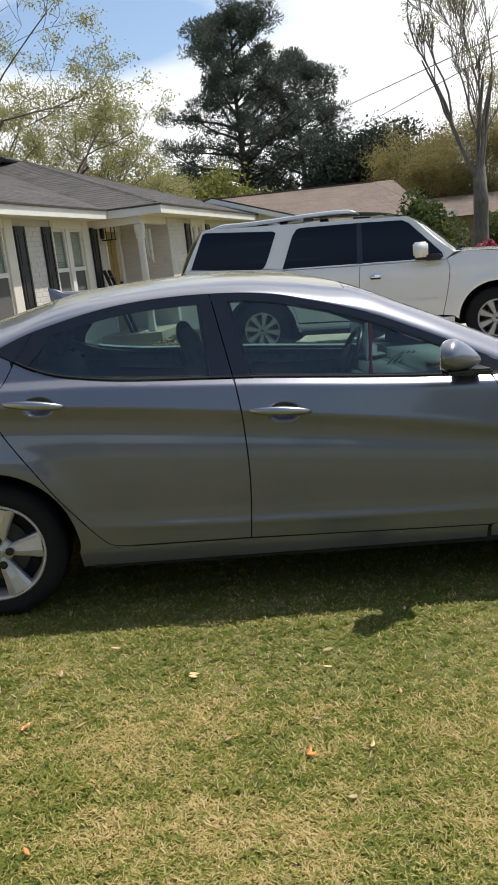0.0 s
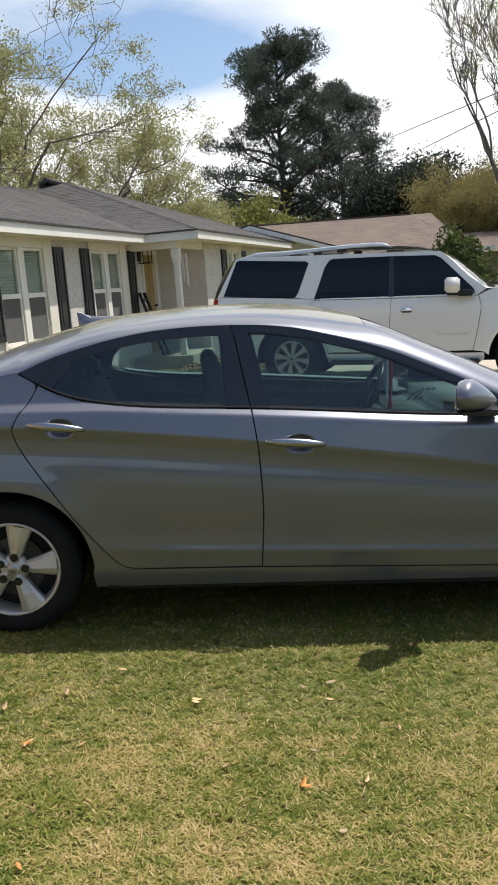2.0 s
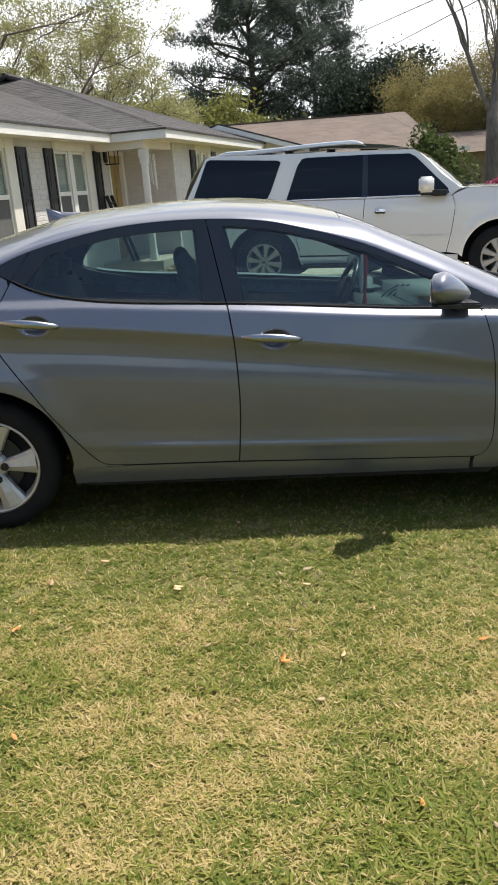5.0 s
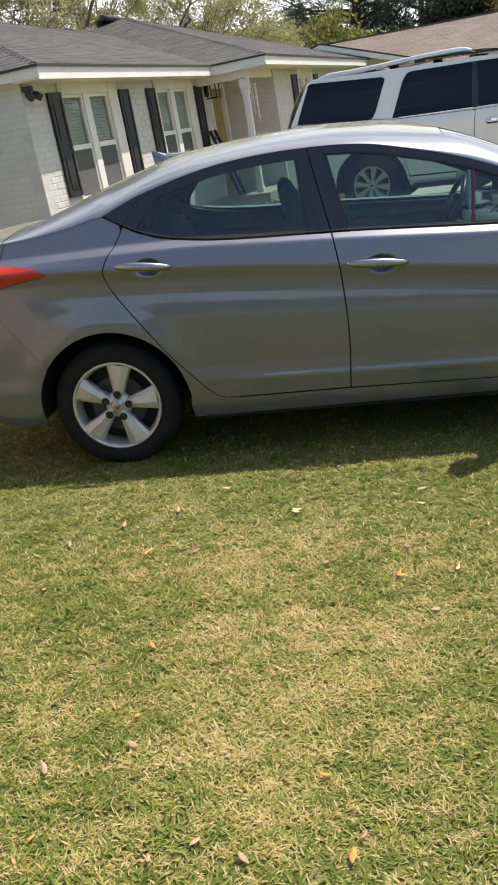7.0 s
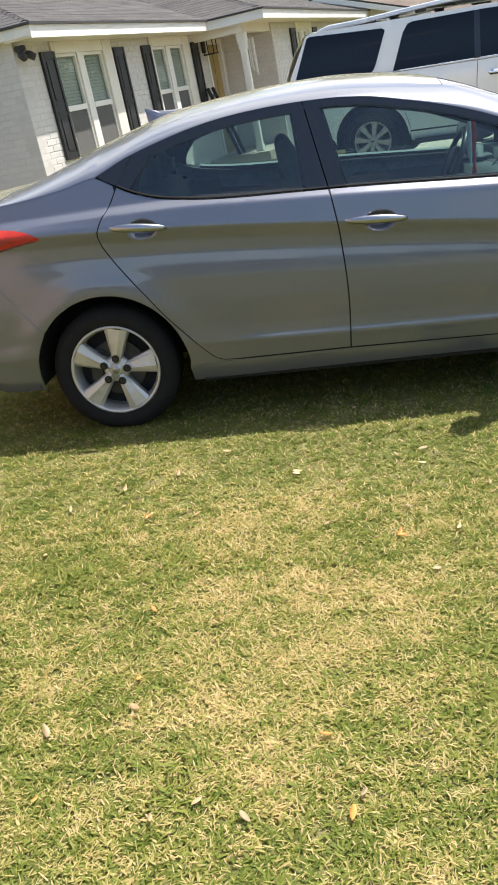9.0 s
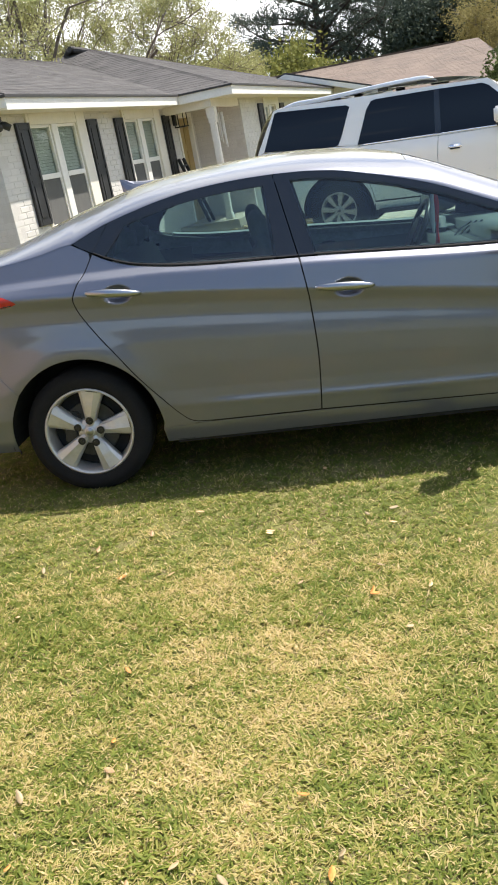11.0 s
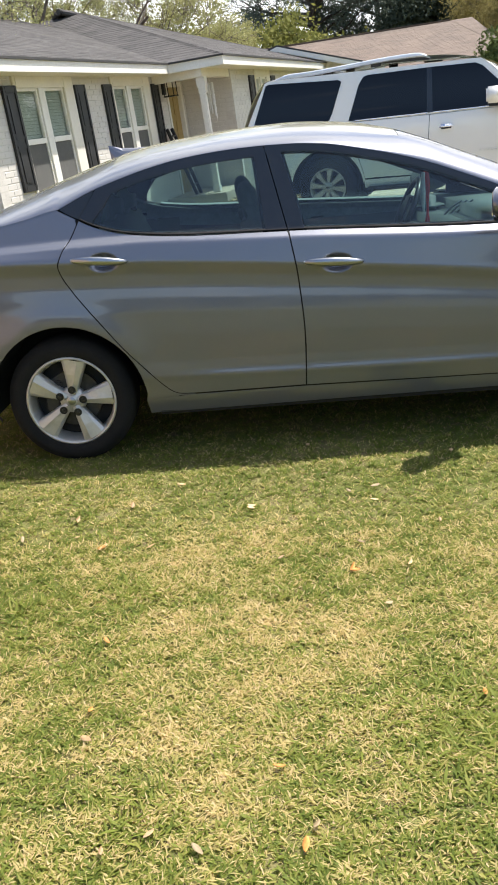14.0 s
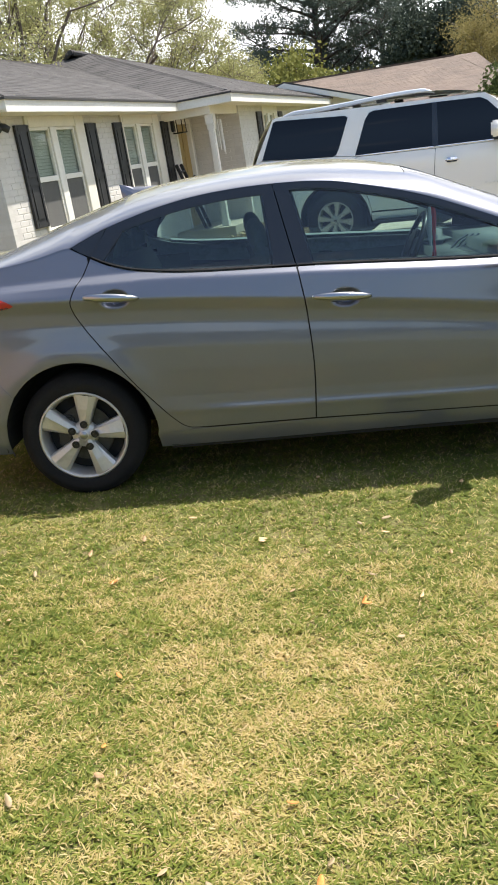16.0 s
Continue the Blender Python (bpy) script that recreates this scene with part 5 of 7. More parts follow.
    skin("rear_shoulder", span(-0.842, -0.425, 34), base, top, (0.0, 0.112), PAINT_GREY, car, W1, round_edge=0.75)
    skin("cowl", span(2.44, 2.62, 10), base, top, (0.10, 1.0), BLACK_TRIM, car, W1, "black plastic cowl")
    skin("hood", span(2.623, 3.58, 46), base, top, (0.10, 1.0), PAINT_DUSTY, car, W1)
    skin("fender_top", span(2.44, 3.58, 46), base, top, (0.0, 0.098), PAINT_GREY, car, W1)
    part("front_panel", boxes([(3.50, 3.575, 0.35, W1 - 0.35, 0.25, 0.72)], 0.03), BLACK_TRIM, car, "black front grille")
    # tail lamps
    lens = spline([(-0.835, 0.992), (-0.671, 1.003), (-0.446, 1.006), (-0.285, 0.985), (-0.235, 0.962), (-0.215, 0.945)]) + spline([(-0.235, 0.938), (-0.30, 0.930), (-0.467, 0.897), (-0.56, 0.862), (-0.665, 0.834), (-0.74, 0.838), (-0.86, 0.85)])
    lamps = side.panel("tail_lamp", lens, RED_LENS, car, "red tail lamp", out=0.006, hem=0.02, grid=(0.02, 0.012))
    side.strip("lens_rim", lens[-1:0:-1][:len(lens) // 2], 0.007, BLACK_GLOSS, lamps[0], "dark rim of the lens", side=1, out=0.009, both=False, thick=0.012)
    inner = [(-0.66, 0.97), (-0.40, 0.965), (-0.33, 0.95), (-0.47, 0.925), (-0.53, 0.885), (-0.60, 0.87), (-0.66, 0.88)]
    side.panel("lamp_insert", inner, RED_DARK, lamps[0], out=0.0075, both=False, hem=0.004)
    # thin black strip stands in for the shaded gap beside the lid
    side.strip("lid_gap", [(-0.455, 1.004), (-0.438, 1.03), (-0.424, 1.058), (-0.408, 1.098)], 0.003, BLACK_MATT, car, "dark shut line of the boot lid", side=1, out=0.0012, thick=0.002)
    core = [(-0.625, 0.958), (-0.50, 0.955), (-0.50, 0.942), (-0.575, 0.934), (-0.582, 0.905), (-0.612, 0.905)]
    side.panel("lamp_core", core, RED_BLACK, lamps[0], out=0.0095, both=False, hem=0.004, grid=(0.02, 0.01))
    # door handles, bridging their hollows
    for (hx0, hz0, hx1, hz1), owners in (((0.108, 0.957, 0.362, 0.934), rear_doors), ((1.135, 0.868, 1.398, 0.852), front_doors)):
        for owner, far in zip(owners, (False, True)):
            v, f, n = [], [], 12
            s = np.linspace(0, 1, 21)
            for t in s:
                b = math.sin(math.pi * t)
                x, z = hx0 + (hx1 - hx0) * t, hz0 + (hz1 - hz0) * t + 0.004 * b
                y = 0.004 - 0.030 * b ** 0.55
                h, d = 0.005 + 0.0145 * b ** 0.6, 0.004 + 0.010 * b ** 0.6
                for k in range(n):
                    a = 2 * math.pi * k / n
                    yy = y + d * math.cos(a) + 0.012 * (x - 1.3) ** 2 / 2.56
                    v.append((x, W1 - yy if far else yy, z + h * math.sin(a)))
            for i in range(len(s) - 1):
                for k in range(n):
                    q = (i * n + k, i * n + (k + 1) % n, (i + 1) * n + (k + 1) % n, (i + 1) * n + k)
                    f.append(tuple(reversed(q)) if far else q)
            f += [tuple(range(n)), tuple(range(20 * n, 21 * n))]
            link("door_handle", v, f, SATIN, owner, "silver door handle", smooth=True)
    # door mirrors
    for far in (False, True):
        bm = bmesh.new()
        bmesh.ops.create_icosphere(bm, subdivisions=4, radius=1.0)
        for v in bm.verts:
            x, y, z = v.co
            sx = 0.108 * x if x > 0 else 0.056 * max(x, -0.62) / 0.62
            taper = 1 - 0.42 * max(x, 0) ** 1.3
            zz = 0.072 * z * taper * (1.0 if z > 0 else 0.88)
            v.co = (1.985 + sx, -0.105 + 0.105 * y * taper + 0.045 * max(x, 0), 1.060 + zz - 0.028 * max(x, 0))
            v.co.x += 0.34 * (v.co.y + 0.105)
            if far:
                v.co.y = W1 - v.co.y
        if far:
            bmesh.ops.reverse_faces(bm, faces=bm.faces[:])
        mir = part("door_mirror", bm, PAINT_GREY, car, "grey door mirror", smooth=True)
        b2 = boxes([(1.9265, 1.9300, -0.160, -0.050, 1.012, 1.108)], 0.0015)
        for v in b2.verts:
            v.co.x += 0.34 * (v.co.y + 0.105)
        b3 = boxes([(2.03, 2.15, -0.09, 0.09, 0.972, 0.998), (1.935, 2.05, -0.16, -0.05, 0.984, 1.000)], 0.008)
        for bm, nm, mt in ((b2, "mirror_glass", CHROME), (b3, "mirror_foot", BLACK_TRIM)):
            if far:
                bmesh.ops.scale(bm, vec=(1, -1, 1), verts=bm.verts[:])
                bmesh.ops.translate(bm, vec=(0, W1, 0), verts=bm.verts[:])
                bmesh.ops.reverse_faces(bm, faces=bm.faces[:])
            part(nm, bm, mt, mir)
    # shark-fin aerial
    fin_rows = [[(0.182, 1.426), (0.188, 1.40), (0.196, 1.350)], [(0.205, 1.421), (0.215, 1.398), (0.225, 1.358)], [(0.25, 1.408), (0.26, 1.394), (0.27, 1.370)], [(0.32, 1.404), (0.325, 1.398), (0.33, 1.384)], [(0.385, 1.404), (0.387, 1.402), (0.39, 1.396)]]
    wid = [[0.003, 0.010, 0.022], [0.004, 0.014, 0.030], [0.004, 0.018, 0.034], [0.003, 0.016, 0.028], [0.002, 0.006, 0.010]]
    v, f = [], []
    for row, ws in zip(fin_rows, wid):
        v += [(x, W1 / 2 - w, z) for (x, z), w in zip(row, ws)] + [(x, W1 / 2 + w, z) for (x, z), w in zip(reversed(row), reversed(ws))]
    for i in range(4):
        f += [(i * 6 + j, i * 6 + j + 1, (i + 1) * 6 + j + 1, (i + 1) * 6 + j) for j in range(5)]
    f += [(5, 4, 3, 2, 1, 0), (24, 25, 26, 27, 28, 29)]
    link("aerial_fin", v, f, PAINT_GREY, car, "grey shark-fin aerial")
    # cabin
    def seat(x, y, back_tilt, w, head=True, high=1.16):
        st = part("seat", box(x - 0.02, x + 0.48, y - w / 2, y + w / 2, 0.42, 0.60, 0.05, seg=3), CLOTH_DARK, car, "dark cloth car seat", smooth=True)
        bk = part("backrest", box(-0.07, 0.07, y - w / 2, y + w / 2, 0.0, high - 0.58, 0.05, seg=3), CLOTH_DARK, st, smooth=True)
        bk.matrix_basis = pose(x, 0, 0.55, 0, -back_tilt, 0)
        return st

    for y, back in ((0.50, -0.085), (W1 - 0.50, -0.040)):
        st = seat(1.02 - back, y, 20, 0.48)
        bm = bmesh.new()
        bmesh.ops.create_icosphere(bm, subdivisions=3, radius=1.0)
        for vt in bm.verts:
            vt.co = (0.05 * vt.co.x, 0.135 * math.copysign(abs(vt.co.y) ** 0.7, vt.co.y), 0.105 * math.copysign(abs(vt.co.z) ** 0.75, vt.co.z))
        hr = part("headrest", bm, CLOTH_DARK, st, smooth=True)
        hr.matrix_basis = pose(0.82 - back, y, 1.105, 0, -16, 0)
    rear = part("rear_bench", box(0.30, 0.80, 0.18, W1 - 0.18, 0.40, 0.62, 0.05, seg=3), CLOTH_DARK, car, "dark cloth rear bench", smooth=True)
    rb = part("backrest", box(-0.08, 0.08, 0.20, W1 - 0.20, 0.0, 0.56, 0.05, seg=3), CLOTH_DARK, rear, smooth=True)
    rb.matrix_basis = pose(0.34, 0, 0.56, 0, -24, 0)
    for y in (0.45, W1 / 2, W1 - 0.45):
        part("headrest", box(0.09, 0.21, y - 0.13, y + 0.13, 1.04, 1.20, 0.045, seg=3), CLOTH_DARK, rear, smooth=True)
    part("parcel_shelf", boxes([(-0.42, 0.10, 0.25, W1 - 0.25, 0.98, 1.0)], 0.008), CABIN, car)
    part("dashboard", boxes([(1.78, 2.30, 0.12, W1 - 0.12, 0.62, 0.93), (1.95, 2.38, 0.12, W1 - 0.12, 0.80, 0.985), (1.82, 1.98, W1 - 0.62, W1 - 0.22, 0.90, 1.01)], 0.05), CABIN, car, "grey moulded dashboard", smooth=True)
    # steering wheel on the far side
    ring = [(0.185 * math.cos(a), 0.185 * math.sin(a), 0) for a in np.linspace(0, 2 * math.pi, 41)]
    wheel = link("steering_wheel", *tube(ring, 0.016, 10, False), BLACK_TRIM, car, "black steering wheel", smooth=True)
    wheel.matrix_basis = pose(1.78, W1 - 0.44, 0.93, 0, -66, 0)
    part("wheel_boss", boxes([(-0.09, 0.09, -0.07, 0.07, -0.03, 0.02), (-0.06, 0.06, -0.18, 0.18, -0.012, 0.008), (-0.18, 0.0, -0.02, 0.02, -0.012, 0.008)], 0.01), BLACK_TRIM, wheel)
    for k in range(3):
        link("dash_trim", *tube([(1.915 + 0.03 * k, W1 / 2 + 0.02, 0.925), (1.955 + 0.03 * k, W1 / 2 + 0.02, 0.965), (2.01 + 0.03 * k, W1 / 2 + 0.02, 0.995)], 0.005, 8), SATIN, car, "silver trim of the dashboard")
    # mirror and the cord that hangs from it
    part("cabin_mirror", box(1.84, 1.87, W1 / 2 - 0.12, W1 / 2 + 0.12, 1.155, 1.215, 0.012), BLACK_TRIM, car)
    cord = [(1.815 + 0.006 * math.sin(3 * t), W1 / 2 - 0.04, 1.17 - 0.36 * t) for t in np.linspace(0, 1, 12)]
    orn = link("hanging_ornament", *tube(cord, [0.012 + 0.006 * math.sin(9 * t) for t in np.linspace(0, 1, 12)], 8), RED_CORD, car, "red tassel hanging from the cabin mirror")
    link("white_charm", *tube([(1.80, W1 / 2 - 0.05, 1.16), (1.795, W1 / 2 - 0.05, 1.05), (1.80, W1 / 2 - 0.05, 0.96)], [0.008, 0.016, 0.006], 8), WHITE_PLASTIC, orn)
    for y0 in (0.36, 0.95):
        wp = link("wiper", *tube([(2.60, y0, 1.004), (2.575, y0 + 0.02, 1.030), (2.535, y0 + 0.16, 1.034), (2.50, y0 + 0.34, 1.046)], [0.012, 0.009, 0.007, 0.005], 8), BLACK_TRIM, car, smooth=True)
        link("wiper_blade", *tube([(2.53, y0 + 0.04, 1.028), (2.49, y0 + 0.58, 1.048)], 0.006, 6), BLACK_MATT, wp)
    # wheels
    w0 = five_spoke_wheel("wheel", "")
    w0.parent = car
    w0.matrix_basis = pose(0, 0.150, 0.300, 0, 11, 0)
    for x, y, turn in ((2.70, 0.150, 0), (0.0, W1 - 0.150, 180), (2.70, W1 - 0.150, 180)):
        copy_thing(w0, pose(x, y, 0.300, 0, 20, turn))
    return car


sedan = build_sedan()


# ---- white sport utility car ----
W2 = 1.98
suv_top_y = curve([(0.2, 0.10), (0.30, 0.05), (0.42, 0.02), (0.60, 0.006), (0.80, 0.0), (0.95, 0.004), (1.06, 0.014), (1.12, 0.03), (1.17, 0.045), (1.70, 0.165), (1.8, 0.20)])


def suv_depth(x, z):
    x, z = np.asarray(x, float), np.asarray(z, float)
    y = suv_top_y(z) + 0.01 * ((x - 1.4) / 2) ** 2
    y = y + 0.10 * (np.clip(-0.88 - x, 0, 0.4) / 0.25) ** 3 + 0.14 * (np.clip(x - 3.35, 0, 0.6) / 0.45) ** 2.6
    for cx in (0.0, 3.02):
        r = np.hypot(x - cx, z - 0.39)
        y = y - 0.03 * np.exp(-((r - 0.50) / 0.06) ** 2) * ease(0.3, 0.5, z)
    return np.minimum(y, W2 / 2 - 0.01)


def eight_spoke_wheel(name):
    hub = new(name)
    tyre(0.385, 0.238, 0.27, hub, False)
    link("rim", *lathe([(0.238, -0.118), (0.242, -0.126), (0.232, -0.128), (0.222, -0.115), (0.212, -0.06), (0.212, 0.1)], 56), ALLOY_DULL, hub, smooth=True)
    for k in range(8):
        v = []
        for r, w, y in ((0.05, 0.022, -0.115), (0.14, 0.034, -0.122), (0.225, 0.050, -0.118)):
            v += [(-w, y + 0.04, r), (-w * 0.7, y, r), (w * 0.7, y, r), (w, y + 0.04, r)]
        f = [(i * 4 + j, i * 4 + j + 1, (i + 1) * 4 + j + 1, (i + 1) * 4 + j) for i in range(2) for j in range(3)]
        link("spoke", v, f, ALLOY_DULL, hub).matrix_basis = pose(0, 0, 0, 0, 45 * k + 10, 0)
    cap = link("hub_cap", *lathe([(0.0, -0.128), (0.03, -0.128), (0.06, -0.122), (0.075, -0.10)], 24), ALLOY_DULL, hub, smooth=True)
    part("cap_badge", box(-0.022, 0.022, -0.132, -0.127, -0.012, 0.012, 0.002), ALLOY_DARK, cap)
    link("drum", *lathe([(0.0, -0.05), (0.15, -0.05), (0.212, 0.0)], 32), ALLOY_DARK, hub)
    return hub


def build_suv():
    drop = math.degrees(math.atan2(SUV_GROUND[0] - SUV_GROUND[1], 3.02))
    suv = thing("sport_utility_car", "large white sport utility car with dark glass on the drive", "car", pose(SUV_AT.x, SUV_AT.y, SUV_GROUND[0], 0, drop, SUV_YAW))
    side = Side(suv_depth, W2)
    front_edge = spline([(2.36, 0.46), (2.43, 0.80), (2.455, 1.02), (2.42, 1.16)])
    split = [(1.335, 1.14), (1.318, 0.9), (1.31, 0.45)]
    rear_arc = spline([(0.50, 0.46), (0.47, 0.60), (0.36, 0.86), (0.27, 1.00), (0.28, 1.10), (0.355, 1.155)])
    ar = circle_arc(0.0, 0.39, 0.47, 0, 180, 30)
    af = circle_arc(3.02, 0.39, 0.46, 180, 0, 30)
    rd = side.panel("door", rear_arc + [(1.335, 1.145)] + split[1:], PAINT_WHITE, suv, gap=0.004, grid=(0.08, 0.04))
    fd_ = side.panel("door", list(reversed(split)) + [(1.345, 1.145), (2.40, 1.15)] + list(reversed(front_edge)), PAINT_WHITE, suv, gap=0.004, grid=(0.08, 0.04))
    quarter = [(0.50, 0.45)] + ar + [(-0.50, 0.45), (-1.15, 0.45), (-1.18, 0.9), (-1.10, 1.20), (-0.94, 1.235), (0.10, 1.185), (0.345, 1.16)] + list(reversed(rear_arc))[1:]
    side.panel("quarter_panel", quarter, PAINT_WHITE, suv, gap=0.004, grid=(0.08, 0.04))
    wing = front_edge + [(2.60, 1.235), (2.75, 1.235), (3.15, 1.215), (3.50, 1.13), (3.60, 1.08), (3.575, 0.98), (3.70, 0.80), (3.88, 0.78), (3.90, 0.55), (3.52, 0.47)] + list(reversed(af)) + [(2.50, 0.44)]
    side.panel("fender", wing, PAINT_WHITE, suv, gap=0.004, grid=(0.08, 0.04))
    side.panel("sill", [(0.49, 0.44), (2.50, 0.43), (2.50, 0.33), (0.49, 0.34)], PAINT_WHITE, suv, grid=(0.1, 0.05))
    side.panel("valance", [(3.47, 0.46), (3.88, 0.54), (3.86, 0.32), (3.50, 0.30)], BLACK_TRIM, suv, "black lower bumper", grid=(0.1, 0.05), out=-0.01)
    for y in (-0.06, W2 - 0.10):
        part("running_board", box(0.52, 2.46, y, y + 0.16, 0.30, 0.36, 0.02), BLACK_TRIM, suv, "black running board")
    # pillars: white sheet with the windows on it
    pill = [(-1.05, 1.205), (-0.95, 1.24), (0.10, 1.19), (0.35, 1.16), (1.33, 1.148), (2.40, 1.153), (2.52, 1.235), (2.30, 1.40), (2.02, 1.66), (1.94, 1.715), (-0.72, 1.755), (-0.78, 1.73), (-0.92, 1.45)]
    for nm, poly in (("window", [(-0.94, 1.245), (-0.80, 1.60), (-0.765, 1.70), (-0.72, 1.715), (0.20, 1.665), (0.24, 1.64), (0.11, 1.28), (0.07, 1.205), (0.01, 1.185)]), ("window", [(0.32, 1.17), (0.46, 1.58), (0.52, 1.665), (0.58, 1.68), (1.325, 1.680), (1.325, 1.165)]), ("window", [(1.345, 1.165), (1.345, 1.680), (1.88, 1.668), (1.96, 1.63), (2.36, 1.24), (2.38, 1.18), (2.33, 1.165)])):
        side.panel(nm, poly, GLASS_PRIVACY, suv, "dark privacy glass window", out=0.003, hem=0.012, grid=(0.1, 0.08))
    side.panel("pillar_trim", [(1.30, 1.168), (1.305, 1.678), (1.365, 1.678), (1.372, 1.168)], BLACK_GLOSS, suv, "black door pillar", out=0.006, hem=0.010, grid=(0.1, 0.08))
    side.panel("pillar_frame", pill, PAINT_WHITE, suv, "white roof pillars", grid=(0.08, 0.06), out=-0.004)
    side.strip("belt_chrome", [(x, 1.158) for x in np.linspace(0.40, 1.32, 12)], 0.014, CHROME, rd[0], "chrome belt strip", both=False, out=0.008)
    side.strip("belt_chrome", [(x, 1.158) for x in np.linspace(1.35, 2.25, 12)], 0.014, CHROME, fd_[0], "chrome belt strip", both=False, out=0.008)
    part("door_handle", box(1.455, 1.615, -0.045, 0.02, 0.962, 1.018, 0.018), CHROME, fd_[0], "chrome door handle", smooth=True)
    part("door_handle", box(0.41, 0.57, -0.045, 0.02, 0.972, 1.028, 0.018), CHROME, rd[0], "chrome door handle", smooth=True)
    part("door_badge", boxes([(1.92 + 0.045 * k, 1.95 + 0.045 * k, -0.006, 0.008, 0.665, 0.69) for k in range(9)]), PALE_BADGE, fd_[0], "pale letter bars")
    top = curve([(-1.20, 1.0), (-1.10, 1.30), (-0.90, 1.69), (-0.76, 1.775), (-0.3, 1.802), (0.5, 1.797), (1.4, 1.770), (1.85, 1.744), (2.05, 1.678), (2.35, 1.45), (2.62, 1.255), (2.75, 1.25), (3.15, 1.235), (3.45, 1.17), (3.62, 1.09), (3.70, 0.95)])
    edge = curve([(-1.20, 0.95), (-1.10, 1.205), (-0.90, 1.60), (-0.76, 1.745), (-0.3, 1.752), (1.94, 1.716), (2.02, 1.66), (2.30, 1.40), (2.52, 1.235), (2.75, 1.235), (3.15, 1.215), (3.50, 1.12), (3.62, 1.06), (3.70, 0.93)])

    def base(x):
        z = edge(x)
        return suv_depth(x, z), z

    skin("roof_panel", np.linspace(-0.76, 1.93, 40), base, top, (0.0, 1.0), PAINT_WHITE, suv, W2)
    skin("tailgate", np.linspace(-1.19, -0.763, 20), base, top, (0.0, 1.0), PAINT_WHITE, suv, W2, power=5)
    skin("windscreen", np.linspace(1.94, 2.60, 24), base, top, (0.12, 1.0), GLASS_CAR, suv, W2, "windscreen")
    skin("screen_pillar", np.linspace(1.93, 2.62, 24), base, top, (0.0, 0.118), PAINT_WHITE, suv, W2)
    skin("hood", np.linspace(2.62, 3.69, 34), base, top, (0.0, 1.0), PAINT_WHITE, suv, W2, power=4)
    part("front_panel", boxes([(3.62, 3.72, 0.35, W2 - 0.35, 0.62, 1.02), (3.70, 3.92, 0.35, W2 - 0.35, 0.50, 0.78)], 0.04), CHROME, suv, "chrome front grille and bumper")
    part("rear_panel", boxes([(-1.10, -1.0, 0.25, W2 - 0.25, 0.45, 1.0)], 0.03), PAINT_WHITE, suv)
    part("chassis", boxes([(-0.95, 3.45, 0.36, W2 - 0.36, 0.30, 0.75), (0.50, 2.50, 0.08, W2 - 0.08, 0.36, 0.9)], 0.02), UNDER, suv)
    part("cabin_block", boxes([(-0.75, 1.9, 0.35, W2 - 0.35, 0.9, 1.12), (0.2, 0.35, 0.4, W2 - 0.4, 1.1, 1.5), (1.15, 1.3, 0.4, W2 - 0.4, 1.1, 1.5)], 0.04), CLOTH_DARK, suv, "dark seats")
    for cx in (0.0, 3.02):
        for far in (False, True):
            link("wheel_liner", *arch_liner(cx, 0.39, 0.475, 0.03, 0.45, W2 if far else 0), UNDER, suv)
    side.panel("headlamp", [(3.575, 1.015), (3.60, 1.06), (3.75, 0.99), (3.78, 0.83), (3.60, 0.84)], LAMP_CLEAR, suv, "clear headlamp", out=0.012, hem=0.03, grid=(0.05, 0.05))
    side.panel("side_marker", [(3.56, 0.985), (3.62, 1.0), (3.63, 0.86), (3.575, 0.855)], AMBER, suv, "amber side marker", out=0.016, hem=0.01, grid=(0.05, 0.05))
    side.panel("tail_lamp", [(-1.16, 0.85), (-1.09, 1.20), (-1.03, 1.20), (-1.07, 0.85)], RED_LENS, suv, "red tail lamp", out=0.012, hem=0.02, grid=(0.05, 0.05))
    for far in (False, True):
        y = 0.30 if not far else W2 - 0.30
        x = np.linspace(-0.68, 1.34, 34)
        zr = np.array([float(edge(q)) + (float(top(q)) - float(edge(q))) * (1 - (1 - 0.07) ** 2.6) for q in x])
        u = (x + 0.68) / 2.02
        high = 0.066 * np.clip(np.minimum(u / 0.10, (1 - u) / 0.07), 0, 1) ** 0.6
        y = [float(suv_depth(q, edge(q))) * 0.93 + W2 / 2 * 0.07 for q in x]
        y = [W2 - q for q in y] if far else y
        sec = [(-0.026, 0.35), (-0.024, 0.9), (-0.008, 1.02), (0.012, 1.0), (0.026, 0.85), (0.026, 0.35)]
        v = [(a, b + p * (-1 if far else 1), z - 0.030 + (h + 0.012) * q) for a, b, z, h in zip(x, y, zr, high) for p, q in sec]
        f = [(i * 6 + k, i * 6 + (k + 1) % 6, (i + 1) * 6 + (k + 1) % 6, (i + 1) * 6 + k) for i in range(33) for k in range(6)]
        f = [tuple(reversed(q)) for q in f] if far else f
        rail = link("roof_rail", v, f, SILVER_RAIL, suv, "chrome roof rail", smooth=True)
        v = [(a, b + p, z - 0.040 + q * (0.022 + 0.32 * h)) for a, b, z, h in zip(x, y, zr, high) for p, q in ((-0.018, 0), (-0.018, 1), (0.018, 1), (0.018, 0))]
        for a, b in ((0, 4), (11, 13), (21, 23), (29, 33)):
            piece = v[a * 4:b * 4 + 4]
            f = [(i * 4 + k, i * 4 + (k + 1) % 4, (i + 1) * 4 + (k + 1) % 4, (i + 1) * 4 + k) for i in range(b - a) for k in range(4)]
            link("rail_foot", piece, f, BLACK_TRIM, rail, "black foot under the rail")
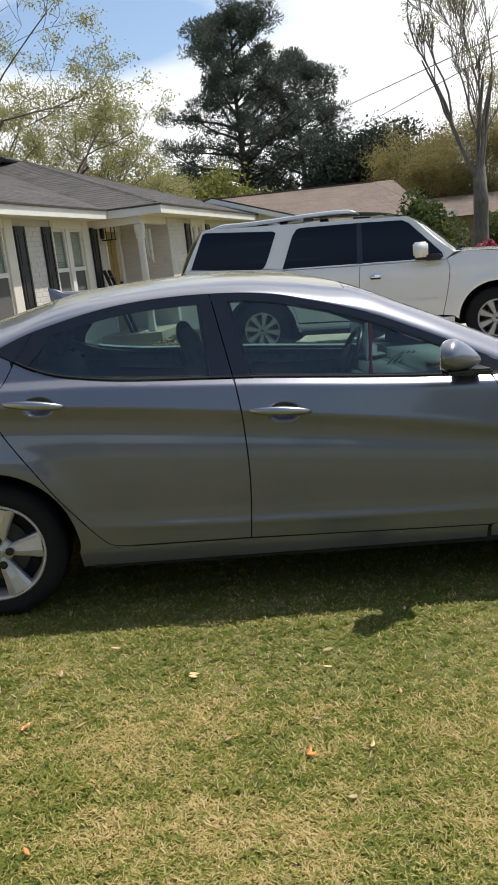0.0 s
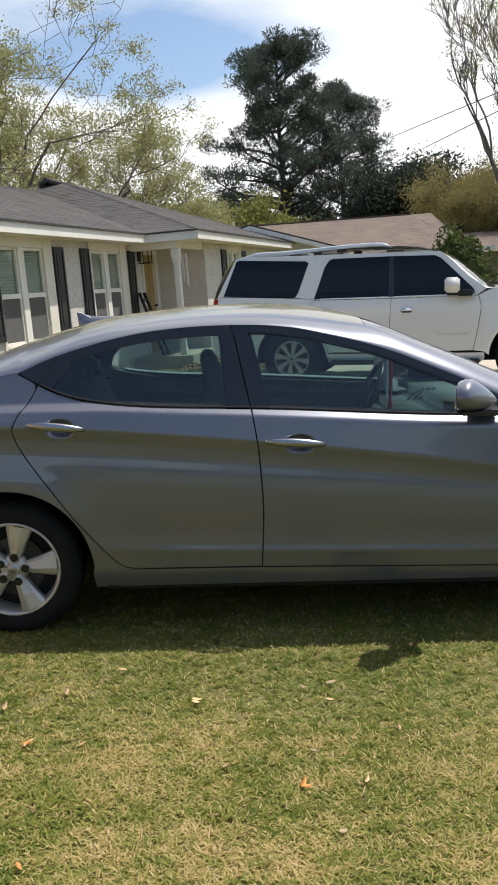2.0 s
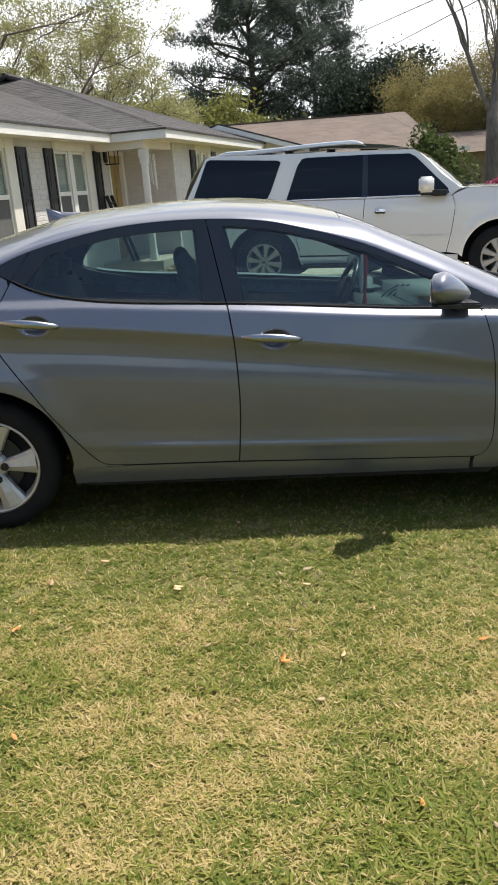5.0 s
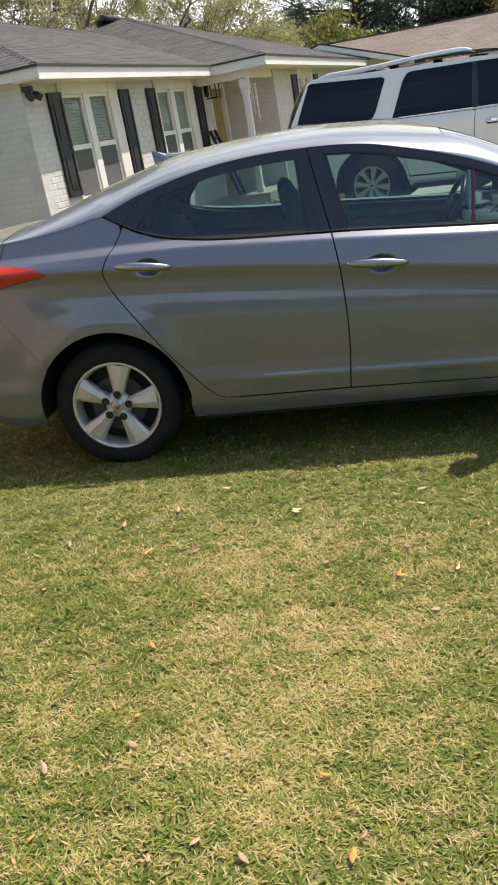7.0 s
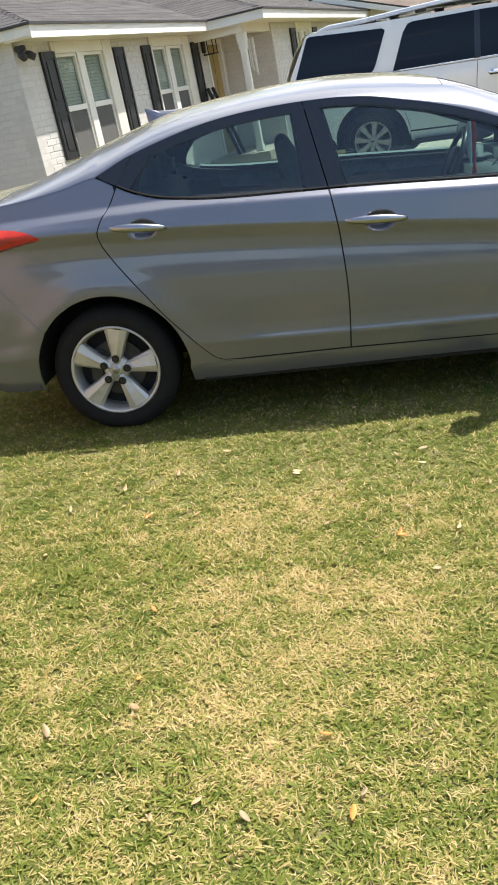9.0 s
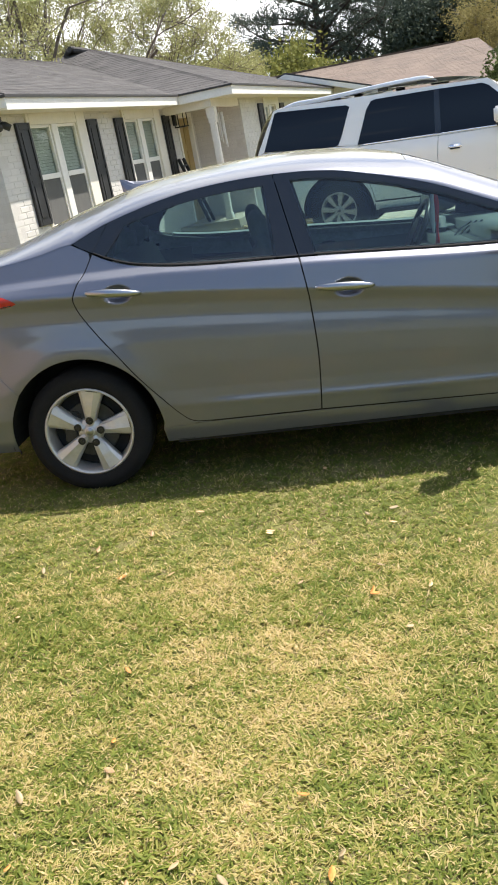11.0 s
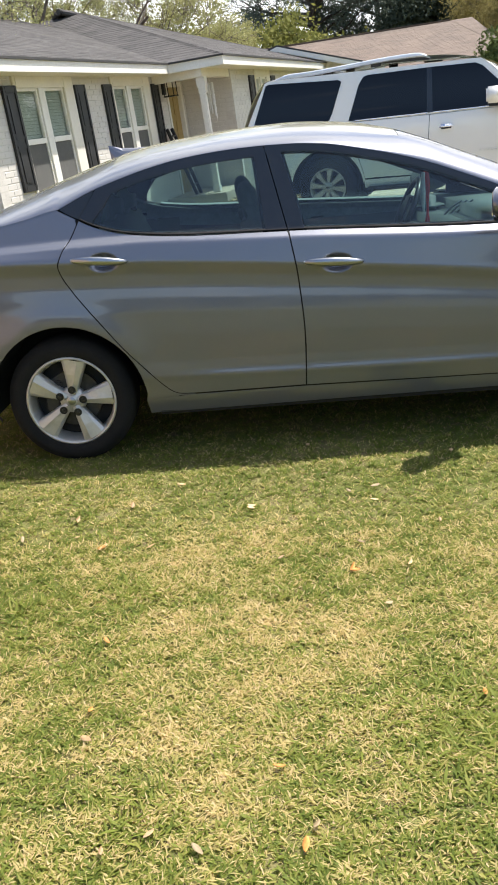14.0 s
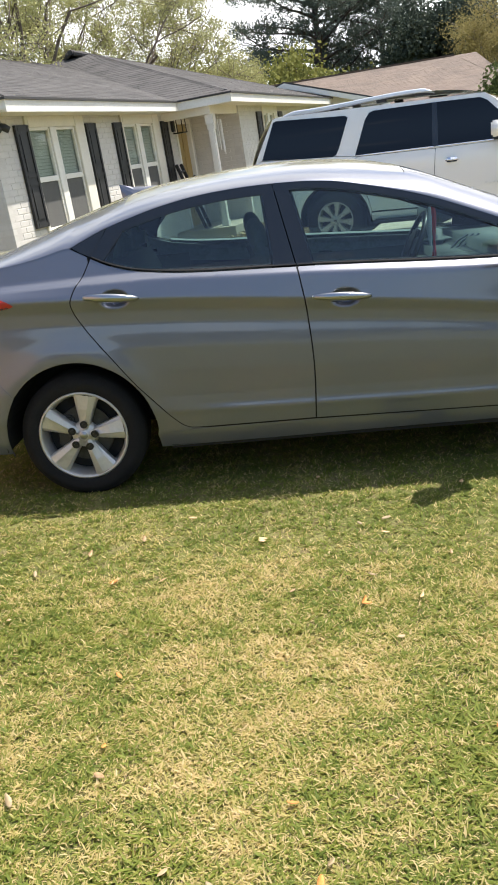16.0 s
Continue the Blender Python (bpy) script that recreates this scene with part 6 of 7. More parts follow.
        bm = boxes([(2.02, 2.20, -0.26, -0.03, 1.20, 1.385)], 0.022)
        foot = boxes([(2.03, 2.20, -0.20, -0.06, 1.165, 1.205), (2.16, 2.36, -0.12, 0.05, 1.15, 1.225)], 0.015)
        for b in (bm, foot):
            if far:
                bmesh.ops.scale(b, vec=(1, -1, 1), verts=b.verts[:])
                bmesh.ops.translate(b, vec=(0, W2, 0), verts=b.verts[:])
                bmesh.ops.reverse_faces(b, faces=b.faces[:])
        mir = part("door_mirror", bm, PAINT_WHITE, suv, "white door mirror", smooth=True)
        part("mirror_foot", foot, BLACK_TRIM, mir)
    part("wiper", boxes([(2.55, 2.575, 0.35, 0.95, 1.30, 1.315), (2.56, 2.68, 0.35, 0.38, 1.27, 1.29)], 0.003), BLACK_TRIM, suv)
    w0 = eight_spoke_wheel("wheel")
    w0.parent = suv
    w0.matrix_basis = pose(0, 0.14, 0.385)
    for x, y, turn in ((3.02, 0.14, 0), (0.0, W2 - 0.14, 180), (3.02, W2 - 0.14, 180)):
        copy_thing(w0, pose(x, y, 0.385, 0, 12, turn))
    return suv


suv = build_suv()


# ---- trees and shrubs ----
def leaf_cloud(centres, size, seed, flat=0.0, long=1.6):
    """Small rhombic leaves, one at each centre, turned at random."""
    rng = np.random.default_rng(seed)
    c = np.asarray(centres, float)
    n = len(c)
    d = rng.normal(size=(n, 3))
    d[:, 2] *= 1 - flat
    d /= np.linalg.norm(d, axis=1, keepdims=True)
    o = np.cross(d, rng.normal(size=(n, 3)))
    o /= np.linalg.norm(o, axis=1, keepdims=True)
    s = size * rng.uniform(0.6, 1.35, (n, 1))
    v = np.stack([c - d * s * long / 2, c + o * s / 2, c + d * s * long / 2, c - o * s / 2], 1).reshape(-1, 3)
    return v, n


def quick_mesh(name, verts, n, k, material, parent=None, label=""):
    """n separate faces of k corners each."""
    me = bpy.data.meshes.new(name)
    me.vertices.add(n * k)
    me.vertices.foreach_set("co", np.asarray(verts, np.float32).ravel())
    me.loops.add(n * k)
    me.loops.foreach_set("vertex_index", np.arange(n * k, dtype=np.int32))
    me.polygons.add(n)
    me.polygons.foreach_set("loop_start", np.arange(0, n * k, k, dtype=np.int32))
    me.materials.append(material)
    me.update(calc_edges=True)
    ob = new(name, me)
    if parent:
        ob.parent = parent
    if label:
        tagged(ob, label)
    return ob


def limbs(start, way, length, radius, depth, rng, out, tips, spread=0.6, rise=0.25, bend=0.25, kids=(2, 4), shrink=0.68):
    """Branches that fork; fills out with tubes and tips with twig points."""
    pts, p, d = [Vector(start)], Vector(start), Vector(way).normalized()
    steps = 5
    for i in range(steps):
        d = (d + Vector(rng.normal(size=3)) * bend * 0.35 + Vector((0, 0, rise * 0.12))).normalized()
        p = p + d * (length / steps)
        pts.append(p.copy())
        if depth <= 1:
            tips.append(p.copy())
    radius = max(radius, 0.011)
    end = radius * 0.6
    out.append(tube(pts, [radius + (end - radius) * i / steps for i in range(steps + 1)], 7 if radius > 0.05 else (5 if radius > 0.015 else 3), False))
    if depth == 0:
        return
    for k in range(int(rng.integers(kids[0], kids[1] + 1))):
        i = int(rng.integers(2, steps + 1))
        side = Vector(rng.normal(size=3))
        side = (side - d * side.dot(d)).normalized()
        nd = (d * (1 - spread * rng.uniform(0.5, 1.0)) + side * spread + Vector((0, 0, rise * 0.5))).normalized()
        r = (radius + (end - radius) * i / steps) * rng.uniform(0.5, 0.75)
        limbs(pts[i], nd, length * shrink * rng.uniform(0.75, 1.15), r, depth - 1, rng, out, tips, spread, rise, bend, kids, shrink)


def broad_tree(name, label, at, height, radius, seed, bark, leaf, leaves, size, depth=4, spread=0.55, fork=0.3, spray=0.35, rise=0.3, kids=(2, 4), stems=4, lean=(0, 0), reach=0.36, stout=(0.34, 0.5), bunch=24):
    rng = np.random.default_rng(seed)
    z = float(ground_z(at[0], at[1])) - 0.1
    tree = thing(name, label, "tree", pose(at[0], at[1], z))
    out, tips = [], []
    h = height * fork
    pts = [Vector((lean[0] * h * (i / 5) ** 1.5, lean[1] * h * (i / 5) ** 1.5, h * i / 5)) + Vector((*(rng.normal(size=2) * radius * 0.15 * (i > 0)), 0)) for i in range(6)]
    leader = pts + [pts[-1] + Vector((0.05, 0.02, 0.10 * h + 0.12)), pts[-1] + Vector((0.08, 0.03, 0.22 * h + 0.2))]
    link("trunk", *tube(leader, [radius * k * rng.uniform(0.94, 1.06) for k in (1.35, 1.08, 1.0, 1.0, 1.06, 0.92, 0.6, 0.12)], 14), bark, tree, smooth=True)
    for k in range(stems):
        a = 2 * math.pi * (k + rng.uniform(-0.2, 0.2)) / stems
        s = spread * rng.uniform(0.5, 1.0)
        limbs(pts[-1] - Vector((0, 0, 0.05 * h * rng.uniform(0, 3))), (math.cos(a) * s, math.sin(a) * s, 1), height * reach * rng.uniform(0.85, 1.15), radius * rng.uniform(*stout), depth, rng, out, tips, spread, rise, 0.3, kids)
    tagged(link("twig_work", *merge(out), bark, tree, smooth=True), kind="stuff")
    if leaves:
        t = np.array(tips)
        spots = t[rng.integers(0, len(t), max(40, leaves // bunch))]
        spots = spots + rng.normal(size=spots.shape) * spray * 0.5
        c = spots[rng.integers(0, len(spots), leaves)] + rng.normal(size=(leaves, 3)) * spray * (0.85, 0.85, 0.55)
        v, n = leaf_cloud(c, size, seed)
        quick_mesh("crown", v, n, 4, leaf, tree)
    return tree


PINE_SHAPE = ((0, 0.68), (0.12, 0.92), (0.25, 1.0), (0.42, 0.84), (0.55, 0.64), (0.75, 0.58), (0.90, 0.46), (1.0, 0.22))


def pine_tree(name, label, at, height, width, seed, bare=0.3, boughs=60, each=110, lean=0.0, puff=0.5, droop=0.0):
    """A tall pine: straight trunk and boughs that carry dense puffs of needles towards their ends, with gaps between them."""
    rng = np.random.default_rng(seed)
    z = float(ground_z(at[0], at[1])) - 0.2
    tree = thing(name, label, "tree", pose(at[0], at[1], z))
    r0 = height * 0.020
    tp = [Vector((lean * i / 10 + rng.normal() * 0.05, rng.normal() * 0.05, height * 0.97 * i / 10)) for i in range(11)]
    link("trunk", *tube(tp, [r0 * (1 - 0.088 * i) for i in range(11)], 12), BARK_PINE, tree, smooth=True)
    out, puffs = [], []
    px, pv = [p[0] for p in PINE_SHAPE], [p[1] for p in PINE_SHAPE]
    for i in range(boughs):
        u = (i / (boughs - 1)) ** 0.9
        t = bare + (0.955 - bare) * u
        ln = width * float(np.interp(u, px, pv)) * rng.uniform(0.66, 1.08)
        a = 2.4 * i + rng.uniform(-0.5, 0.5)
        p = Vector((lean * t, 0, height * t - 0.12 * ln))
        d = Vector((math.cos(a), math.sin(a), 0.02 + 0.55 * u - droop)).normalized()
        pts = [p]
        for s in range(6):
            d = (d + Vector((0, 0, 0.05)) + Vector(rng.normal(size=3)) * 0.10).normalized()
            p = p + d * ln / 6
            pts.append(p)
            if s < 2 and ln > 1.6:
                continue
            for _ in range(2):
                side = (Vector((*rng.normal(size=2), rng.normal() * 0.25 + 0.1)) + d * 0.4).normalized()
                q = p + side * (0.30 + ln * 0.13) * rng.uniform(0.5, 1.2)
                out.append(tube([p, p.lerp(q, 0.55) + Vector((0, 0, 0.05)), q], [0.028, 0.022, 0.012], 3, False))
                puffs.append((*q, puff * rng.uniform(0.6, 1.1)))
        puffs.append((*pts[-1], puff * rng.uniform(0.7, 1.1)))
        out.append(tube(pts, [max(r0 * 0.40 * (1 - s / 7.5) * (1.15 - 0.6 * t), 0.02) for s in range(7)], 5, False))
    puffs.append((lean, 0, height * 0.975, puff * 0.8))
    tagged(link("twig_work", *merge(out), BARK_PINE, tree, smooth=True), kind="stuff")
    # needles stand on the shells of flattened puffs
    c = np.repeat(np.array(puffs), each, 0)
    n = len(c)
    d = rng.normal(size=(n, 3))
    d /= np.linalg.norm(d, axis=1, keepdims=True)
    r = c[:, 3:4] * rng.uniform(0.25, 1.0, (n, 1)) ** 0.6
    p = c[:, :3] + d * r * (1.0, 1.0, 0.62)
    d = d + rng.normal(size=(n, 3)) * 0.45 + (0, 0, 0.35)
    d /= np.linalg.norm(d, axis=1, keepdims=True)
    o = np.cross(d, rng.normal(size=(n, 3)))
    o /= np.linalg.norm(o, axis=1, keepdims=True)
    ln, w = rng.uniform(0.12, 0.28, (n, 1)), rng.uniform(0.03, 0.065, (n, 1))
    v = np.stack([p, p + d * ln * 0.55 - o * w * 0.5, p + d * ln, p + d * ln * 0.55 + o * w * 0.5], 1).reshape(-1, 3)
    quick_mesh("crown", v, n, 4, NEEDLES, tree)
    return tree


def shrub(name, label, at, size, seed, leaf, leaves=5000, leaf_size=0.07, category="shrub"):
    """A shrub: several stems and an uneven mass of leaves in lumps."""
    rng = np.random.default_rng(seed)
    z = float(ground_z(at[0], at[1]))
    ob = thing(name, label, category, pose(at[0], at[1], z - 0.05))
    lumps = [(rng.normal() * 0.33 * size[0], rng.normal() * 0.33 * size[1], size[2] * rng.uniform(0.3, 0.82), rng.uniform(0.22, 0.4)) for _ in range(26)]
    out = [tube([(x * 0.1, y * 0.1, 0), (x * 0.5, y * 0.5, zz * 0.5), (x, y, zz)], [0.03, 0.02, 0.008], 5, False) for x, y, zz, _ in lumps]
    link("stems", *merge(out), BARK, ob)
    c = []
    for i in range(leaves):
        x, y, zz, r = lumps[int(rng.integers(len(lumps)))]
        d = rng.normal(size=3)
        d /= np.linalg.norm(d)
        k = r * rng.uniform(0.55, 1.0) ** 0.5
        c.append((x + d[0] * k * size[0], y + d[1] * k * size[1], max(0.05, zz + d[2] * k * size[2] * 0.75)))
    v, n = leaf_cloud(c, leaf_size, seed)
    quick_mesh("crown", v, n, 4, leaf, ob)
    return ob


def toward(az, dist):
    """The place at that bearing (degrees right of straight ahead) and distance from where the camera stands."""
    return 1.05 + dist * math.sin(radians(az)), -3.55 + dist * math.cos(radians(az))


pine_tree("pine_tree", "tall dark green pine with a rounded ragged crown", toward(3.4, 50), 15.0, 5.4, 3, 0.27, 66, 120)
pine_tree("pine_tree", "dark pine with a sloping crown beside a taller one", toward(7.2, 53), 13.0, 5.0, 11, 0.2, 46, 120)
for az, dist, h, seed in ((8.9, 46, 7.6, 21), (11.0, 48, 8.6, 22), (13.2, 50, 7.8, 24), (25.0, 52, 7.6, 23)):
    broad_tree("magnolia_tree", "dark evergreen tree with dense glossy leaves", toward(az, dist), h, 0.25, seed, BARK, DARK_LEAVES, 44000, 0.105, 3, 0.7, 0.18, 0.45, 0.2)
broad_tree("bare_tree", "grey-barked tree with upright forking limbs and fresh buds", toward(18.2, 26), 9.6, 0.21, 31, BARK_GREY, SPRING_LEAVES, 4500, 0.034, 6, 0.31, 0.33, 0.16, 0.45, (2, 3), 4, reach=0.30, stout=(0.25, 0.37))
for az, dist, h, seed in ((15.4, 42, 7.0, 41), (18.0, 44, 8.6, 42), (21.0, 43, 7.6, 43), (24.0, 46, 8.4, 44)):
    broad_tree("tawny_tree", "tree with dense tawny spring foliage", toward(az, dist), h, 0.16, seed, BARK, RUST_LEAVES, 42000, 0.048, 4, 0.6, 0.22, 0.36, 0.35)
for az, dist, h, seed, lv in ((-20.5, 24, 12.5, 51, 26000), (-15.4, 26, 10.8, 52, 30000), (-11.4, 31, 10.8, 53, 30000), (-6.4, 34, 7.6, 54, 30000), (-3.0, 36, 6.4, 55, 26000)):
    broad_tree("spring_tree", "tree with bare grey limbs and fresh yellow-green leaves", toward(az, dist), h, 0.17, seed, BARK, SPRING_LEAVES, lv, 0.046, 5, 0.66, 0.22, 0.20, 0.22, (2, 3), 5, bunch=60)
for az, dist, h, seed in ((-2.4, 41, 6.2, 61), (1.0, 43, 6.6, 62), (4.6, 46, 4.8, 63)):
    broad_tree("evergreen_tree", "yellow-green evergreen tree behind the roofs", toward(az, dist), h, 0.16, seed, BARK, OLIVE_LEAVES, 22000, 0.12, 3, 0.7, 0.2, 0.55, 0.2)
pine_tree("pine_tree", "pine with long dark boughs beyond the white house", toward(-19.0, 34), 13.0, 3.9, 12, 0.5, 26, 80)
shrub("evergreen_shrub", "large rounded green shrub beside the drive", toward(14.9, 20.5), (1.15, 0.9, 2.55), 71, SHRUB_LEAVES, 18000, 0.055)
shrub("round_bush", "round clipped green bush on the far lawn", toward(20.2, 27), (1.0, 0.9, 2.3), 72, SHRUB_LEAVES, 12000, 0.055)
shrub("azalea", "azalea in full pink flower", toward(18.9, 20.5), (0.9, 0.6, 1.45), 73, PINK_FLOWERS, 3200, 0.07)
shrub("azalea", "azalea in full pink flower", toward(20.6, 21.5), (0.9, 0.6, 1.4), 74, PINK_FLOWERS, 2600, 0.07)
shrub("azalea", "pale lilac azalea with fading flowers", toward(22.6, 20.0), (0.9, 0.6, 1.4), 75, LILAC_FLOWERS, 3200, 0.07)


def far_woods():
    """A ring of woods on the horizon, all round the place; behind the camera unseen, added for reflections."""
    rng = np.random.default_rng(5)
    c = []
    for k in range(150):
        a = 2 * math.pi * k / 150 + rng.uniform(-0.015, 0.015)
        d = rng.uniform(75, 110)
        h, w = rng.uniform(6, 9.5), rng.uniform(3.0, 5.0)
        x, y = 1 + d * math.sin(a), -3.5 + d * math.cos(a)
        m = 260
        u = rng.normal(size=(m, 3))
        u /= np.linalg.norm(u, axis=1, keepdims=True)
        u *= rng.uniform(0.55, 1.0, (m, 1))
        c.append(np.stack([x + u[:, 0] * w, y + u[:, 1] * w, h * 0.5 + u[:, 2] * h * 0.55], 1))
    v, n = leaf_cloud(np.concatenate(c), 0.75, 6)
    return tagged(quick_mesh("far_woods", v, n, 4, DARK_LEAVES), "dark woods round the neighbourhood, those behind the camera added", "woods", kind="stuff")


far_woods()


# ---- neighbouring houses ----
def gable_courses(x0, x1, y0, y1, z0, z1, step=0.16, piece=0.4):
    """One roof slope in overlapping courses, from the eave at y0, z0 up to y1, z1."""
    n = max(1, int(math.hypot(y1 - y0, z1 - z0) / step))
    v, f = [], []
    for k in range(n):
        a, b = k / n, (k + 1) / n
        m = max(1, int((x1 - x0) / piece))
        off = random.random() * piece
        cuts = [x0] + [x for x in (x0 + off + i * piece for i in range(m)) if x < x1 - 0.05] + [x1]
        for p, q in zip(cuts, cuts[1:]):
            j = 0.004 + random.uniform(0, 0.0015)
            i = len(v)
            ya, za, yb, zb = y0 + (y1 - y0) * a, z0 + (z1 - z0) * a, y0 + (y1 - y0) * b, z0 + (z1 - z0) * b
            v += [(p, ya, za + j), (q, ya, za + j), (q, yb, zb + 0.003), (p, yb, zb + 0.003), (p, ya, za), (q, ya, za)]
            f += [(i, i + 1, i + 2, i + 3), (i + 4, i + 5, i + 1, i)]
    return v, f


def neighbour():
    hs = thing("neighbour_house", "low cream house with brown shingle roof behind the parked cars", "house", pose(0, 0, -0.1))
    part("wall", boxes([(-6.0, 7.4, 23.0, 30.0, -0.2, 2.45), (-1.2, 4.0, 20.9, 23.0, -0.2, 2.40)]), CREAM_TRIM, hs)
    roof = link("roof", *merge([gable_courses(-6.3, 7.9, 21.4, 26.4, 2.20, 3.56), gable_courses(-6.3, 7.9, 30.4, 26.4, 2.50, 3.56)]), SHINGLE_BROWN, hs, "brown asphalt shingle roof")
    part("ridge_cap", box(-6.3, 7.2, 26.32, 26.48, 3.55, 3.60, 0.02), SHINGLE_BROWN, roof)
    # hip end on the drive side
    link("hip_end", [(7.2, 26.4, 3.57), (7.9, 21.4, 2.21), (8.6, 21.4, 2.15), (8.6, 30.4, 2.45), (7.9, 30.4, 2.51), (7.2, 26.4, 3.575)], [(0, 1, 2, 3, 4)], SHINGLE_BROWN, roof)
    # front gable with white rakes
    px, pz, hw, ez = 1.5, 3.16, 2.5, 2.38
    v = [(px - hw, 20.9, ez), (px + hw, 20.9, ez), (px, 20.9, pz)]
    link("gable_wall", v + [(x, y + 0.1, z) for x, y, z in v], [(0, 1, 2), (3, 5, 4), (0, 2, 5, 3), (1, 4, 5, 2)], CREAM_TRIM, hs)
    for s in (-1, 1):
        a, b = Vector((px, 20.55, pz + 0.03)), Vector((px + s * (hw + 0.25), 20.55, ez - 0.05))
        d = Vector((0, 0, 0.13))
        pts = [a, b, b - d, a - d]
        vv = [tuple(p) for p in pts] + [tuple(p + Vector((0, 0.05, 0))) for p in pts]
        link("rake_board", vv, [(0, 1, 2, 3), (7, 6, 5, 4), (0, 4, 5, 1), (1, 5, 6, 2), (2, 6, 7, 3), (3, 7, 4, 0)], WHITE_TRIM, hs)
        up = Vector((0, 0, 0.035))
        q = [a + up * 0.2, b + up * 0.2, b + up * 0.2 + Vector((0, 4.5, 0)), a + up * 0.2 + Vector((0, 4.5, 0))]
        vv = [tuple(p) for p in q] + [tuple(p + up) for p in q]
        link("gable_roof", vv, [(4, 5, 6, 7), (3, 2, 1, 0), (0, 1, 5, 4), (1, 2, 6, 5), (2, 3, 7, 6), (3, 0, 4, 7)], DRIP, hs)
    part("gable_vent", boxes([(px - 0.45, px + 0.45, 20.86, 20.9, 2.62, 2.84)]), ROOM_DARK, hs)
    part("fascia", boxes([(4.0, 8.6, 21.34, 21.4, 2.06, 2.19)]), WHITE_TRIM, hs)


neighbour()


def far_house():
    hs = thing("far_house", "brick house with a chimney across the far lawn", "house", pose(0, 0, -0.45))
    part("wall", boxes([(11.6, 19.0, 32.0, 38.0, 0, 2.6)]), DIRT, hs, "brown brick wall")
    link("roof", *merge([gable_courses(11.2, 19.4, 31.5, 35.0, 2.55, 3.5), gable_courses(11.2, 19.4, 38.5, 35.0, 2.55, 3.5)]), SHINGLE_BROWN, hs)
    ch = part("chimney", box(14.2, 14.75, 29.6, 30.2, 0, 2.75, 0.02), BARK, hs, "brown brick chimney")
    part("chimney_cap", box(14.12, 14.83, 29.52, 30.28, 2.75, 2.86, 0.02), CONCRETE, ch)
    # flat dark panels, the dimness behind the panes put into their colour
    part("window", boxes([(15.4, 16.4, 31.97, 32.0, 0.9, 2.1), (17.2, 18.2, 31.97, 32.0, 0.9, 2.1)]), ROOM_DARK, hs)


far_house()


def power_line(a, b, sag):
    pts = [Vector(a).lerp(Vector(b), t) - Vector((0, 0, sag * 4 * t * (1 - t))) for t in np.linspace(0, 1, 30)]
    ob = link("power_line", *tube(pts, 0.016, 5), IRON)
    return tagged(ob, "thin overhead power line against the sky", "power line")


for (a0, d0, z0), (a1, d1, z1) in (((10.4, 45, 8.23), (15.6, 32, 7.12)), ((11.7, 45, 7.32), (15.6, 34, 6.75))):
    p, q = Vector((*toward(a0, d0), z0)), Vector((*toward(a1, d1), z1))
    power_line(p - (q - p) * 0.6, q + (q - p) * 1.3, 0.0)


# ---- grass ----
STRAW_SPOTS = [(0.70, -0.85), (0.92, -0.91), (0.62, -1.10), (0.63, -1.49), (0.93, -1.48), (1.14, -1.59), (1.68, -1.16), (0.34, -0.54), (0.65, -2.01), (1.69, -1.62), (0.98, -1.83), (0.80, -2.24), (1.9, -1.4)]
GREEN_SPOTS = [(1.51, -2.04), (0.46, -1.35), (0.10, -1.35), (0.95, -0.36), (-0.5, -1.0), (1.48, -1.37), (0.0, -2.2), (1.0, -1.23)]


def tone_at(x, y, rng):
    """How dry the turf is, blade by blade: 0 deep green, 1 straw."""
    n = np.zeros(len(x))
    waves = np.random.default_rng(77)
    for f, w in ((2.0, 0.010), (5.0, 0.024), (11.0, 0.034), (24.0, 0.056), (50.0, 0.080)):
        for _ in range(5):
            a, b, g = waves.uniform(0, 2 * math.pi), waves.uniform(0, 6.3), f * waves.uniform(0.7, 1.4)
            n += w * 0.72 * np.sin(g * (x * math.cos(a) + y * math.sin(a)) + b)
    for px, py in STRAW_SPOTS:
        n += 0.30 * np.exp(-((x - px) ** 2 + (y - py) ** 2) / 0.017)
    for px, py in GREEN_SPOTS:
        n -= 0.10 * np.exp(-((x - px) ** 2 + (y - py) ** 2) / 0.045)
    # greener and darker towards the sedan
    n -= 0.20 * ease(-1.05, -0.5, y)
    return np.clip(0.325 + n + rng.normal(size=len(x)) * 0.215, 0, 1)


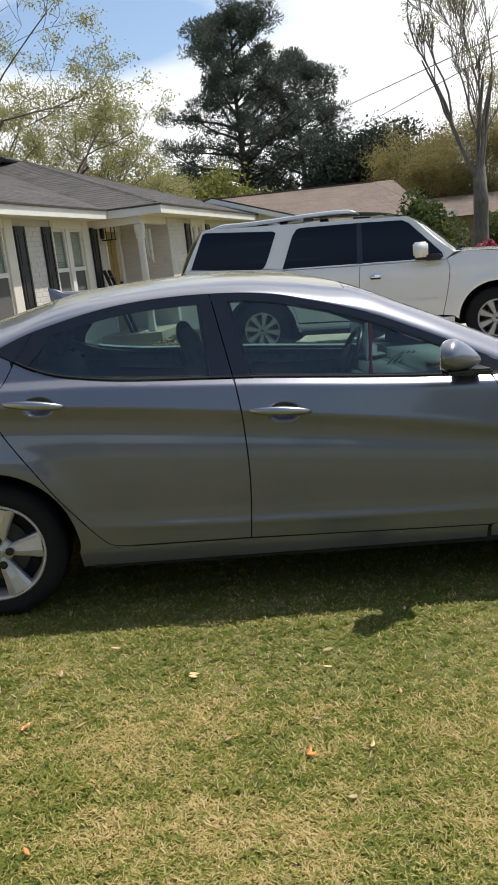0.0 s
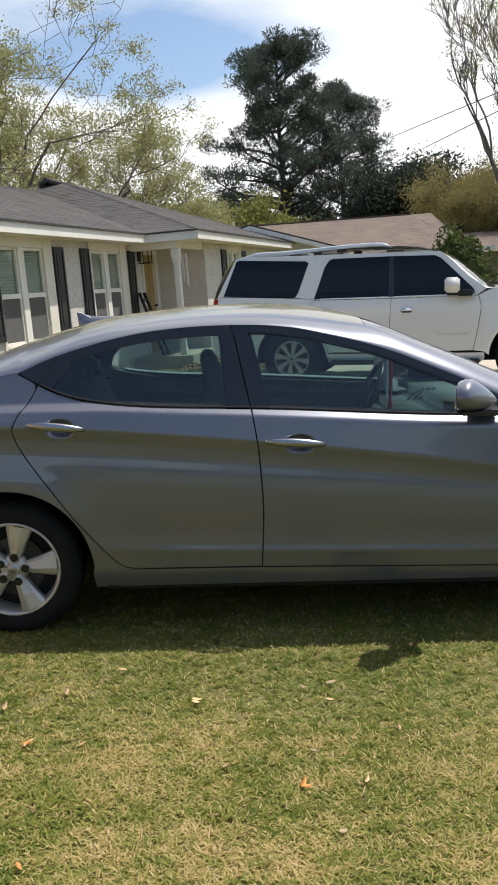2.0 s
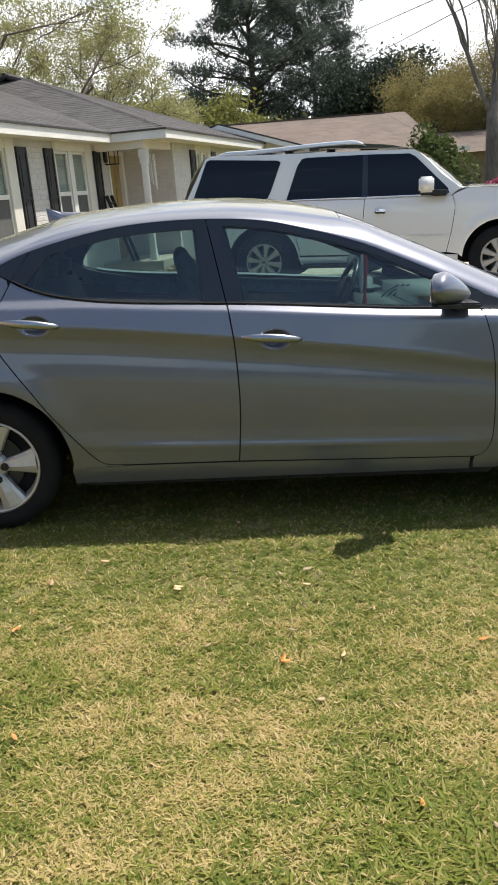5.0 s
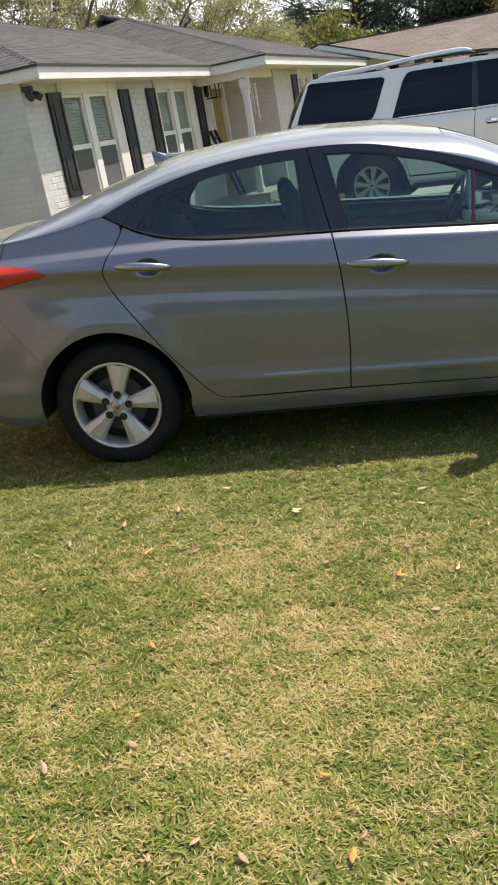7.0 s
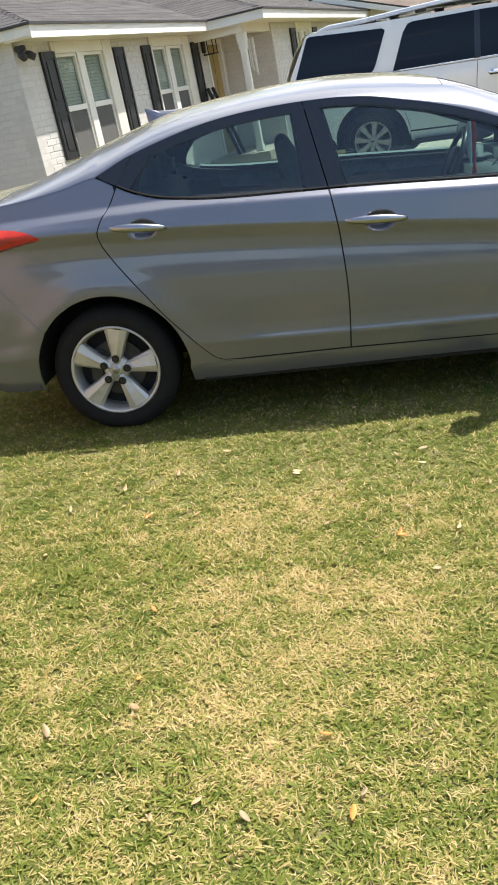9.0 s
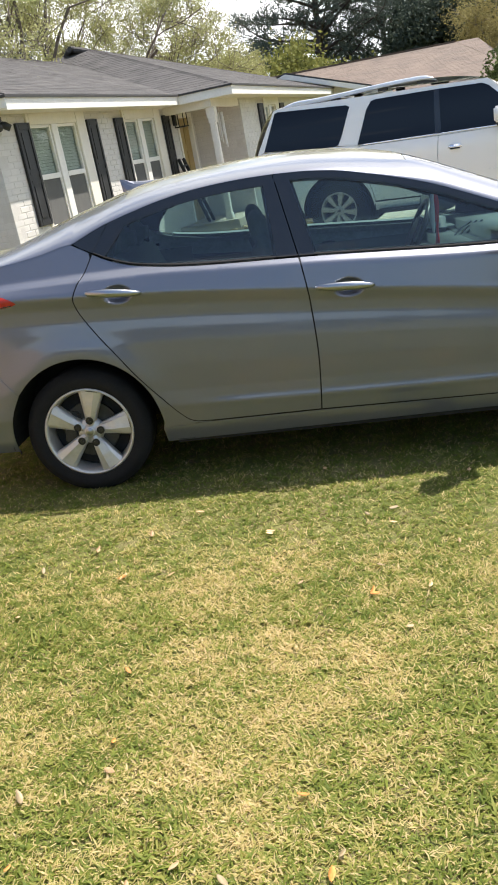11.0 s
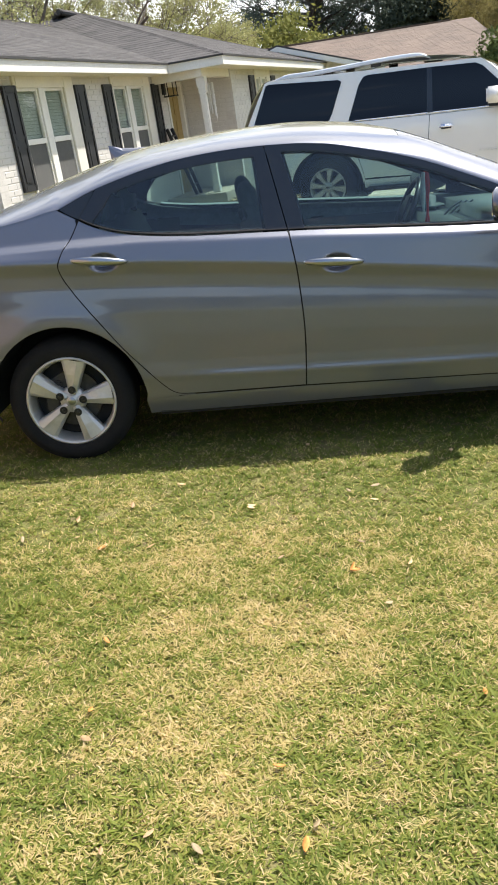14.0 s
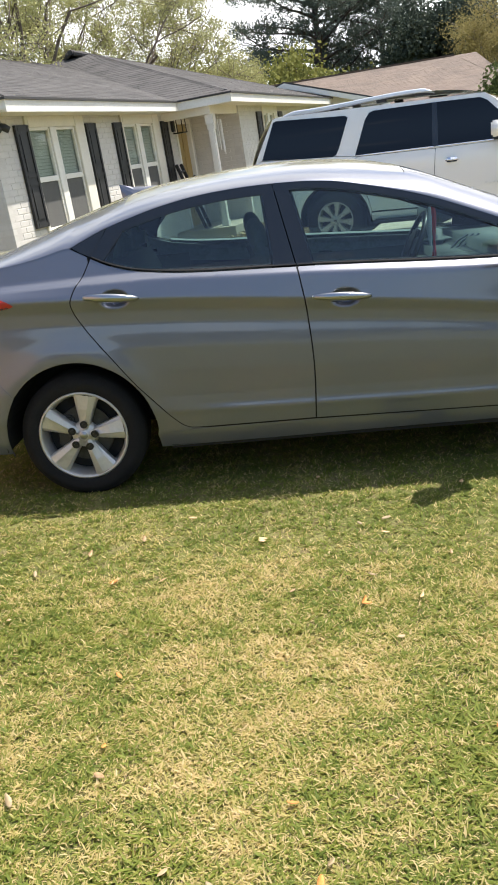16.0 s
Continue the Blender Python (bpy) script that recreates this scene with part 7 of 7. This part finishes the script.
def blades(name, x0, x1, y0, y1, count, length, width, seed, round_at=None, tone=None, flat=False, tufts=0, label="short green and straw-coloured grass blades"):
    """Bent grass blades over a stretch of lawn, or in a clump round one spot."""
    rng = np.random.default_rng(seed)
    x, y = rng.uniform(x0, x1, count) + rng.normal(size=count) * 0.12, rng.uniform(y0, y1, count) + rng.normal(size=count) * 0.08
    if round_at:
        x, y = rng.normal(round_at[0], round_at[2], count), rng.normal(round_at[1], round_at[2] * 0.7, count)
    c, s = math.cos(radians(SUV_YAW)), math.sin(radians(SUV_YAW))
    lx, ly = c * (x - SUV_AT.x) + s * (y - SUV_AT.y), -s * (x - SUV_AT.x) + c * (y - SUV_AT.y)
    lawn = ~((lx > -1.65) & (ly > -1.75) & (ly < 3.45))
    x, y = x[lawn], y[lawn]
    count = len(x)
    z = ground_z(x, y)
    a = rng.uniform(0, 2 * math.pi, count)
    tilt = 0.88 + rng.beta(2.0, 1.6, count) * 0.56
    if tufts and not flat:
        # the blades spring from tufts, fewer where the turf is dry
        m = count // tufts
        which = rng.integers(0, m, count)
        x, y = x[which] + rng.normal(size=count) * 0.009, y[which] + rng.normal(size=count) * 0.009
        keep = rng.random(count) < np.clip(1.55 - 1.25 * tone_at(x, y, rng), 0.2, 1)
        x, y, a, tilt = x[keep], y[keep], a[keep], tilt[keep]
        count, z = len(x), ground_z(x, y)
    if flat:
        keep = rng.random(count) < np.clip(2.0 * (tone_at(x, y, rng) - 0.19), 0.18, 1)
        x, y, z, a = x[keep], y[keep], z[keep] + 0.004, a[keep]
        count = len(x)
        tilt = rng.uniform(1.15, 1.4, count)
    ln = length * rng.uniform(0.35, 1.45, count)
    w = width * rng.uniform(0.35, 1.3, count)
    d = np.stack([np.cos(a), np.sin(a)], 1)
    s = np.stack([-np.sin(a), np.cos(a)], 1)
    base = np.stack([x, y, z - 0.003 + 0.008 * rng.random(count)], 1)
    bend = rng.uniform(0.85, 1.25, count)
    far, near = np.minimum(tilt * bend, 1.5), np.minimum(tilt * 0.9, 1.45)
    mid = base + np.concatenate([d * (np.sin(near) * ln * 0.5)[:, None], (np.cos(near) * ln * 0.5)[:, None]], 1)
    tip = mid + np.concatenate([d * (np.sin(far) * ln * 0.5)[:, None], (np.cos(far) * ln * 0.5)[:, None]], 1)
    off = np.concatenate([s * w[:, None] / 2, np.zeros((count, 1))], 1)
    v = np.stack([base - off * 0.7, base + off * 0.7, mid + off, mid - off, tip], 1).astype(np.float32)
    me = bpy.data.meshes.new(name)
    me.vertices.add(count * 5)
    me.vertices.foreach_set("co", v.ravel())
    o = np.arange(count, dtype=np.int32)[:, None] * 5
    loops = (o + np.array([[0, 1, 2, 3, 3, 2, 4]], np.int32)).ravel()
    me.loops.add(len(loops))
    me.loops.foreach_set("vertex_index", loops)
    me.polygons.add(count * 2)
    starts = (np.arange(count, dtype=np.int32)[:, None] * 7 + np.array([[0, 4]], np.int32)).ravel()
    me.polygons.foreach_set("loop_start", starts)
    me.polygons.foreach_set("use_smooth", np.ones(count * 2, bool))
    me.materials.append(BLADES)
    me.update(calc_edges=True)
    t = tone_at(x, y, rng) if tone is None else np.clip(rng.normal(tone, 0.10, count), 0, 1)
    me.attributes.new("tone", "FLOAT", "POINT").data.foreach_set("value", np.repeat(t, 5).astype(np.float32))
    return tagged(new(name, me), label, "grass", kind="stuff")


blades("grass", -1.4, 3.2, -2.75, -0.9, 300000, 0.022, 0.0052, 81, tufts=7)
blades("grass", -2.6, 4.2, -0.9, 2.2, 280000, 0.022, 0.0053, 82, tufts=7)
blades("thatch", -1.4, 3.2, -2.75, -0.9, 180000, 0.019, 0.0033, 85, tone=0.70, flat=True, label="dry straw thatch lying in the turf")
blades("thatch", -2.6, 4.2, -0.9, 1.0, 115000, 0.021, 0.0038, 86, tone=0.68, flat=True, label="dry straw thatch lying in the turf")
blades("grass", -4.5, 8.0, 2.2, 7.2, 60000, 0.05, 0.007, 83)
blades("grass", -5.0, 7.0, -7.0, -2.8, 60000, 0.04, 0.009, 87)
blades("grass", -5.0, -1.4, -2.8, 2.2, 22000, 0.04, 0.008, 88)
blades("grass", 3.2, 8.0, -2.8, 2.2, 26000, 0.04, 0.008, 89)
blades("grass", 4.0, 22.0, 7.0, 26.0, 60000, 0.08, 0.02, 84)
for k, (x, y, r, n) in enumerate(((1.50, -2.0, 0.16, 800), (1.62, -2.2, 0.12, 450), (0.47, -1.28, 0.08, 220), (0.10, -1.35, 0.09, 160), (0.95, -1.35, 0.05, 80), (0.62, -2.25, 0.05, 100))):
    blades("weed", 0, 1, 0, 1, n, 0.050, 0.0060, 90 + k, (x, y, r), 0.28, label="clump of coarse dark green weed grass")


def fallen_leaf(x, y, size, material, turn, curl):
    n, verts, faces = 9, [], []
    for i in range(n):
        t = i / (n - 1)
        w = 0.19 * math.sin(math.pi * t ** 0.85) ** 0.8
        for k in (-1, 0, 1):
            verts.append((size * (t - 0.5), size * w * k, size * (curl * (t - 0.5) ** 2 + 0.16 * abs(k) * w)))
    for i in range(n - 1):
        for k in range(2):
            a = i * 3 + k
            faces.append((a, a + 3, a + 4, a + 1))
    ob = link("fallen_leaf", verts, faces, material, smooth=True)
    p = LEVEL @ Vector((x, y, 0))
    ob.matrix_basis = pose(p.x, p.y, float(ground_z(p.x, p.y)) + 0.020, random.uniform(-22, 22), random.uniform(-22, 22), turn)
    ob.modifiers.new("thickness", "SOLIDIFY").thickness = 0.0008
    return ob


TAN = [(-0.089, -1.73), (-0.109, -1.686), (0.575, -2.367), (0.67, -2.327), (0.305, -0.946), (-0.025, -1.185), (0.152, -0.675), (0.468, -2.011), (0.848, -0.677), (0.852, -0.657), (0.157, -0.693), (0.357, -0.573), (0.541, -0.387), (1.102, -0.002), (1.398, -1.206), (1.554, -0.895), (0.186, -0.846), (0.486, -0.961), (1.337, -0.678), (1.733, -0.196), (-0.361, -1.109), (0.964, -1.112)]
ORANGE = [(0.009, -2.052), (0.299, -2.304), (0.951, -2.141), (1.005, -2.375), (0.437, -1.571), (0.456, -1.896), (1.205, -1.215), (1.782, -1.654), (1.479, -1.91), (0.301, -0.948), (1.211, -1.233), (1.872, -1.145)]
PALE = [(0.258, -2.083), (0.779, -2.374), (1.246, -0.574), (-0.031, -0.835), (0.259, -2.453), (1.251, -1.033), (1.03, -2.321), (1.631, -2.002), (1.691, -2.103), (2.236, -0.673), (1.859, -1.024), (1.293, -1.455), (-0.731, -0.748), (1.357, -0.538), (-0.583, 0.461)]
for spots, mt, tone in ((TAN, DEAD_LEAF, "tan"), (ORANGE, DEAD_LEAF_ORANGE, "orange-brown"), (PALE, DEAD_LEAF_PALE, "pale straw-coloured")):
    for x, y in spots:
        ob = fallen_leaf(x, y, random.uniform(0.026, 0.046), mt, random.uniform(0, 360), random.uniform(0.1, 0.5))
        tagged(ob, f"{tone} dry fallen leaf lying on the grass", "leaf", "fallen leaves on the lawn")

# leaf litter in the bed before the porch
rng = np.random.default_rng(9)
lx, ly = rng.uniform(1.8, 7.2, 5000), rng.uniform(-3.4, -1.3, 5000)
hm = house_pose(0, 0, 0)
pts = np.array([hm @ Vector((a, b, 0)) for a, b in zip(lx, ly)])
pts[:, 2] = ground_z(pts[:, 0], pts[:, 1]) + 0.03 + 0.10 * rng.random(5000)
lv, ln_ = leaf_cloud(pts, 0.07, 10, flat=0.7)
tagged(quick_mesh("leaf_litter", lv, ln_, 4, LITTER), "brown leaf litter in the bed before the porch", "leaf litter", kind="stuff")
